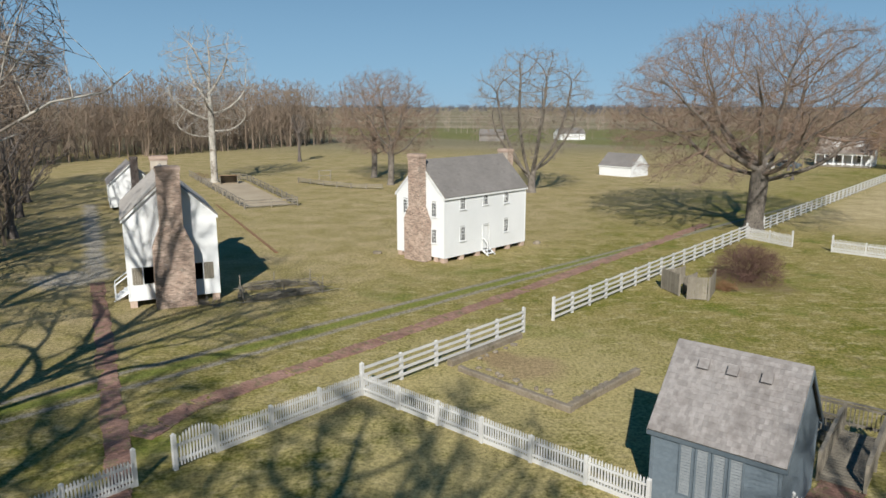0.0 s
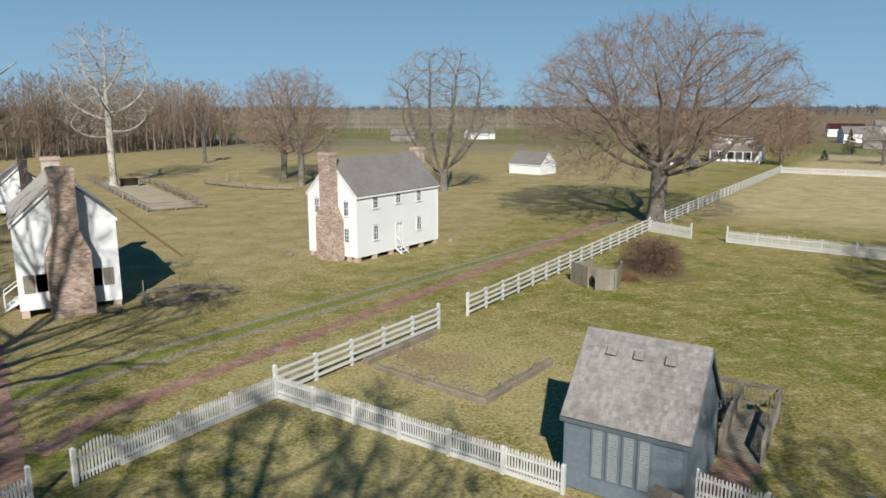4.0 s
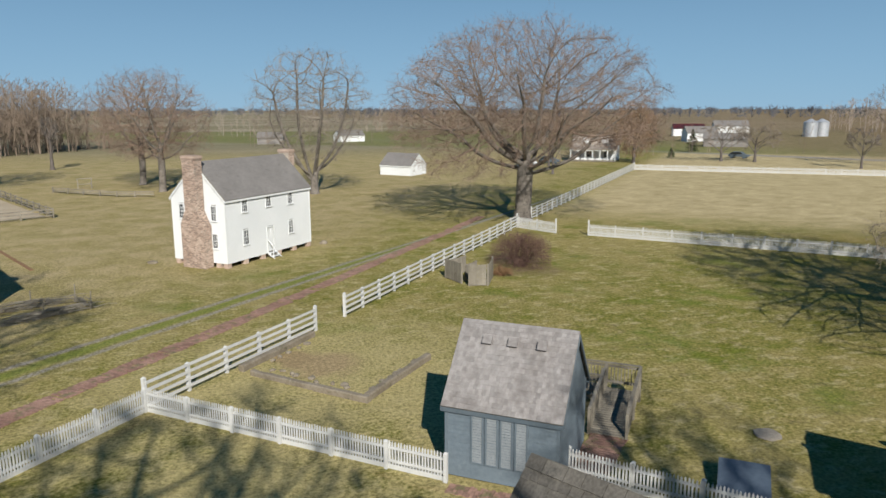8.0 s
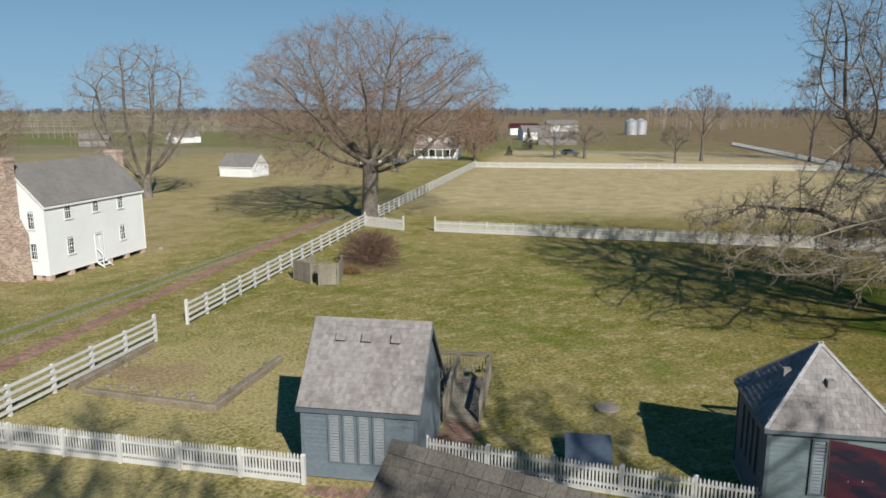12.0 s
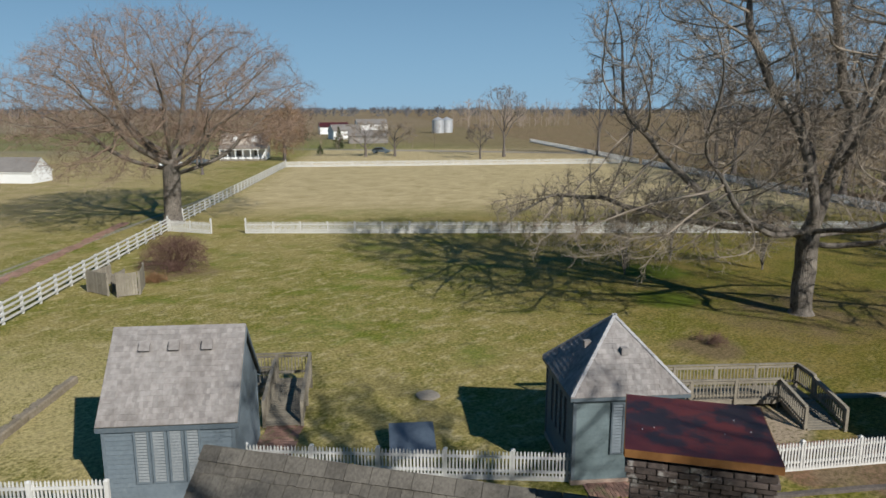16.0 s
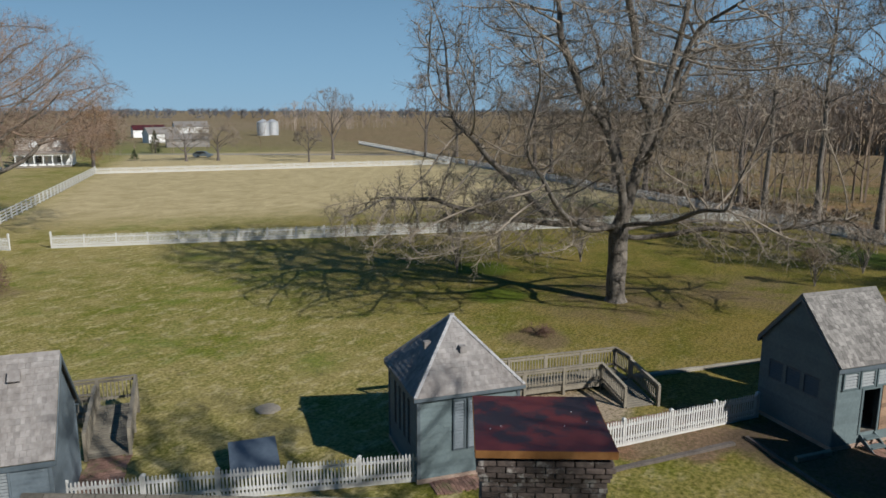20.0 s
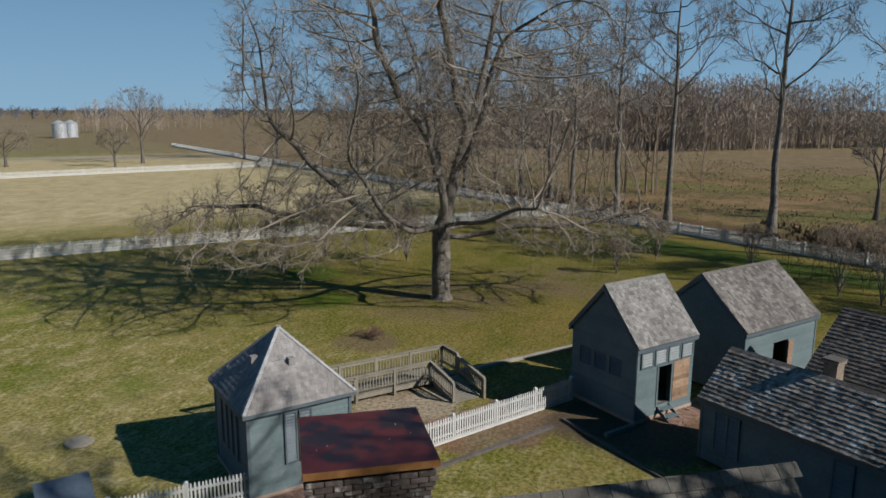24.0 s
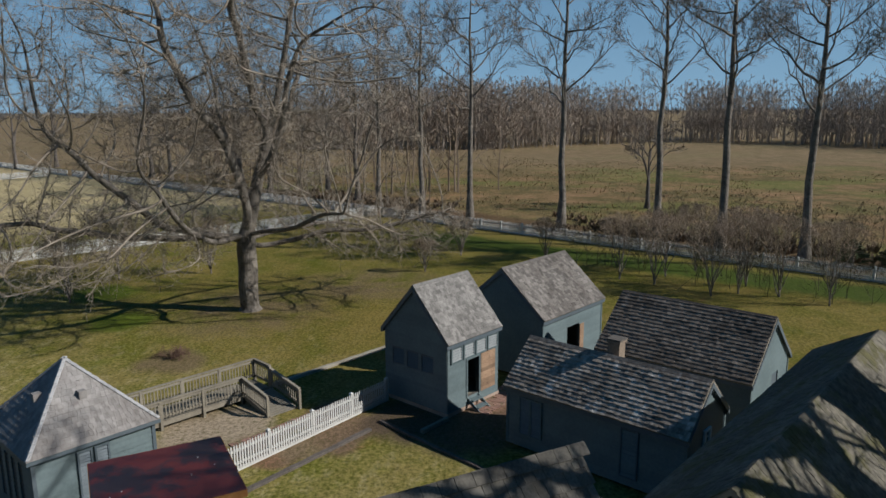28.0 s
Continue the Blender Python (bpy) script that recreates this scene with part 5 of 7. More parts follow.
# ---------------------------------------------------------------- trees
class Wood:
    """Gathers tapered branches and turns them into one mesh."""

    def __init__(self):
        self.v, self.f, self.n, self.batch, self.least, self.env, self.bare = [], [], 0, [], 0.008, None, 0.25

    def limb(self, pts, radii, sides):
        pts, radii = np.asarray(pts, dtype=float), np.asarray(radii, dtype=float)
        k = len(pts)
        tang = np.gradient(pts, axis=0)
        tang /= np.linalg.norm(tang, axis=1)[:, None] + 1e-9
        ref = np.array((0.31, 0.87, 0.38)) if abs(tang[0, 2]) > 0.8 else np.array((0.0, 0.0, 1.0))
        a = np.cross(tang, ref)
        a /= np.linalg.norm(a, axis=1)[:, None] + 1e-9
        b = np.cross(tang, a)
        ang = np.arange(sides) * 2 * math.pi / sides
        ring = pts[:, None, :] + radii[:, None, None] * (np.cos(ang)[None, :, None] * a[:, None, :] + np.sin(ang)[None, :, None] * b[:, None, :])
        self.v.append(ring.reshape(-1, 3))
        i = np.arange(k - 1)[:, None] * sides
        j = np.arange(sides)[None, :]
        j2 = (j + 1) % sides
        q = np.stack([i + j, i + j2, i + sides + j2, i + sides + j], -1).reshape(-1, 4) + self.n
        self.f.append(q)
        self.n += k * sides

    def flush(self, rng):
        """The gathered twigs, thin twisted slivers."""
        if not self.batch:
            return
        p0, p1, r, ln = (np.concatenate([b[i] for b in self.batch]) for i in range(4))
        k = len(p0)
        d = (p1 - p0) / (np.linalg.norm(p1 - p0, axis=1)[:, None] + 1e-9)
        a = np.cross(d, rng.normal(size=(k, 3)))
        a /= np.linalg.norm(a, axis=1)[:, None] + 1e-9
        b = np.cross(d, a)
        w0 = np.maximum(r, self.least * 0.7)[:, None] * 1.15
        w1 = np.maximum(r * 0.5, self.least * 0.6)[:, None]
        v = np.stack([p0 + a * w0, p0 - a * w0, p1 - b * w1, p1 + b * w1], 1).reshape(-1, 3)
        self.v.append(v)
        self.f.append(np.arange(4 * k).reshape(-1, 4) + self.n)
        self.n += len(v)
        self.batch = []

    def mesh(self, name, material, smooth=True):
        me = quick_mesh(name, np.concatenate(self.v), np.concatenate(self.f), material)
        if smooth:
            me.polygons.foreach_set("use_smooth", np.ones(len(me.polygons), dtype=bool))
        return me


def curve(rng, p0, p1, bend, wob, k):
    """A wavering curve from p0 to p1, bulging by the vector bend."""
    t = np.linspace(0, 1, k)[:, None]
    p0, p1 = np.asarray(p0, dtype=float), np.asarray(p1, dtype=float)
    pts = p0 * (1 - t) + p1 * t + 4 * t * (1 - t) * np.asarray(bend)
    ln = np.linalg.norm(p1 - p0)
    if k > 2:
        j = rng.normal(size=(k, 3)) * wob * ln
        j[0] = 0
        j[-1] *= 0.3
        pts = pts + j
    return pts


def sprout(rng, wood, twigs, pts, r0, level, plan):
    """Side branches along a branch; plan gives for each level: count, length ratio, spread, lift, points, sides.
    The last level is gathered and built at one go."""
    count, ratio, spread, lift, k, sides = plan[level]
    last = level == len(plan) - 1
    ln = np.linalg.norm(np.diff(pts, axis=0), axis=1).sum()
    m = len(pts)
    n = int(count) + (rng.random() < count - int(count))
    s0 = twigs.bare if level == 0 else 0.2
    s = s0 + (1 - s0) * (np.arange(n) + rng.random(n)) / n
    x = np.minimum(s * (m - 1), m - 1.001)
    j = x.astype(int)
    step = pts[j + 1] - pts[j]
    base = pts[j] + step * (x - j)[:, None]
    d = step / (np.linalg.norm(step, axis=1)[:, None] + 1e-9)
    side = np.cross(d, rng.normal(size=(n, 3)))
    side /= np.linalg.norm(side, axis=1)[:, None] + 1e-9
    out = d * math.cos(spread) + side * math.sin(spread)
    out[:, 2] += lift
    out /= np.linalg.norm(out, axis=1)[:, None]
    length = ln * ratio * rng.uniform(0.65, 1.2, n) * (1.25 - 0.55 * s)
    r = np.maximum(r0 * (1 - 0.75 * s) * 0.55, twigs.least)
    end = base + out * length[:, None]
    if twigs.env is not None:
        # keep the ends inside the crown's outline
        c, rad = twigs.env
        w = (end - c) / rad
        e = (np.hypot(w[:, 0], w[:, 1]) ** 2.6 + np.abs(w[:, 2]) ** 2.6) ** (1 / 2.6)
        lim = rng.uniform(0.90, 1.06, n)
        k_in = np.where(e > lim, lim / np.maximum(e, 1e-6), 1.0)[:, None]
        end = c + (end - c) * k_in
        length = np.linalg.norm(end - base, axis=1)
    if last:
        twigs.batch.append((base, end, r, length))
        return
    for i in range(n):
        q = curve(rng, base[i], end[i], np.array((0, 0, lift * length[i] * 0.12)) + rng.normal(size=3) * length[i] * 0.05, 0.03, k)
        (twigs if level >= len(plan) - 2 else wood).limb(q, np.linspace(r[i], max(r[i] * 0.35, twigs.least), k), sides)
        sprout(rng, wood, twigs, q, r[i], level + 1, plan)


def tree(name, x, y, seed, height, r0, fork, top, crown, limbs, plan, bark, twig, label, lean=(0, 0), group="", limb_r=0.42, low=-0.35, thin=0.010, category="tree", arch=0.12, extra=(), forked=False, wob=0.010, bare=0.3, crook=0.012, stems=False):
    """A bare tree: trunk, limbs that reach to an egg-shaped crown (cz, radius, half height), then side branches.
    fork, top: from where to where on the trunk the limbs leave; extra: limbs given by hand as (start z, end point, bulge, radius)."""
    rng = np.random.default_rng(seed)
    wood, twigs = Wood(), Wood()
    cz, cr, ch = crown
    twigs.least, twigs.bare = thin, bare
    twigs.env = (np.array((lean[0] * cz, lean[1] * cz, cz)), np.array((cr, cr, ch)))
    zt = top
    trunk = curve(rng, (0, 0, -0.3), (lean[0] * zt, lean[1] * zt, zt), (0, 0, 0), wob, 9)
    tz = np.linspace(0, 1, 9)
    rad = r0 * (1 - 0.55 * tz)
    rad[0] *= 1.65
    rad[1] *= 1.06
    if not forked:
        rad = r0 * (1 - 0.88 * tz)
        rad[0] *= 1.5
    wood.limb(trunk, rad, 12)
    shoots = []
    for i in range(limbs):
        u = (i + rng.random()) / limbs
        zs = fork + (zt - fork) * u
        j = min(int(zs / zt * 8), 7)
        base = trunk[j] + (trunk[j + 1] - trunk[j]) * (zs / zt * 8 - j)
        az = i * 2.39996 + rng.uniform(-0.4, 0.4)
        el = math.asin(min(max(low + (1.0 - low) * (u * 0.8 + rng.random() * 0.3), -0.9), 0.98))
        k = rng.uniform(0.82, 1.0) / (abs(math.cos(el)) ** 2.6 + abs(math.sin(el)) ** 2.6) ** (1 / 2.6)
        end = np.array((math.cos(az) * math.cos(el) * cr * k, math.sin(az) * math.cos(el) * cr * k, cz + math.sin(el) * ch * k))
        end[:2] += trunk[-1][:2] * 0.6
        span = np.linalg.norm(end - base)
        bend = np.array((0, 0, 1.0)) * span * arch * (0.3 + math.cos(el)) + np.array((-math.sin(az), math.cos(az), 0)) * span * rng.uniform(-0.08, 0.08)
        r = r0 * limb_r * rng.uniform(0.7, 1.1) * (1 - 0.45 * u)
        q = curve(rng, base, end, bend, crook, 9)
        stem = Wood() if stems else wood
        stem.limb(q, r * np.linspace(1, 0.16, 9), 7)
        sprout(rng, twigs if stems else wood, twigs, q, r, 0, plan)
        if stems:
            shoots.append(stem)
    for zs, end, bend, r in extra:
        j = min(int(zs / zt * 8), 7)
        base = trunk[j] + (trunk[j + 1] - trunk[j]) * (zs / zt * 8 - j)
        q = curve(rng, base, end, bend, crook * 1.2, 12)
        wood.limb(q, r * np.linspace(1, 0.2, 12), 8)
        sprout(rng, wood, twigs, q, r, 0, plan)
    twigs.flush(rng)
    t = thing(name, x, y, 0, label, category, group)
    a = new("trunk", wood.mesh("trunk", bark))
    b = new("crown", twigs.mesh("crown", twig))
    a.parent = b.parent = t
    for w in shoots:
        c = new("stem", w.mesh("stem", bark))
        c.parent = t
    return t


def grow(rng, nodes, parent, spots, step, kill, reach=8.0, rounds=90, up=0.05):
    """Branches that grow towards the nearest of the spots, each spot being used up as a branch comes near it."""
    nodes, parent = list(nodes), list(parent)
    P = np.array(nodes)
    d2 = ((spots[:, None, :] - P[None]) ** 2).sum(-1)
    near, dist = d2.argmin(1), np.sqrt(d2.min(1))
    for _ in range(rounds):
        use = dist < reach
        if not use.any():
            break
        tips, inv = np.unique(near[use], return_inverse=True)
        P = np.array(nodes)
        way = spots[use] - P[near[use]]
        way /= np.linalg.norm(way, axis=1)[:, None] + 1e-9
        pull = np.zeros((len(tips), 3))
        np.add.at(pull, inv, way)
        pull += rng.normal(size=pull.shape) * 0.22
        pull /= np.linalg.norm(pull, axis=1)[:, None] + 1e-9
        pull[:, 2] += up
        fresh = P[tips] + pull * step
        gap = np.sqrt(((fresh[:, None, :] - P[None]) ** 2).sum(-1).min(1))
        ok = gap > step * 0.45
        if not ok.any():
            break
        n0 = len(nodes)
        nodes.extend(fresh[ok])
        parent.extend(tips[ok].tolist())
        q = np.sqrt(((spots[:, None, :] - fresh[ok][None]) ** 2).sum(-1))
        k = q.argmin(1)
        better = q.min(1) < dist
        near = np.where(better, n0 + k, near)
        dist = np.where(better, q.min(1), dist)
        keep = dist > kill
        spots, near, dist = spots[keep], near[keep], dist[keep]
    return np.array(nodes), np.array(parent)


def grown_tree(name, x, y, seed, r0, trunk, limbs, crowns, bark, twig, label, step=0.5, kill=1.0, twig_len=0.9, twigs_per=3, thin=0.010, power=2.25, group="", up=0.05, droop=0.0, edge=0.35, end_r=0.012, flare=1.5, crook=1.0, limb_from=0.10):
    """A bare tree: a trunk, great limbs given as (height, end, bulge), finer limbs grown through the crowns
    (spots, centre, radii, lowest height), and sprays of twigs."""
    rng = np.random.default_rng(seed)
    trunk = np.array(trunk, dtype=float)
    span = np.linalg.norm(trunk[-1] - trunk[0])
    k = max(4, int(span / step))
    t = np.linspace(0, len(trunk) - 1.0001, k)
    j = t.astype(int)
    line = trunk[j] + (trunk[j + 1] - trunk[j]) * (t - j)[:, None]
    line[1:-1, :2] += rng.normal(size=(k - 2, 2)) * 0.04
    nodes, parent = list(line), [-1] + list(range(k - 1))
    for z, end, bulge in limbs:
        s = int(np.argmin(np.abs(line[:, 2] - z)))
        n = max(3, int(np.linalg.norm(np.array(end) - line[s]) / step))
        q = curve(rng, line[s], end, bulge, 0.0, n + 1)
        sway = np.cumsum(np.cumsum(rng.normal(size=(n + 1, 3)), axis=0) * 0.5 + rng.normal(size=(n + 1, 3)), axis=0) * 0.030 * crook
        sway -= np.linspace(0, 1, n + 1)[:, None] * sway[-1] * 0.7
        q = (q + sway)[1:]
        last = s
        for p in q:
            nodes.append(p)
            parent.append(last)
            last = len(nodes) - 1
    spots = []
    for count, c, r, low in crowns:
        d = rng.normal(size=(count * 2, 3))
        d /= np.linalg.norm(d, axis=1)[:, None]
        p = np.array(c) + d * np.array(r) * (rng.random(count * 2) ** edge)[:, None]
        spots.append(p[p[:, 2] > low + rng.normal(size=len(p)) * 0.4][:count])
    nodes, parent = grow(rng, nodes, parent, np.concatenate(spots), step, kill, up=up)
    n = len(nodes)
    kids = [[] for _ in range(n)]
    for i in range(1, n):
        kids[parent[i]].append(i)
    load = np.zeros(n)
    for i in range(n - 1, -1, -1):
        load[i] = max(load[i], 1.0)
        if parent[i] >= 0:
            load[parent[i]] += load[i]
    rad = np.maximum(r0 * (load / load[0]) ** (1 / power), end_r)
    # smooth the runs a little
    for _ in range(2):
        mid = nodes.copy()
        for i in range(1, n):
            if kids[i]:
                m = max(kids[i], key=lambda c: load[c])
                mid[i] = nodes[i] * 0.5 + (nodes[parent[i]] + nodes[m]) * 0.25
        nodes = mid
    fine, solid = Wood(), []
    starts = [(0, -1)]
    while starts:
        i, frm = starts.pop()
        run = [frm, i] if frm >= 0 else [i]
        while kids[i]:
            order = sorted(kids[i], key=lambda c: -load[c])
            starts += [(c, i) for c in order[1:]]
            i = order[0]
            run.append(i)
        if len(run) < 2:
            continue
        r = rad[run].copy()
        if frm >= 0:
            r[0] = min(rad[frm] * 0.8, r[1] * 1.25)
        else:
            r[0] *= flare
            r[1] *= 1 + (flare - 1) * 0.3
        sides = 12 if r[0] > 0.3 else 8 if r[0] > 0.12 else 5 if r[0] > 0.05 else 3
        if frm < 0 or r[0] > limb_from:
            w = Wood()
            w.limb(nodes[run], r, sides)
            solid.append(("trunk" if frm < 0 else "limb", w, bark))
        else:
            fine.limb(nodes[run], r, sides)
    # sprays of twigs on all the thin wood
    thin_wood = np.where(rad < 0.045)[0]
    thin_wood = thin_wood[parent[thin_wood] >= 0]
    base = np.repeat(thin_wood, twigs_per)
    m = len(base)
    ahead = nodes[base] - nodes[parent[base]]
    ahead /= np.linalg.norm(ahead, axis=1)[:, None] + 1e-9
    p0 = nodes[parent[base]] + (nodes[base] - nodes[parent[base]]) * rng.random(m)[:, None]
    way = ahead * 0.8 + rng.normal(size=(m, 3)) * 0.55
    way[:, 2] += 0.15 - droop
    way /= np.linalg.norm(way, axis=1)[:, None] + 1e-9
    ln = twig_len * rng.uniform(0.5, 1.3, m)
    p1 = p0 + way * ln[:, None]
    fine.least = thin
    fine.batch.append((p0, p1, np.full(m, thin * 1.2), ln))
    f = rng.uniform(0.3, 0.9, (m, 2))
    for c in range(2):
        q0 = p0 + (p1 - p0) * f[:, c:c + 1]
        w = way * 0.7 + rng.normal(size=(m, 3)) * 0.6
        w /= np.linalg.norm(w, axis=1)[:, None] + 1e-9
        fine.batch.append((q0, q0 + w * (ln * 0.55)[:, None], np.full(m, thin), ln))
    fine.flush(rng)
    top = thing(name, x, y, 0, label, "tree", group)
    for nm, w, mat in solid + [("crown", fine, twig)]:
        ob = new(nm, w.mesh(nm, mat))
        ob.parent = top
    return top


def fan(rng, n, z0, z1, reach, rise, bulge=0.12):
    """Great limbs spread round a trunk between two heights."""
    out = []
    for i in range(n):
        az, u = i * 2.39996 + rng.uniform(-0.3, 0.3), (i + rng.random()) / n
        r, h = reach * rng.uniform(0.8, 1.15) * (1 - 0.5 * u), rise * (0.45 + 0.6 * u)
        z = z0 + (z1 - z0) * u
        out.append((z, (math.cos(az) * r, math.sin(az) * r, z + h), (math.cos(az) * r * bulge, math.sin(az) * r * bulge, -h * bulge)))
    return out


PLAN_MID = ((6, 0.45, 0.65, 0.2, 5, 4), (6, 0.5, 0.7, 0.1, 4, 3), (6, 0.55, 0.7, 0.05, 3, 3))
PLAN_ROW = ((6, 0.42, 0.65, 0.22, 5, 4), (6, 0.5, 0.7, 0.12, 4, 3), (9, 0.6, 0.75, 0.08, 3, 3))
PLAN_SMALL = ((6, 0.45, 0.7, 0.25, 4, 3), (6, 0.5, 0.7, 0.1, 3, 3), (5, 0.55, 0.7, 0.05, 3, 3))

rf = random.Random(21)
grown_tree("great_oak", 29.0, 65.6, 11, 0.80, [(0, 0, -0.3), (0.1, 0.1, 2.5), (0.2, 0, 5.0), (0.3, 0.2, 7.0)], fan(rf, 11, 4.7, 7.0, 6.8, 6.4),
           [(6200, (0, 0, 9.6), (14.4, 14.4, 10.4), 7.6), (220, (-6.5, -2.0, 6.2), (6.0, 8.0, 2.4), 4.4)], BARK, TWIG_RED,
           "huge spreading bare tree with a reddish domed crown", step=0.5, kill=0.8, twig_len=1.05, twigs_per=4, thin=0.0080, edge=0.40, power=1.78)
grown_tree("great_sycamore", 39.5, 12.4, 27, 0.55, [(0, 0, -0.3), (-0.12, 0.05, 1.4), (0.05, 0, 2.8), (0, 0, 4.4), (0.5, -0.7, 7.5), (1.2, -2.0, 12.5), (1.7, -3.0, 18.0)],
           [(4.4, (-1.8, 1.4, 16.5), (-0.4, 0.4, 0)), (6.5, (4.4, -2.4, 15.0), (0.6, -0.3, -0.4)), (4.2, (-6.0, 8.6, 10.0), (0.2, 0.2, -1.0)), (3.8, (-5.0, 12.5, 5.0), (0.3, 0.6, 0.5)), (4.4, (-8.0, 3.0, 7.5), (0, 0, -0.4)),
            (3.9, (4.6, -10.5, 4.6), (0, 0, 0.3)), (4.2, (6.5, -6.0, 4.0), (0, 0, 0.5)), (4.6, (-3.5, -7.5, 6.5), (0, 0, -0.3)), (7.5, (-2.5, -4.5, 15.0), (0, 0, -0.5)), (6.0, (6.0, 3.0, 12.0), (0.5, 0.3, -0.5)), (10.0, (-1.5, -0.5, 20.5), (-0.3, 0, 0))],
           [(4200, (-0.5, 0.6, 14.0), (11.0, 12.0, 11.0), 6.0), (1500, (0.2, -0.5, 12.0), (5.0, 5.5, 8.0), 5.5), (1300, (-5.0, 7.0, 5.2), (8.5, 8.5, 2.6), 2.4), (700, (2.5, -8.0, 4.6), (6.5, 5.5, 2.0), 2.4)], BARK, TWIG_PALE,
           "great old bare tree with heavy low limbs in the lawn", step=0.45, kill=0.7, twig_len=0.8, twigs_per=5, thin=0.0075, edge=0.5, power=2.25, flare=2.0, end_r=0.014, crook=2.6)
# trees round the white houses
for (tx, ty, sd, hh) in ((-11.2, 116.0, 31, 17.0), (-7.7, 105.2, 32, 16.2)):
    grown_tree("twin_tree", tx, ty, sd, 0.46, [(0, 0, -0.3), (0.1, 0.1, 2.5), (0.1, 0.2, 5.5), (0.3, 0, 8.0)], fan(rf, 8, 3.8, 7.0, 4.0, 5.5),
               [(2300, (0, 0, hh * 0.58), (7.8, 7.8, hh * 0.44), 4.5)], BARK, TWIG_RED, "bare tree with a broad reddish crown, one of a pair", step=0.5, kill=0.85, twig_len=1.0, twigs_per=3, thin=0.009, power=1.85, group="twin trees")
grown_tree("forked_tree", 12.0, 96.0, 33, 0.52, [(0, 0, -0.3), (0, 0, 1.6), (0.2, 0, 3.6)], [(1.4, (-4.6, 1.4, 13.0), (-0.9, 0.2, -0.4)), (1.8, (-2.0, -1.5, 14.5), (-0.5, 0, 0)), (2.2, (1.6, 1.0, 15.0), (0.3, 0, 0)), (2.6, (4.6, -1.4, 13.5), (0.9, 0, -0.4)), (3.2, (6.0, 1.6, 10.0), (0.8, 0, -0.4)), (2.4, (-5.6, -2.2, 9.0), (-0.7, 0, -0.4)), (3.0, (0.4, -4.4, 11.0), (0, -0.6, -0.3))],
           [(2000, (0, 0, 11.4), (8.4, 8.0, 8.0), 4.0)], BARK, TWIG_PALE, "bare many-stemmed tree behind the white house", step=0.5, kill=0.8, twig_len=1.0, twigs_per=3, thin=0.009, edge=0.45, power=2.0)
grown_tree("white_sycamore", -34.8, 108.4, 34, 0.50, [(0, 0, -0.3), (0.1, 0, 8.0), (0.0, 0.2, 13.0), (0.4, 0, 18.0), (0.3, 0, 21.0)],
           [(7.0, (-5.5, 0.6, 8.8), (-0.4, 0, -0.6)), (8.0, (5.8, -0.5, 10.0), (0.4, 0, -0.8)), (9.5, (-5.2, -1.6, 13.0), (-0.4, 0, -0.6)), (10.5, (5.2, 1.8, 14.0), (0.4, 0, -0.6)), (12.0, (-3.6, 2.0, 18.0), (-0.4, 0, -0.4)), (13.0, (3.6, -2.0, 19.0), (0.4, 0, -0.4)), (11.0, (0.6, -4.6, 14.0), (0, -0.4, -0.4)), (14.5, (-1.8, -1.8, 20.5), (0, 0, 0))],
           [(2000, (0, 0, 14.6), (7.6, 7.6, 9.0), 6.5)], BARK_PALE, surf("pale sycamore twigs", (0.25, 0.23, 0.20), (0.40, 0.37, 0.33), 0.4, 3.0, (0.20, 0.16, 0.13), 0.9, 0.1), "tall white-barked sycamore with bare crown", step=0.5, kill=0.8, twig_len=0.9, twigs_per=2, thin=0.010, edge=0.5, power=2.0)
tree("leaning_sycamore", -58.0, 92.0, 35, 20.0, 0.36, 7.0, 17.0, (14.0, 6.0, 7.0), 12, PLAN_MID, BARK_PALE, TWIG_GREY, "pale slender sycamore at the edge of the woods", lean=(-0.06, 0.0), low=-0.3, thin=0.016)
# yard trees whose shadows cross the lawn
tree("yard_sycamore", -19.0, 15.0, 36, 24.0, 0.5, 6.0, 18.0, (14.0, 10.0, 9.0), 20, PLAN_MID, BARK_PALE, TWIG_GREY, "white-limbed sycamore standing beside the brick walk", low=-0.3, limb_r=0.42, thin=0.012,
     extra=((8.6, (9.5, 7.5, 12.6), (0, 0, -0.8), 0.10), (7.6, (4.6, 9.5, 10.6), (0, 0, -0.6), 0.10)))
for i, (x, y, h, r, cr) in enumerate(((-5.0, -10.0, 24.0, 0.6, 7.0), (9.5, -13.0, 25.0, 0.5, 5.5), (-16.0, -6.0, 23.0, 0.5, 6.5), (-28.0, 24.0, 20.0, 0.45, 6.5), (-35.0, 33.0, 20.0, 0.4, 6.5), (-43.0, 45.0, 19.0, 0.4, 6.0))):
    grown_tree("yard_tree", x, y, 37 + i, r, [(0, 0, -0.3), (0.2, 0.1, h * 0.2), (0, 0.3, h * 0.38), (0.5, 0, h * 0.6)], fan(rf, 8, h * 0.3, h * 0.56, cr * 0.62, h * 0.26), [(1300, (0, 0, h * 0.64), (cr * 1.1, cr * 1.1, h * 0.36), h * 0.32)],
               BARK, TWIG_GREY, "tall bare tree behind the old houses" if x > -20 else "tall bare tree at the edge of the lawn", step=0.6, kill=0.9, twig_len=1.0, twigs_per=5 if -20 < x < 0 else 3, thin=0.017 if x > -20 else 0.012, power=2.1, group="yard trees", crook=2.2, edge=0.5)
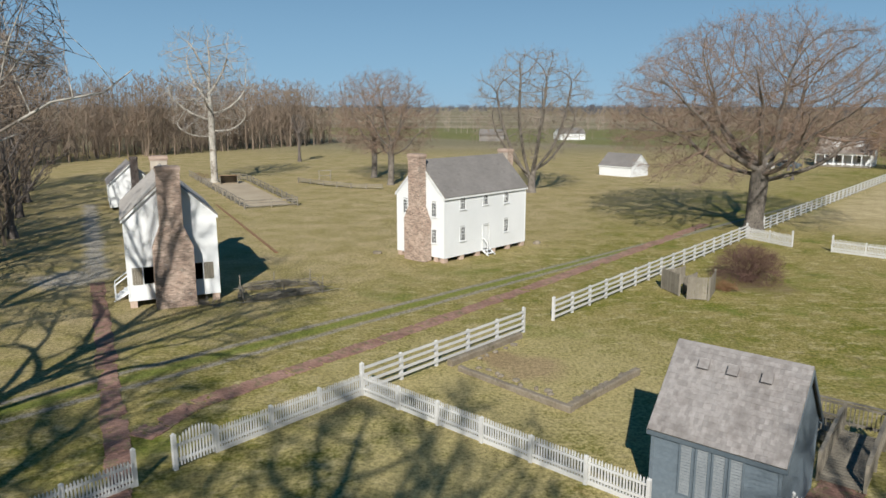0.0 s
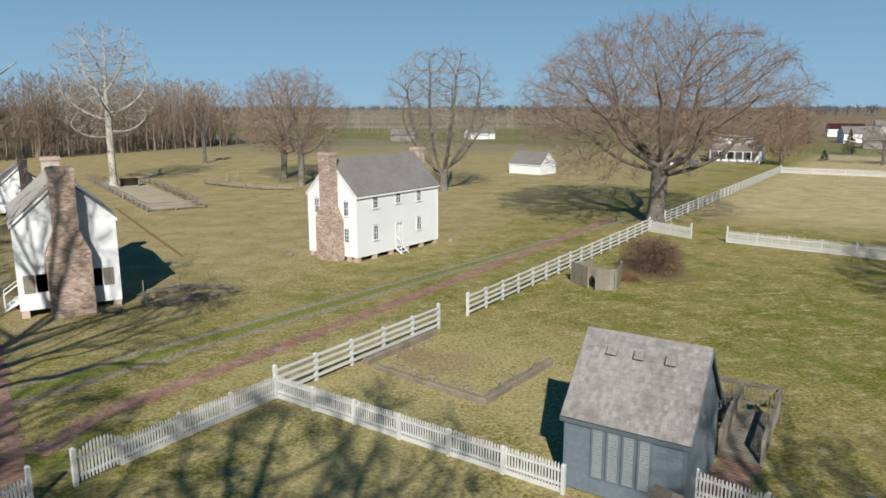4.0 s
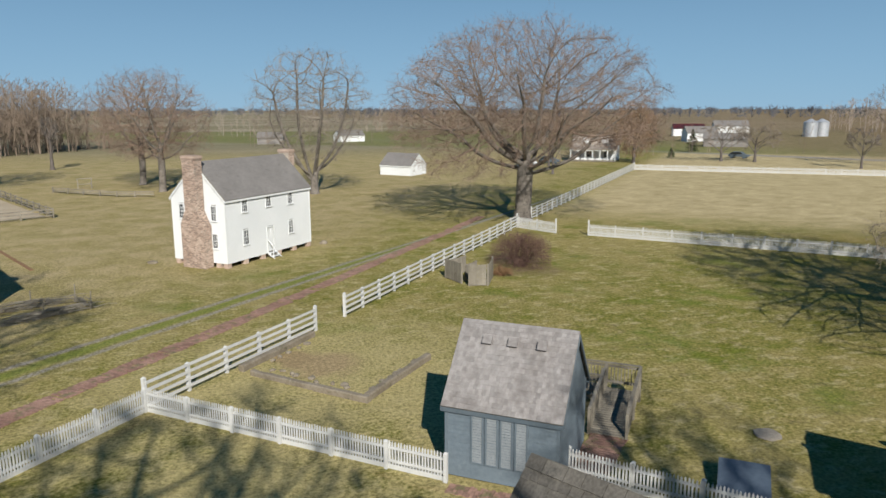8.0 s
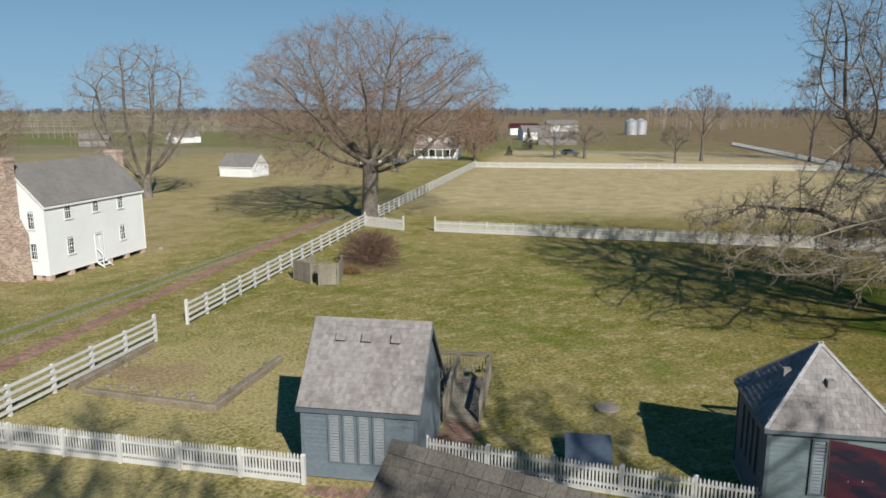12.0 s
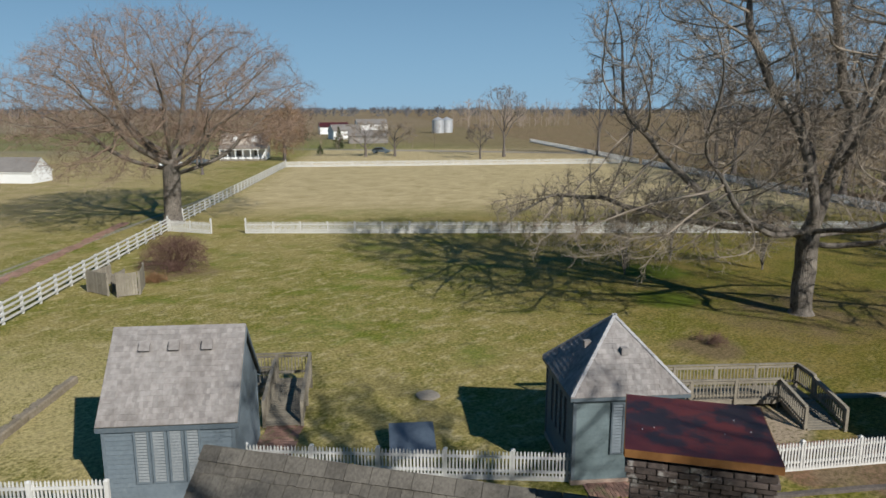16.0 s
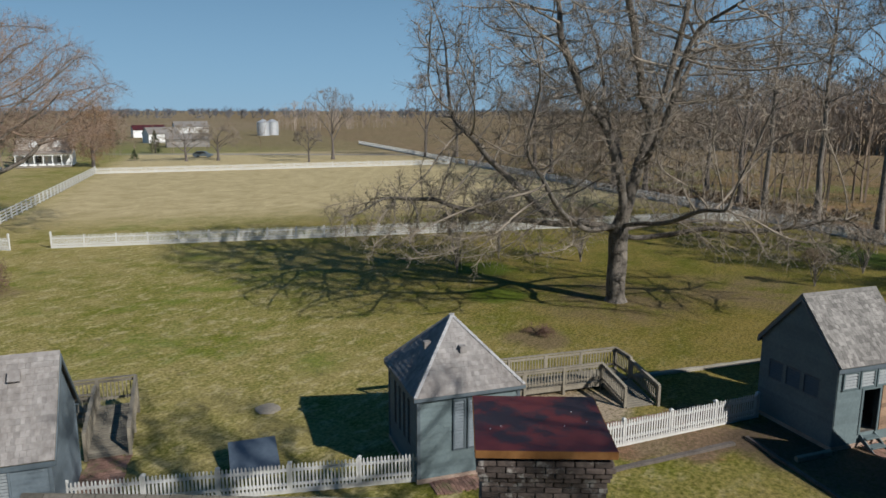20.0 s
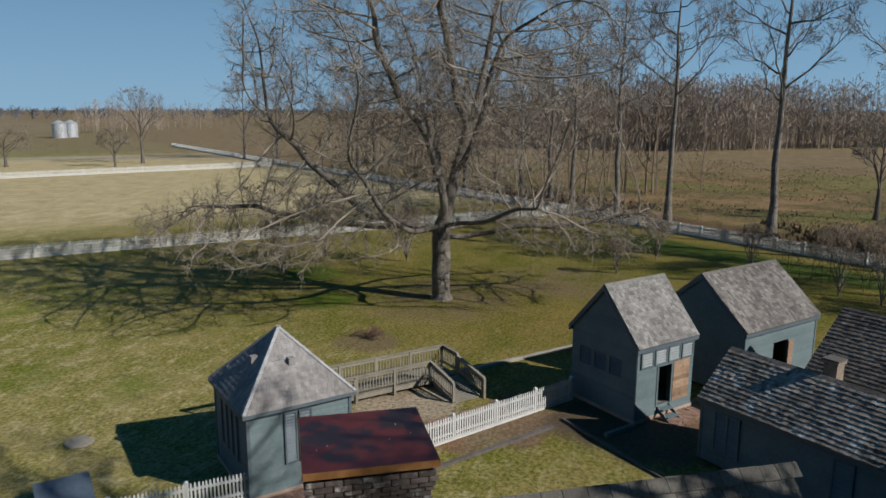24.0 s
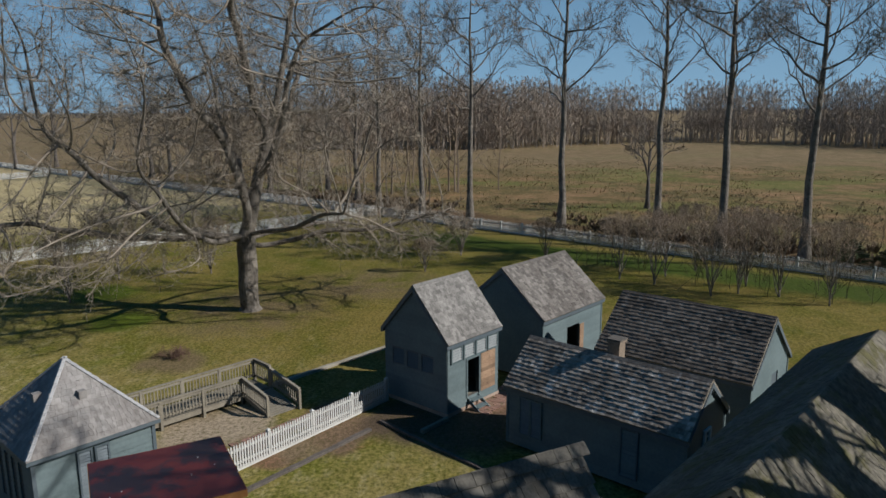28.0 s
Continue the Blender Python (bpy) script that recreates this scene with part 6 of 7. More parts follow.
# the tall row along the eastern fence
ROW = ((82.6, 10.2, 23.0, 0.34), (79.0, 5.0, 25.0, 0.36), (75.2, -0.4, 26.0, 0.38), (68.4, -9.2, 28.0, 0.42), (63.8, -17.2, 28.0, 0.38), (58.8, -21.2, 28.0, 0.42), (54.6, -26.2, 26.0, 0.4), (50.9, -32.6, 26.0, 0.4))
for i, (x, y, h, r) in enumerate(ROW):
    tree("cypress", x, y, 50 + i, h, r * 0.9, h * 0.40, h * 0.95, (h * 0.73, 5.6, h * 0.33), 17, PLAN_ROW, BARK, TWIG_GREY, "tall straight bare tree in a row along the fence", group="tall trees along the fence", low=-0.75, limb_r=0.34, arch=-0.05, thin=0.013, wob=0.003)
# trees by the far corner of the field and round the farm
MISC = ((-38.0, 62.0, 17.0, 0.35, 5.5, TWIG_WOOD), (-44.5, 74.0, 19.0, 0.35, 6.5, TWIG_WOOD), (-50.5, 86.0, 20.0, 0.35, 6.5, TWIG_WOOD), (-57.0, 98.0, 19.0, 0.35, 6.0, TWIG_WOOD), (-33.5, 52.0, 15.0, 0.3, 4.6, TWIG_WOOD),
        (123.8, 105.0, 15.5, 0.35, 6.0, TWIG_GREY), (114.5, 103.8, 7.5, 0.25, 3.2, TWIG_GREY), (102.0, 127.5, 7.6, 0.35, 6.0, TWIG_PALE), (107.2, 123.4, 7.4, 0.35, 5.6, TWIG_PALE),
        (62.0, 128.0, 9.0, 0.25, 4.5, TWIG_RED), (55.0, 112.0, 8.5, 0.25, 5.0, TWIG_RED), (-30.0, 150.0, 10.0, 0.4, 1.8, TWIG_GREY), (83.0, -21.0, 11.0, 0.3, 4.0, TWIG_GREY),
        (142.0, 92.0, 19.0, 0.4, 5.0, TWIG_RED), (146.0, 86.0, 21.0, 0.4, 5.0, TWIG_RED), (118.0, 50.0, 19.0, 0.4, 5.0, TWIG_GREY), (104.0, 34.0, 20.0, 0.4, 5.0, TWIG_GREY), (96.0, 27.0, 22.0, 0.4, 5.5, TWIG_GREY),
        (112.0, 36.0, 21.0, 0.4, 5.5, TWIG_GREY), (124.0, 56.0, 20.0, 0.4, 5.0, TWIG_RED), (90.0, 14.0, 21.0, 0.35, 5.0, TWIG_GREY), (101.0, 20.0, 20.0, 0.35, 5.0, TWIG_GREY), (150.0, 70.0, 18.0, 0.35, 5.0, TWIG_GREY))
for i, (x, y, h, r, cr, tw) in enumerate(MISC):
    tree("bare_tree", x, y, 80 + i, h, r, h * (0.07 if x < -32 else 0.22), h * 0.7, (h * 0.6, cr, h * 0.42), 10, PLAN_SMALL if h < 12 else ((6, 0.45, 0.65, 0.2, 5, 4), (5, 0.5, 0.7, 0.1, 4, 3), (5, 0.55, 0.7, 0.05, 3, 3)), BARK_DARK, tw, "bare winter tree near the field fence" if x > 50 else "bare brown tree at the edge of the meadow", low=-0.7 if x < -32 else -0.3, limb_r=0.36, thin=0.02, wob=0.006)
for i, (x, y, h) in enumerate(((49.6, 2.8, 2.4), (55.4, 0.3, 3.0), (54.0, -6.3, 3.2), (40.8, 23.9, 4.2), (46.8, 23.8, 4.6), (48.8, 18.1, 4.0), (47.5, -10.6, 4.4), (48.3, -13.9, 4.8), (43.0, -15.3, 4.6), (43.7, -17.2, 5.0), (42.9, -19.4, 5.0), (46.0, -12.6, 4.6), (45.6, -18.4, 5.2), (50.0, -16.5, 4.8), (41.0, -21.5, 5.0))):
    tree("crape_myrtle", x, y, 120 + i, h, 0.07, 0.15, h * 0.35, (h * 0.62, h * 0.42, h * 0.4), 12, ((6, 0.5, 0.6, 0.25, 4, 3), (5, 0.5, 0.65, 0.12, 3, 3), (4, 0.55, 0.7, 0.1, 3, 3)), BARK, TWIG_WOOD, "small bare many-stemmed ornamental tree", group="small lawn trees", low=0.2, limb_r=0.6, thin=0.007, wob=0.006, stems=True)


# ---------------------------------------------------------------- woods and shrubs in the mass
def template(seed, h, cr, limbs, thin, r0=0.2, fork=0.25, twigs=6, top=0.95, lift=0.75):
    """A slender woodland tree: a wavering trunk, upswept limbs and sprays of twigs."""
    rng = np.random.default_rng(seed)
    w = Wood()
    w.least = thin
    trunk = curve(rng, (0, 0, -0.3), (rng.normal() * 0.4, rng.normal() * 0.4, h * top), (0, 0, 0), 0.012, 6)
    w.limb(trunk, np.linspace(r0, r0 * 0.25, 6), 4)
    u = (np.arange(limbs) + rng.random(limbs)) / limbs
    z = fork + (top - fork) * u
    x = np.minimum(z / top * 5, 4.99)
    j = x.astype(int)
    base = trunk[j] + (trunk[j + 1] - trunk[j]) * (x - j)[:, None]
    az = np.arange(limbs) * 2.4 + rng.random(limbs)
    out = cr * rng.uniform(0.5, 1.0, limbs) * (1.1 - 0.75 * u)
    end = base + np.stack([np.cos(az) * out, np.sin(az) * out, out * lift * rng.uniform(0.7, 1.5, limbs)], 1)
    w.batch.append((base, end, np.maximum(r0 * 0.30 * (1 - 0.5 * u), thin), out))
    for n, frac in ((twigs, 0.55), (twigs, 0.35)):
        base = np.repeat(base, n, axis=0)
        end = np.repeat(end, n, axis=0)
        k = len(base)
        p0 = base + (end - base) * rng.uniform(0.15, 1.0, k)[:, None]
        ln = np.linalg.norm(end - base, axis=1) * frac * rng.uniform(0.6, 1.3, k)
        d = (end - base) / (np.linalg.norm(end - base, axis=1)[:, None] + 1e-9) + rng.normal(size=(k, 3)) * 0.6
        d[:, 2] += 0.25
        d /= np.linalg.norm(d, axis=1)[:, None] + 1e-9
        base, end = p0, p0 + d * ln[:, None]
        w.batch.append((base, end, np.full(k, thin), ln))
        n = 2
    w.flush(rng)
    return np.concatenate(w.v), np.concatenate(w.f)


def mass(name, spots, forms, material, label, category, seed=1, scale=(0.8, 1.2)):
    """Many plants in one mesh."""
    rng = np.random.default_rng(seed)
    vs, fs, n = [], [], 0
    for x, y in spots:
        v, f = forms[rng.integers(len(forms))]
        a, s = rng.uniform(0, 6.28), rng.uniform(*scale)
        c, sn = math.cos(a) * s, math.sin(a) * s
        p = np.stack([v[:, 0] * c - v[:, 1] * sn + x, v[:, 0] * sn + v[:, 1] * c + y, v[:, 2] * s], 1)
        vs.append(p), fs.append(f + n)
        n += len(p)
    me = quick_mesh(name, np.concatenate(vs), np.concatenate(fs), material)
    return tagged(new(name, me), label, category, kind="stuff")


FORMS = [template(200 + i, 17.0, 4.4, 13, 0.036, 0.15, 0.15, 4) for i in range(6)]
FORMS_FAR = [template(210 + i, 18.0, 4.6, 9, 0.075, 0.16, 0.12, 3) for i in range(5)]
TALL_BRUSH = [template(230 + i, 7.0, 3.0, 10, 0.028, 0.07, 0.02, 3, 0.7, 1.4) for i in range(3)]
TALL_BRUSH_FAR = [template(235 + i, 8.0, 3.4, 9, 0.05, 0.08, 0.02, 3, 0.7, 1.4) for i in range(3)]
BRUSH = [template(220 + i, 4.5, 2.6, 12, 0.010, 0.03, 0.02, 4, 0.75, 0.8) for i in range(3)]
rw = random.Random(12)


def along(line, count, depth, bias=1.6):
    """Spots behind a polyline, denser at its edge."""
    out = []
    seg = list(zip(line, line[1:]))
    spans = [math.dist(a, b) for a, b in seg]
    for _ in range(count):
        (x0, y0), (x1, y1) = rw.choices(seg, spans)[0]
        t = rw.random()
        dx, dy = x1 - x0, y1 - y0
        k = math.hypot(dx, dy)
        d = depth * rw.random() ** bias
        out.append((x0 + dx * t + (-dy / k) * d, y0 + dy * t + (dx / k) * d))
    return out


LEFT_EDGE = [(-29.0, 226.0), (-46.0, 196.0), (-58.0, 178.0), (-68.0, 164.0), (-76.0, 150.0), (-80.0, 132.0), (-78.0, 112.0), (-72.0, 95.0), (-70.0, 78.0)]
LEFT_EDGE = LEFT_EDGE[::-1]
mass("woods", along(LEFT_EDGE, 640, 42.0, 1.2), FORMS, TWIG_WOOD, "brown leafless woods along the meadow", "woods", 1, (0.85, 1.15))
mass("brushwood", along(LEFT_EDGE, 260, 22.0, 1.1), TALL_BRUSH, TWIG_WOOD, "brushy undergrowth along the woods", "undergrowth", 2)
RIGHT_EDGE = [(150.0, -150.0), (200.0, -118.0), (236.0, -96.0), (250.0, -70.0), (224.0, -34.0), (203.0, -6.0), (205.0, 30.0), (212.0, 55.0)][::-1]
mass("woods", along(RIGHT_EDGE, 1150, 50.0, 1.0), FORMS_FAR, TWIG_DARK, "dark leafless woods behind the meadow", "woods", 3, (0.9, 1.25))
LAWN_EDGE = [(-31.0, 47.0), (-39.0, 64.0), (-50.0, 84.0), (-64.0, 104.0)]
mass("woods", along(LAWN_EDGE, 44, 12.0, 1.0), FORMS, TWIG_WOOD, "tangled leafless trees at the edge of the lawn", "woods", 16, (0.75, 1.15))
mass("brushwood", along(LAWN_EDGE, 60, 9.0, 1.0), TALL_BRUSH, TWIG_WOOD, "brushy thicket at the edge of the lawn", "undergrowth", 17)
mass("brushwood", along(RIGHT_EDGE, 260, 16.0, 1.0), TALL_BRUSH_FAR, TWIG_DARK, "undergrowth at the foot of the woods", "undergrowth", 4)
mass("brushwood", along([(120.0, 50.0), (92.0, 14.0), (70.0, -16.0), (52.0, -40.0)][::-1], 46, 14.0, 1.0), BRUSH, BRUSH_SHADED, "tangled brush along the ditch", "undergrowth", 5, (0.3, 0.65))
mass("woods", along([(84.0, 8.0), (100.0, 28.0), (118.0, 50.0), (134.0, 66.0)][::-1], 60, 22.0), FORMS, TWIG_WOOD, "brown leafless trees beyond the white fence", "woods", 8, (0.7, 1.1))
mass("tree_belt", along([(60.0, 134.0), (92.0, 160.0), (124.0, 154.0)][::-1], 16, 14.0) + along([(206.0, 60.0), (222.0, 95.0), (240.0, 140.0)][::-1], 40, 20.0) + along([(-10.0, 226.0), (20.0, 232.0), (60.0, 236.0)][::-1], 14, 20.0) + along([(112.0, 160.0), (150.0, 190.0), (190.0, 235.0)][::-1], 20, 30.0), FORMS_FAR, TWIG_WOOD, "leafless trees round the distant farms", "trees", 6, (0.3, 0.55))
def far_belt(rings, forms, scale, seed, material=HAZED_WOOD):
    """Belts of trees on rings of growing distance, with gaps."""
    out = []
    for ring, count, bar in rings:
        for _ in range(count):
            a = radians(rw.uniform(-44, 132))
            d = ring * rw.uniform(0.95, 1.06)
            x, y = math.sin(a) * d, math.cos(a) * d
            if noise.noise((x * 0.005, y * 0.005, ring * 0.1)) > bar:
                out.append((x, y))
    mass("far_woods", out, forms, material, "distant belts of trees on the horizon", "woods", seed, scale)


far_belt(((360, 50, 0.3), (480, 110, 0.2), (680, 240, 0.0)), [template(240 + i, 13.0, 5.0, 10, 0.13, 0.25, 0.03, 3) for i in range(3)], (0.35, 0.7), 7, TWIG_WOOD)
# farthest belts, in the wood colour that carries the haze
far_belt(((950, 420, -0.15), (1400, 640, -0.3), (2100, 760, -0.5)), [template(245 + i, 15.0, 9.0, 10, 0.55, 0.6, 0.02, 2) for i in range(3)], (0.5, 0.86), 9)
mass("tree_belt", along([(262.0, 262.0), (310.0, 300.0), (380.0, 290.0)][::-1], 70, 40.0, 1.0), FORMS_FAR, TWIG_DARK, "grey leafless trees behind the silos", "trees", 13, (0.6, 0.95))
mass("tree_belt", along([(-40.0, 330.0), (20.0, 330.0), (90.0, 360.0), (170.0, 400.0)][::-1], 90, 30.0, 1.0), FORMS_FAR, TWIG_DARK, "grey leafless trees across the fields", "trees", 14, (0.4, 0.75))
mass("brushwood", along([(71.0, -12.0), (62.0, -22.0), (52.0, -36.0)], 34, 5.0, 1.0), BRUSH, BRUSH_SHADED, "tall bare brush outside the eastern fence", "undergrowth", 15, (0.5, 0.95))
mass("brushwood", [(51.5 - 0.42 * k + rf.uniform(-2.0, 2.0), -9.0 - 0.62 * k + rf.uniform(-1.6, 1.6)) for k in range(26)], BRUSH, surf("dark olive shrub stems", (0.055, 0.052, 0.03), (0.105, 0.094, 0.055), 0.1, 0.8, (0.085, 0.085, 0.03), 0.95, 0.1), "thicket of bare shrubs inside the eastern fence", "shrubs", 18, (0.55, 0.95))
grown_tree("weeping_willow", 82.0, 129.5, 61, 0.32, [(0, 0, -0.3), (0, 0, 3.0), (0.2, 0, 6.0)], fan(rf, 6, 2.6, 5.5, 2.6, 5.0), [(1300, (0, 0, 7.0), (4.6, 4.6, 5.6), 1.6)], BARK_DARK,
           surf("orange-brown willow twigs", (0.20, 0.125, 0.075), (0.29, 0.18, 0.105), 0.15, 1.5, None, 0.9, 0.1), "orange-brown willow beside the farmhouse", step=0.6, kill=0.7, twig_len=1.3, twigs_per=4, thin=0.02, droop=0.5)


def conifer(x, y, h, r, seed, label):
    """A small evergreen: a trunk and tiers of short needled sprays."""
    rng = np.random.default_rng(seed)
    w, f = Wood(), Wood()
    w.limb(np.array(((0, 0, -0.2), (0, 0, h * 0.5), (0, 0, h * 0.97))), np.array((r * 0.09, r * 0.06, 0.02)), 6)
    k = int(420 * h / 5)
    u = rng.random(k) ** 0.8
    az = rng.uniform(0, 6.283, k)
    reach = r * (1.08 - u) * rng.uniform(0.55, 1.0, k)
    p0 = np.stack([np.cos(az) * reach * 0.35, np.sin(az) * reach * 0.35, 0.2 + u * h * 0.95], 1)
    p1 = np.stack([np.cos(az) * reach, np.sin(az) * reach, 0.15 + u * h * 0.95 + reach * 0.15], 1)
    f.least = 0.05
    f.batch.append((p0, p1, np.full(k, 0.09), reach))
    f.flush(rng)
    t = thing("evergreen_tree", x, y, 0, label, "tree", "evergreens")
    for nm, q, m in (("trunk", w, BARK_DARK), ("crown", f, EVERGREEN)):
        ob = new(nm, q.mesh(nm, m))
        ob.parent = t


conifer(79.2, 150.0, 7.5, 2.6, 3, "dark evergreen behind the farmhouse")
conifer(116.5, 157.0, 6.0, 2.2, 4, "dark evergreen by the lane")
conifer(97.0, 138.0, 2.4, 1.3, 5, "low evergreen bush by the lane")
conifer(131.0, 196.0, 9.0, 3.2, 6, "tall evergreen among the farm trees")
conifer(52.3, -28.6, 1.8, 1.7, 7, "dark evergreen bush by the fence")
conifer(51.4, -31.0, 1.6, 1.6, 8, "dark evergreen bush by the fence")


# ---------------------------------------------------------------- paths and beds
def brick_path(name, line, width, label, course=0.11, long=0.22, seed=1):
    """A path of bricks laid across a polyline, in one mesh, a few missing or sunk."""
    rng = random.Random(seed)
    blocks = []
    for (x0, y0), (x1, y1) in zip(line, line[1:]):
        d = np.array((x1 - x0, y1 - y0, 0.0))
        L = np.linalg.norm(d)
        d /= L
        s = np.array((-d[1], d[0], 0.0))
        o = np.array((x0, y0, 0.0))
        for r in range(int(L / course)):
            off = (r % 2) * long / 2
            edge = width / 2 + 0.16 * noise.noise((x0 + r * 0.06, y0, 1.0)) + 0.07 * rng.random() - 0.03
            k = -edge - off
            while k < edge:
                a, b = max(k, -edge), min(k + long - 0.012, edge)
                k += long
                mid = o + d * (r * course) + s * (a + b) / 2
                if b - a < 0.05 or rng.random() < 0.03 or noise.noise((mid[0] * 0.9, mid[1] * 0.9, 7.0)) > 0.62 - 0.3 * (abs(a + b) / width):
                    continue
                z = -0.002 + rng.uniform(-0.008, 0.008)
                u0, u1 = r * course, r * course + course - 0.012
                q = [(u0, a, -0.06), (u1, a, -0.06), (u1, b, -0.06), (u0, b, -0.06), (u0, a, z), (u1, a, z), (u1, b, z), (u0, b, z)]
                blocks.append([o + d * p[0] + s * p[1] + np.array((0, 0, p[2] + 0.012)) for p in q])
    tagged(new(name, boxes_mesh(name, blocks, PAVER)), label, "path", kind="structure")


brick_path("path", [(-10.75, 23.4), (-9.7, 26.25), (-6.7, 29.75), (-3.05, 34.0), (6.9, 46.0), (18.7, 60.4), (26.0, 69.5)], 0.95, "old red brick path beside the drive", seed=2)
brick_path("path", [(-9.3, 17.2), (-9.75, 19.3), (-11.0, 22.3), (-13.82, 27.77), (-16.83, 33.8), (-20.3, 40.65), (-22.9, 45.8)], 0.85, "mossy red brick walk towards the kitchen house", seed=3)
brick_path("path", [(9.4, 17.1), (12.4, 20.1)], 1.25, "brick path at the foot of the ramp", seed=5)
brick_path("path", [(5.9, 18.45), (9.2, 15.9)], 0.7, "brick paving along the shed", seed=6)
brick_path("path", [(16.1, 10.2), (18.6, 8.2)], 0.7, "brick paving along the pyramid-roofed house", seed=7)
brick_path("path", [(22.2, 7.6), (26.6, 3.9)], 0.9, "brick walk behind the picket fence", seed=8)
brick_path("path", [(25.6, -0.6), (28.2, -2.6)], 1.2, "brick paving at the smokehouse door", seed=9)


def timber(name, p, q, w, h, mat, label, category, z=0.0, seed=1):
    """A weathered squared timber lying on the ground, its edges worn."""
    L, turn = run_of(p, q)
    bm = bmesh.new()
    rng = random.Random(seed)
    n = max(2, int(L / 0.5))
    rings = []
    for i in range(n + 1):
        dy, dz = rng.uniform(-0.012, 0.012), rng.uniform(-0.015, 0.015)
        rings.append([bm.verts.new((L * i / n, y + dy, zz + (dz if zz > 0 else 0))) for y, zz in ((-w / 2, -0.05), (w / 2, -0.05), (w / 2, h * 0.8), (w * 0.36, h), (-w * 0.36, h), (-w / 2, h * 0.8))])
    for a, b in zip(rings, rings[1:]):
        for i in range(6):
            bm.faces.new((a[i], a[(i + 1) % 6], b[(i + 1) % 6], b[i]))
    bm.faces.new(rings[0][::-1]), bm.faces.new(rings[-1])
    ob = part(name, bm, mat)
    ob.matrix_basis = pose(p[0], p[1], z, 0, 0, turn)
    return tagged(ob, label, category)


timber("bed_timber", (0.3, 30.4), (3.9, 34.4), 0.3, 0.27, LOG, "grey squared timber edging the garden bed", "timber", seed=1)
timber("bed_timber", (0.75, 29.9), (3.2, 27.3), 0.26, 0.2, LOG, "rotting timber edging the garden bed", "timber", seed=2)
timber("bed_timber", (3.1, 27.35), (4.95, 25.45), 0.28, 0.24, LOG, "grey squared timber edging the garden bed", "timber", seed=3)
timber("bed_timber", (4.9, 25.7), (8.5, 29.45), 0.3, 0.27, LOG, "grey squared timber edging the garden bed", "timber", seed=4)
timber("edging_timber", (24.5, 2.9), (19.9, -2.0), 0.14, 0.06, BARK_DARK, "dark edging timber beside the lawn", "timber", seed=5)
timber("loose_beam", (23.6, 1.3), (24.7, 0.4), 0.16, 0.14, OLD_WOOD, "pale grey beam lying by the smokehouse", "beam", seed=7)
timber("path_edging", (27.8, 8.0), (37.5, -0.3), 0.22, 0.1, CONCRETE, "pale edging along the grass walk", "edging", seed=8)
timber("edging_timber", (19.2, 6.6), (23.8, 3.2), 0.2, 0.06, BARK_DARK, "rotten edging before the picket fence", "timber", seed=9)


def rubble(spots, size, mat, name, label, seed, flat=1.0):
    rng = random.Random(seed)
    for x, y in spots:
        bm = bmesh.new()
        bmesh.ops.create_icosphere(bm, subdivisions=2, radius=1)
        s = Vector((rng.uniform(0.6, 1.2), rng.uniform(0.6, 1.2), rng.uniform(0.35, 0.6) * flat)) * size
        for v in bm.verts:
            k = 1 + 0.35 * noise.noise(v.co * 1.3 + Vector((x, y, 0)))
            v.co = Vector((v.co.x * s.x * k, v.co.y * s.y * k, v.co.z * s.z * k))
        ob = part(name, bm, mat)
        ob.matrix_basis = pose(x, y, size * 0.12 * flat, 0, 0, rng.uniform(0, 180))
        tagged(ob, label, "stone", "loose stones")


STONE_DARK = surf("mossy rubble", (0.152, 0.125, 0.091), (0.251, 0.217, 0.167), 3.0, 14.0, (0.091, 0.099, 0.038), 0.95, 0.6, 0.02)
rr = random.Random(6)
rubble([(5.2 + 0.92 * t + rr.uniform(-0.2, 0.1), 26.2 + 0.96 * t + rr.uniform(-0.1, 0.3)) for t in (0.2, 0.6, 1.0, 1.3, 1.7, 2.0, 2.4, 2.7, 3.0)], 0.2, STONE_DARK, "rubble_stone", "pale rubble stone along the bed timber", 2)
rubble([(1.1 + 0.68 * t + rr.uniform(0, 0.4), 30.2 - 0.7 * t + rr.uniform(0, 0.4)) for t in (0.3, 0.9, 1.4, 2.0, 2.5, 3.1, 3.7, 4.2, 4.7)], 0.17, STONE_DARK, "rubble_stone", "mossy rubble stone in the bed", 3)
rubble([(1.6 + 0.65 * t, 31.2 + 0.7 * t) for t in (0.2, 0.7, 1.4, 2.2, 2.9)], 0.17, STONE_DARK, "rubble_stone", "mossy rubble stone in the bed", 4)
rubble([(17.65, 18.4)], 0.5, STONE, "stone_slab", "flat pale stone slab in the grass", 5, 0.22)
rubble([(-5.2, 55.4)], 0.35, LOG, "tree_stump", "low weathered stump in the lawn", 6)
rubble([(8.0, 59.4)], 0.4, LOG, "firewood_heap", "small heap of logs by the house corner", 7)


def hatch():
    h = thing("cellar_hatch", 13.35, 15.58, UT, "blue-grey painted cellar hatch in the lawn", "hatch")
    bm = bmesh.new()
    prism(bm, [(0, 0, -0.03), (0, 1.35, -0.03), (0, 1.35, 0.5), (0, 0, 0.22)], (0, 0, 0), (1.35, 0, 0))
    part("hatch_box", bm, BLUE_DARK, h, bevel=0.01)
    bm = bmesh.new()
    prism(bm, [(0, -0.06, 0.215), (0, 1.42, 0.52), (0, 1.42, 0.56), (0, -0.06, 0.255)], (-0.06, 0, 0), (1.41, 0, 0))
    part("hatch_lid", bm, BLUE_BOX, h, "smooth blue-grey lid")


hatch()


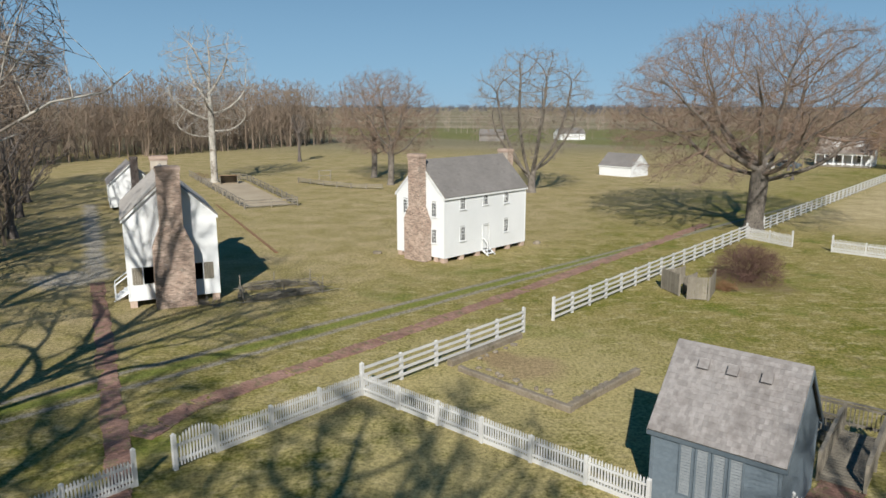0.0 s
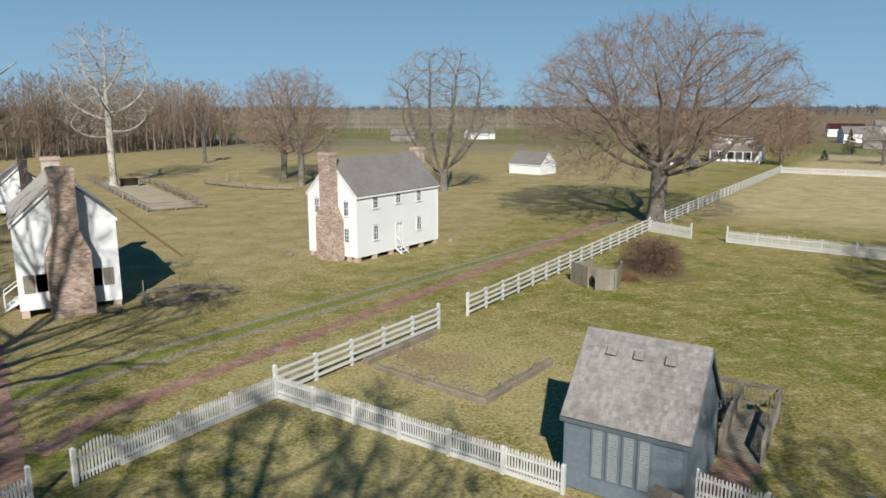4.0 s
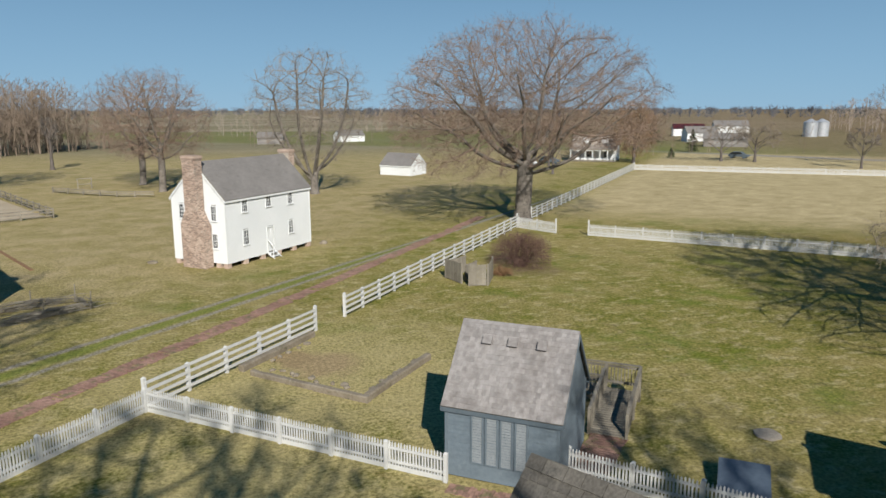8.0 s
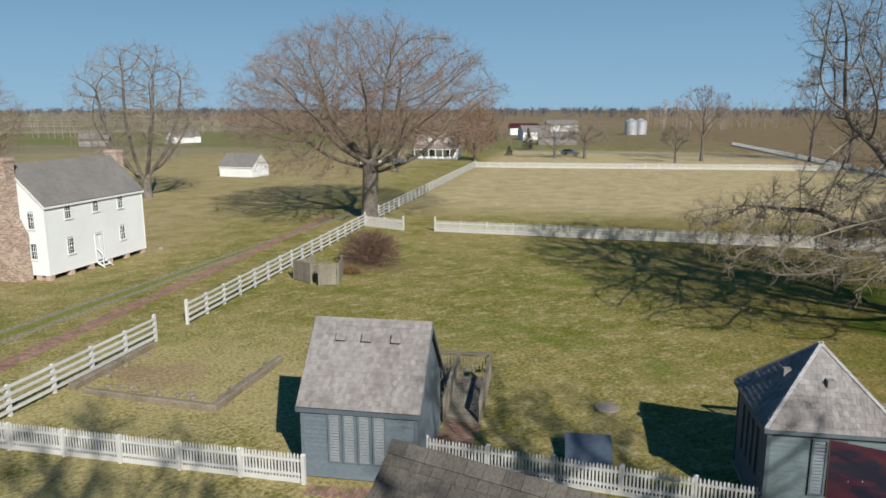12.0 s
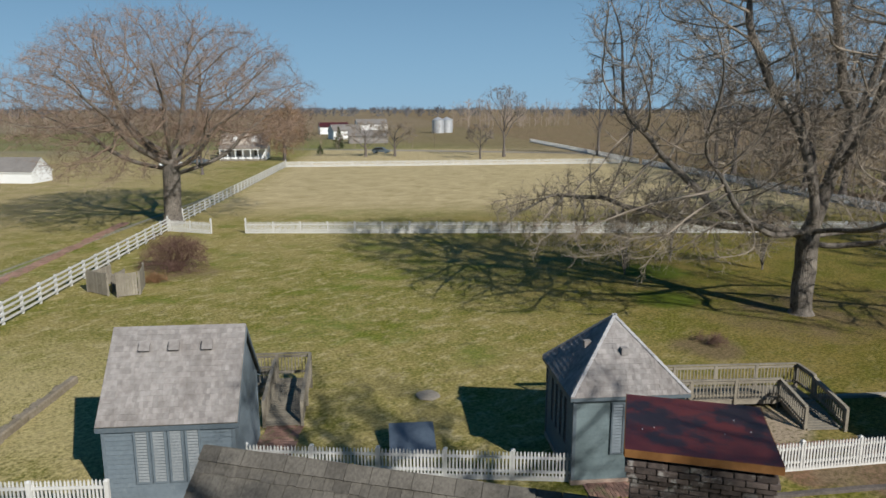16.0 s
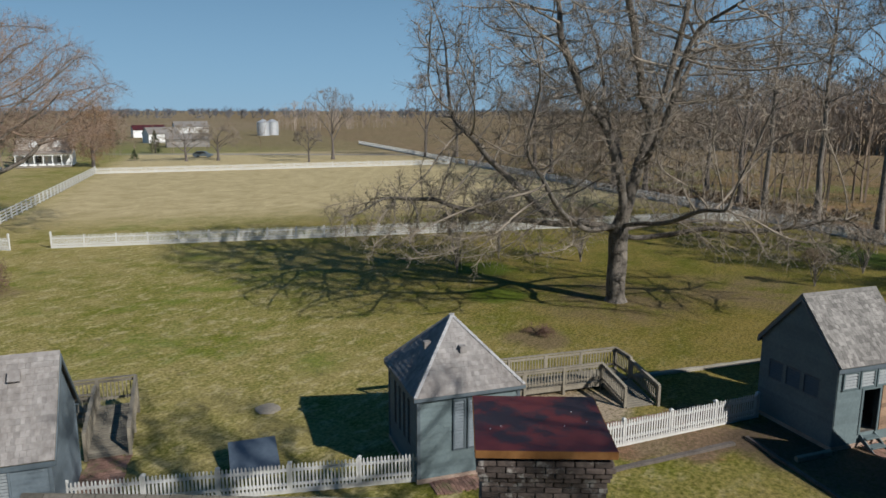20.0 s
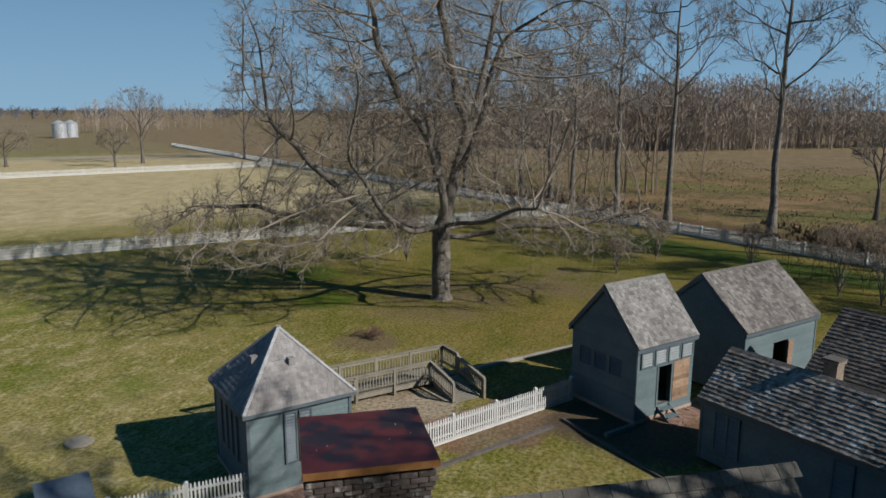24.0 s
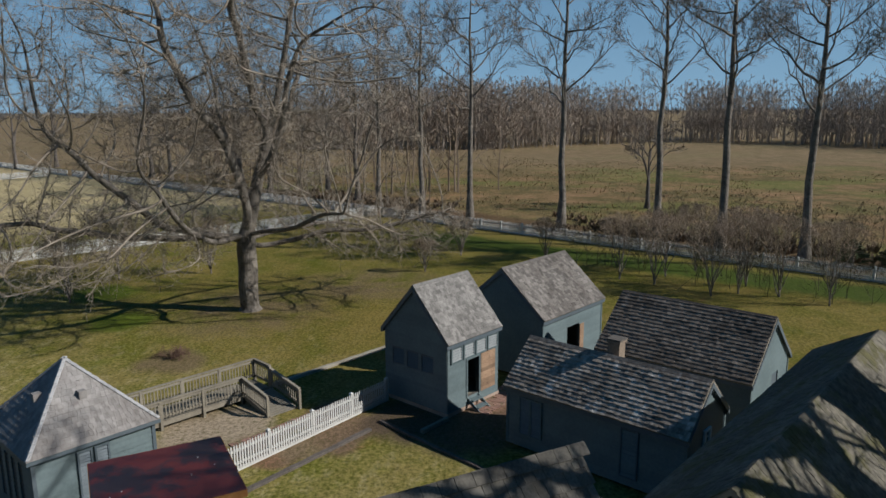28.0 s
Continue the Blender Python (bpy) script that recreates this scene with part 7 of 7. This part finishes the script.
def baluster_run(parent, p, q, z0, z1, height, mat, gap=0.13, posts=1.5, top_w=0.12):
    """A railing between two points whose floor rises from z0 to z1: posts, top and bottom rail, balusters."""
    L, turn = run_of(p, q)
    r = thing("railing", 0, 0)
    r.parent = parent
    r.matrix_basis = pose(p[0], p[1], 0, 0, 0, turn)
    sl = (z1 - z0) / L
    for h0, w, t in ((height, top_w, 0.04), (height - 0.14, 0.04, 0.09), (0.12, 0.04, 0.09)):
        bm = bmesh.new()
        prism(bm, [(0, -w / 2, z0 + h0), (L, -w / 2, z1 + h0), (L, -w / 2, z1 + h0 + t), (0, -w / 2, z0 + h0 + t)], (0, 0, 0), (0, w, 0))
        part("handrail" if h0 == height else "rail", bm, mat, r)
    n = max(1, round(L / posts))
    for i in range(n + 1):
        x = L * i / n
        piece("post", unit(mat), r, put_box(x - 0.05, x + 0.05, -0.05, 0.05, -0.05, z0 + sl * x + height - 0.002))
    k = int(L / gap)
    for i in range(k):
        x = (i + 0.5) * gap
        piece("baluster", unit(mat), r, put_box(x - 0.018, x + 0.018, -0.045, -0.021, z0 + sl * x + 0.08, z0 + sl * x + height - 0.1))
    return r


def deck_run(parent, p, q, width, z0, z1, mat, name="deck_board"):
    """Boards laid across a ramp from p to q, rising from z0 to z1."""
    L, turn = run_of(p, q)
    d = thing("ramp_deck", 0, 0)
    d.parent = parent
    d.matrix_basis = pose(p[0], p[1], 0, 0, 0, turn)
    n = int(L / 0.15)
    for i in range(n):
        x = i * 0.15
        z = z0 + (z1 - z0) * x / L
        piece(name, unit(mat), d, put_box(x, x + 0.14, 0, width, z - 0.03, z + 0.01))
    for y in (0.02, width - 0.1):
        bm = bmesh.new()
        prism(bm, [(0, y, z0 - 0.2), (L, y, z1 - 0.2), (L, y, z1 - 0.032), (0, y, z0 - 0.032)], (0, 0, 0), (0, 0.08, 0))
        part("joist", bm, mat, d)
    return d


def ramps():
    U, V = Vector((0.772, -0.636)), Vector((0.636, 0.772))
    # beside the shed
    r = thing("shed_ramp", 0, 0, 0, "grey weathered wooden ramp with railings beside the shed", "ramp")
    p0 = Vector((11.75, 20.45))
    deck_run(r, p0 + U * 1.25, p0 + U * 1.25 + V * 3.4, 1.25, 0.05, 0.5, OLD_WOOD)
    baluster_run(r, p0, p0 + V * 3.0, 0.0, 0.45, 0.9, OLD_WOOD)
    baluster_run(r, p0 + U * 1.3, p0 + U * 1.3 + V * 3.5, 0.0, 0.5, 0.9, OLD_WOOD)
    e = p0 + V * 3.5
    baluster_run(r, e - U * 1.3, e + U * 1.3, 0.5, 0.5, 0.9, OLD_WOOD)
    deck_run(r, e - U * 1.3 - V * 1.2 + V * 0.0, e - V * 1.2, 1.2, 0.5, 0.5, OLD_WOOD)
    baluster_run(r, e - U * 1.3 - V * 1.2, e - V * 1.2 - U * 0.02, 0.5, 0.5, 0.8, OLD_WOOD)
    # behind the pyramid-roofed house
    r = thing("garden_ramp", 0, 0, 0, "grey weathered wooden ramp with two railings", "ramp")
    a, b = Vector((19.9, 14.1)), Vector((26.0, 8.55))
    d = (b - a).normalized()
    s = Vector((-d.y, d.x))
    deck_run(r, a, b + d * 1.3, 1.25, 0.3, 0.35, OLD_WOOD)
    baluster_run(r, a, b, 0.3, 0.35, 0.75, OLD_WOOD)
    baluster_run(r, a + s * 1.25, b + d * 1.3 + s * 1.25, 0.3, 0.35, 0.85, OLD_WOOD)
    c = b + d * 1.3 + s * 1.25

    baluster_run(r, c, c - s * 1.2, 0.35, 0.35, 0.85, OLD_WOOD)
    baluster_run(r, b, b - s * 1.8, 0.35, 0.05, 0.75, OLD_WOOD)
    baluster_run(r, b + d * 1.3, b + d * 1.3 - s * 2.0, 0.35, 0.05, 0.75, OLD_WOOD)
    deck_run(r, b + d * 1.26 - s * 1.9, b + d * 1.26, 1.22, 0.03, 0.35, OLD_WOOD)


ramps()


def enclosure():
    """The open grey board screen beside the fence."""
    e = thing("board_screen", 14.0, 43.9, 0, "grey weathered board screen with a gate ajar", "screen")

    runs = (((0.05, 0.3), (0.5, -1.55), 1.35), ((0.75, -2.25), (2.0, -2.6), 1.4), ((2.0, -2.6), (3.2, -0.35), 1.4), ((0.05, 0.3), (1.9, 1.5), 1.2), ((1.0, -1.0), (2.1, -0.2), 1.15))
    for k, (p, q, h) in enumerate(runs):
        L, turn = run_of(p, q)
        n = int(L / 0.145)
        s = thing("screen_panel", 0, 0)
        s.parent = e
        s.matrix_basis = pose(p[0], p[1], 0, 0, 0, turn)
        rng = random.Random(k)
        for i in range(n):
            piece("board", unit(OLD_WOOD), s, put_box(i * 0.145, i * 0.145 + 0.135, -0.012, 0.012, 0.03, h * rng.uniform(0.97, 1.02)))
        for z in (0.25, h - 0.3):
            piece("batten", unit(OLD_WOOD), s, put_box(0, L, 0.013, 0.05, z, z + 0.09))
        for x in (0, L - 0.1):
            piece("post", unit(OLD_WOOD), s, put_box(x, x + 0.1, 0.014, 0.11, -0.05, h + 0.03))


enclosure()


def shrub(x, y, r, h, seed, mat, label, n=420, name="shrub", stem=0.008):
    """A dense dome of bare stems."""
    rng = np.random.default_rng(seed)
    w = Wood()
    w.least = stem * 0.7
    w.env = (np.array((0, 0, 0.1)), np.array((r, r, h)))
    for i in range(n // 8):
        az, el = rng.uniform(0, 6.283), math.asin(rng.uniform(0.08, 1.0))
        end = np.array((math.cos(az) * math.cos(el) * r, math.sin(az) * math.cos(el) * r, math.sin(el) * h)) * rng.uniform(0.75, 1.0)
        q = curve(rng, (rng.normal() * 0.15 * r, rng.normal() * 0.15 * r, -0.05), end, (0, 0, 0.2 * h), 0.03, 5)
        w.limb(q, np.linspace(stem * 2.2, stem, 5), 3)
        sprout(rng, w, w, q, stem * 2, 0, ((6, 0.5, 0.7, 0.1, 4, 3), (6, 0.55, 0.8, 0.0, 3, 3)))
    w.flush(rng)
    t = thing(name, x, y, 0, label, "shrub")
    ob = new("branchwork", w.mesh("branchwork", mat))
    ob.parent = t
    return t


shrub(20.3, 46.2, 2.5, 2.5, 5, BUSH_RED, "dense dome of bare reddish stems beside the fence", 900)
shrub(17.9, 43.7, 0.8, 0.6, 6, LEAF_LITTER, "low tuft of brown dead grass by the screen", 240)
shrub(31.2, 13.6, 1.0, 0.5, 7, BUSH_RED, "low sprawling bare shrub in the lawn", 120)


def brush_pile():
    p = thing("brush_fence", -10.2, 43.2, 15, "low hedge of stacked sticks between stakes", "brush pile")
    rng = np.random.default_rng(8)
    for k, (a, b, n) in enumerate((((-2.2, -1.9), (2.6, -0.6), 60), ((2.6, -0.6), (2.0, 1.6), 35), ((-2.4, 1.0), (2.0, 1.6), 40), ((-2.2, -1.9), (-2.4, 1.0), 35))):
        w = Wood()
        a, b = np.array((*a, 0.0)), np.array((*b, 0.0))
        for i in range(n):
            t0, t1 = sorted(rng.uniform(-0.05, 1.05, 2))
            if t1 - t0 < 0.25:
                t1 = t0 + 0.3
            o = np.array((rng.normal() * 0.13, rng.normal() * 0.13, rng.uniform(0.02, 0.42)))
            q = curve(rng, a + (b - a) * t0 + o, a + (b - a) * t1 + o + np.array((0, 0, rng.normal() * 0.06)), (0, 0, 0.05), 0.02, 4)
            w.limb(q, np.linspace(0.026, 0.012, 4), 4)
        ob = new("brushwood", w.mesh("brushwood", OLD_WOOD))
        ob.parent = p
        tagged(ob, kind="stuff")
    for x, y in ((-2.2, -1.9), (0.2, -1.3), (2.6, -0.6), (2.0, 1.6), (-0.3, 1.3), (-2.4, 1.0)):
        bm = bmesh.new()
        bmesh.ops.create_cone(bm, cap_ends=True, segments=7, radius1=0.04, radius2=0.03, depth=1.1)
        part("stake", bm, OLD_WOOD, p, at=pose(x, y, 0.5, rng.normal() * 3, rng.normal() * 3))
    shrub(-13.6, 40.3, 0.9, 0.4, 9, TWIG_GREY, "small heap of brushwood on the grass", 120, "brush_heap")


brush_pile()


def split_rail(line, name, label, rails=3, h=0.95):
    """A grey split-rail fence along a polyline."""
    f = thing(name, 0, 0, 0, label, "fence", "grey wooden fences")
    rng = random.Random(len(line))
    for (x0, y0), (x1, y1) in zip(line, line[1:]):
        L, turn = run_of((x0, y0), (x1, y1))
        n = max(1, round(L / 2.6))
        s = thing("fence_run", 0, 0)
        s.parent = f
        s.matrix_basis = pose(x0, y0, 0, 0, 0, turn)
        for i in range(n):
            piece("post", unit(OLD_WOOD), s, put_box(L * i / n - 0.06, L * i / n + 0.06, -0.06, 0.06, -0.05, h * 1.1))
            for r in range(rails):
                z = 0.2 + r * (h - 0.3) / max(1, rails - 1) + rng.uniform(-0.03, 0.03)
                piece("rail", unit(OLD_WOOD), s, put_box(L * i / n - 0.1, L * (i + 1) / n + 0.1, -0.045 + 0.09 * (i % 2), 0.045 + 0.09 * (i % 2), z, z + 0.1))


split_rail([(-41.8, 117.7), (-22.5, 80.1), (-17.0, 82.7), (-30.5, 111.0), (-33.5, 113.7)], "animal_pen", "grey rail fence round a bare earth pen")
split_rail([(-22.0, 108.5), (-17.5, 104.0), (-13.0, 100.5), (-8.5, 99.0)], "rail_fence_piece", "low zigzag rail fence before the twin trees", 3, 0.7)


def pen_floor():
    bm = bmesh.new()
    v = [bm.verts.new((x, y, 0.012)) for x, y in ((-40.8, 116.6), (-22.9, 81.4), (-17.9, 83.6), (-31.0, 110.5))]
    bm.faces.new(v)
    tagged(part("earth", bm, surf("bare trodden earth", (0.319, 0.258, 0.179), (0.410, 0.342, 0.247), 0.3, 4.0, None, 0.95, 0.4)), "bare trodden earth in the pen", "ground", kind="structure")
    s = thing("pen_shelter", -33.2, 106.0, 20, "low wooden animal shelter with an open front", "shelter")
    for a in ((0, 2.6, 1.5, 1.6, 0, 1.1), (0, 0.1, 0, 1.5, 0, 1.1), (2.5, 2.6, 0, 1.5, 0, 1.1)):
        bm = bmesh.new()
        box(bm, *a)
        part("side_wall", bm, OLD_WOOD, s)
    bm = bmesh.new()
    prism(bm, [(-0.15, -0.25, 1.25), (-0.15, 1.75, 1.08), (-0.15, 1.75, 1.14), (-0.15, -0.25, 1.31)], (0, 0, 0), (2.9, 0, 0))
    part("roof", bm, PALE_WOOD, s)
    shrub(-38.5, 113.0, 1.6, 1.1, 12, PALE_WOOD, "pale heap of cut branches by the pen", 140, "branch_heap")
    timber("earth_line", (-26.8, 83.6), (-13.2, 55.5), 0.25, 0.03, LEAF_LITTER, "narrow strip of bare reddish earth", "earth", seed=11)
    h = thing("hitching_frame", -19.5, 112.0, 20, "small wooden frame standing in the grass", "frame")
    for a in ((0, 0.12, 0, 0.12, 0, 1.4), (1.8, 1.92, 0, 0.12, 0, 1.4), (-0.1, 2.0, 0.02, 0.1, 1.4, 1.5), (0.12, 1.8, 0.03, 0.09, 0.6, 0.7)):
        bm = bmesh.new()
        box(bm, *a)
        part("bar", bm, OLD_WOOD, h)


pen_floor()


def tufts(name, spots, size, material, label, seed, blades=9):
    """Dead weeds and rough grass: sprays of narrow blades."""
    rng = np.random.default_rng(seed)
    p = np.repeat(np.array(spots), blades, axis=0)
    k = len(p)
    s = np.repeat(rng.uniform(0.5, 1.3, len(spots)) * size, blades)
    az, out = rng.uniform(0, 6.283, k), rng.uniform(0.1, 0.7, k)
    base = np.stack([p[:, 0] + np.cos(az) * 0.12 * s, p[:, 1] + np.sin(az) * 0.12 * s, np.full(k, -0.03)], 1)
    tip = base + np.stack([np.cos(az) * out * s, np.sin(az) * out * s, s * rng.uniform(0.6, 1.1, k)], 1)
    w = np.stack([-np.sin(az), np.cos(az), np.zeros(k)], 1) * (0.16 * s)[:, None]
    mid = base * 0.4 + tip * 0.6 + np.array((0, 0, 0.08)) * s[:, None]
    v = np.stack([base - w, base + w, mid + w * 0.8, mid - w * 0.8, tip + w * 0.15, tip - w * 0.15], 1).reshape(-1, 3)
    f = (np.array(((0, 1, 2, 3), (3, 2, 4, 5)))[None] + 6 * np.arange(k)[:, None, None]).reshape(-1, 4)
    tagged(new(name, quick_mesh(name, v, f, material)), label, "grass", kind="stuff")


rt = random.Random(31)


def meadow_spots(n, p, q, depth, clump=0.0):
    """Spots east of the line p-q, in loose patches."""
    out = []
    d = (Vector(q) - Vector(p)).normalized()
    L = (Vector(q) - Vector(p)).length
    while len(out) < n:
        a, b = rt.uniform(0, L), depth * rt.random() ** 1.3
        x, y = p[0] + d.x * a - d.y * b, p[1] + d.y * a + d.x * b
        if noise.noise((x * 0.07, y * 0.07, 5.0)) > clump:
            out.append((x, y))
    return out


WEED = surf("dry meadow weeds", (0.198, 0.148, 0.072), (0.334, 0.251, 0.137), 0.15, 2.0, (0.182, 0.182, 0.057), 0.95, 0.1, island=0.2)
tufts("meadow_weeds", meadow_spots(5200, (52.0, -34.0), (128.0, 60.0), -80.0, -0.1), 0.24, WEED, "rough tufts of dead meadow grass", 3, 5)
tufts("ditch_weeds", meadow_spots(700, (50.0, -33.0), (96.0, 26.0), -7.0, -0.3), 0.55, surf("brown ditch weeds", (0.09, 0.062, 0.04), (0.17, 0.118, 0.072), 0.2, 2.0, None, 0.95, 0.1, island=0.2), "brown weeds along the ditch", 4)

# ---------------------------------------------------------------- buildings in the distance
gable_house("white_barn", 26.54, 120.66, math.degrees(math.atan2(-0.743, 0.67)), 6.2, 4.8, 1.75, 1.85, WHITE, SLATE, "small white barn with a grey roof in the field", "barn", None, 0.0, 0.2,
            over=0.2, rake=0.15, course=0.3, wide=0.4, thick=0.01, trim=WHITE)


def farmhouse():
    t = math.degrees(math.atan2(-5.6, 7.6))
    h = gable_house("farmhouse", 73.0, 139.5, t, 9.4, 6.5, 3.0, 2.4, WHITE, SHINGLE_BROWN, "white farmhouse with a long front porch", "house",
                    dict(front=[(1.0, 1.9, 0.9, 2.3), (3.2, 4.1, 0.9, 2.3), (6.8, 7.7, 0.9, 2.3)]), 0.2, 0.2, over=0.2, rake=0.2, course=0.3, wide=0.3, trim=WHITE, inner=INSIDE)
    for a in (1.0, 3.2, 6.8):
        window(h, pose(a, 0, 0.9), 0.9, 1.4, WHITE)
    bm = bmesh.new()
    box(bm, 0, 9.4, -2.2, -0.05, 0.05, 0.3)
    part("porch_floor", bm, OLD_WOOD, h)
    bm = bmesh.new()
    prism(bm, [(-0.2, -2.5, 2.55), (-0.2, -0.05, 3.0), (-0.2, -0.05, 3.12), (-0.2, -2.5, 2.67)], (0, 0, 0), (9.8, 0, 0))
    part("porch_roof", bm, SHINGLE_BROWN, h)
    bm = bmesh.new()
    box(bm, -0.1, 9.5, -2.3, -2.2, 2.3, 2.55)
    part("porch_beam", bm, WHITE, h)
    for i in range(7):
        piece("porch_post", unit(WHITE), h, put_box(i * 1.54, i * 1.54 + 0.16, -2.3, -2.14, 0.3, 2.3))
    for x in (2.2, 6.2):
        bm = bmesh.new()
        prism(bm, [(x, 0.9, 3.7), (x + 1.3, 0.9, 3.7), (x + 1.3, 0.9, 4.6), (x + 0.65, 0.9, 5.1), (x, 0.9, 4.6)], (0, 0, 0), (0, 2.4, 0))
        part("dormer", bm, WHITE, h)


farmhouse()


def silo(x, y):
    s = thing("grain_silo", x, y, 0, "round galvanised steel grain silo", "silo", "grain silos")
    bm = bmesh.new()
    bmesh.ops.create_cone(bm, cap_ends=True, segments=28, radius1=2.6, radius2=2.6, depth=5.6)
    part("drum", bm, SILO, s, at=pose(0, 0, 2.75))
    bm = bmesh.new()
    bmesh.ops.create_cone(bm, cap_ends=True, segments=28, radius1=2.75, radius2=0.3, depth=1.3)
    part("roof", bm, SILO, s, at=pose(0, 0, 6.2))
    for i in range(5):
        bm = bmesh.new()
        bmesh.ops.create_cone(bm, cap_ends=False, segments=28, radius1=2.64, radius2=2.64, depth=0.09)
        part("band", bm, SILO, s, at=pose(0, 0, 0.7 + i * 1.05))


silo(221.5, 226.0), silo(228.5, 227.5)
for i, (x, y, t, L, W, He, rise, wm, rm, nm) in enumerate((
        (136.0, 178.0, -35, 12.0, 6.0, 2.4, 1.5, SHINGLE_SMALL, SLATE, "weathered farm building with a pale roof"), (150.0, 205.0, -20, 10.0, 7.0, 3.0, 2.0, WHITE, SLATE, "white farm building far off"),
        (176.0, 250.0, -30, 12.0, 7.0, 3.0, 1.8, WHITE, RUST_RED, "far barn with a red roof"), (205.0, 262.0, -30, 14.0, 8.0, 3.5, 2.2, WHITE, SLATE, "white farm building far off"),
        (12.0, 236.0, -10, 8.0, 6.0, 2.2, 1.6, SHINGLE_SMALL, SLATE, "low house across the fields"), (40.0, 244.0, 15, 9.0, 6.0, 2.2, 1.6, WHITE, SLATE, "white house across the fields"))):
    gable_house("far_house", x, y, t, L, W, He, rise, wm, rm, nm, "house", None, 0.0, 0.4, over=0.3, rake=0.2, course=0.6, wide=0.9, thick=0.02)


def car(x, y, turn, mat, label):
    """A parked vehicle, far off."""
    c = thing("parked_car", x, y, turn, label, "car", "parked cars")
    bm = bmesh.new()
    prism(bm, [(-2.1, 0, 0.35), (2.1, 0, 0.35), (2.15, 0, 0.75), (1.2, 0, 0.95), (0.5, 0, 1.45), (-1.3, 0, 1.45), (-2.0, 0, 0.95), (-2.15, 0, 0.75)], (0, -0.85, 0), (0, 0.85, 0))
    part("body", bm, mat, c, bevel=0.06)
    bm = bmesh.new()
    prism(bm, [(0.95, 0, 1.0), (0.45, 0, 1.38), (-1.2, 0, 1.38), (-1.8, 0, 1.0)], (0, -0.865, 0), (0, 0.865, 0))
    part("side_window", bm, GLASS, c)
    for wx in (-1.35, 1.35):
        for wy in (-0.82, 0.82):
            bm = bmesh.new()
            bmesh.ops.create_cone(bm, cap_ends=True, segments=16, radius1=0.34, radius2=0.34, depth=0.22)
            part("wheel", bm, BLUE_DARK, c, at=pose(wx, wy, 0.34, 90, 0, 0))


car(58.0, 130.0, -30, WHITE, "white car parked by the farmhouse"), car(65.0, 134.0, -30, BLUE_DARK, "dark car parked by the farmhouse"), car(112.0, 134.0, -55, BLUE_DARK, "dark pickup parked under the trees")
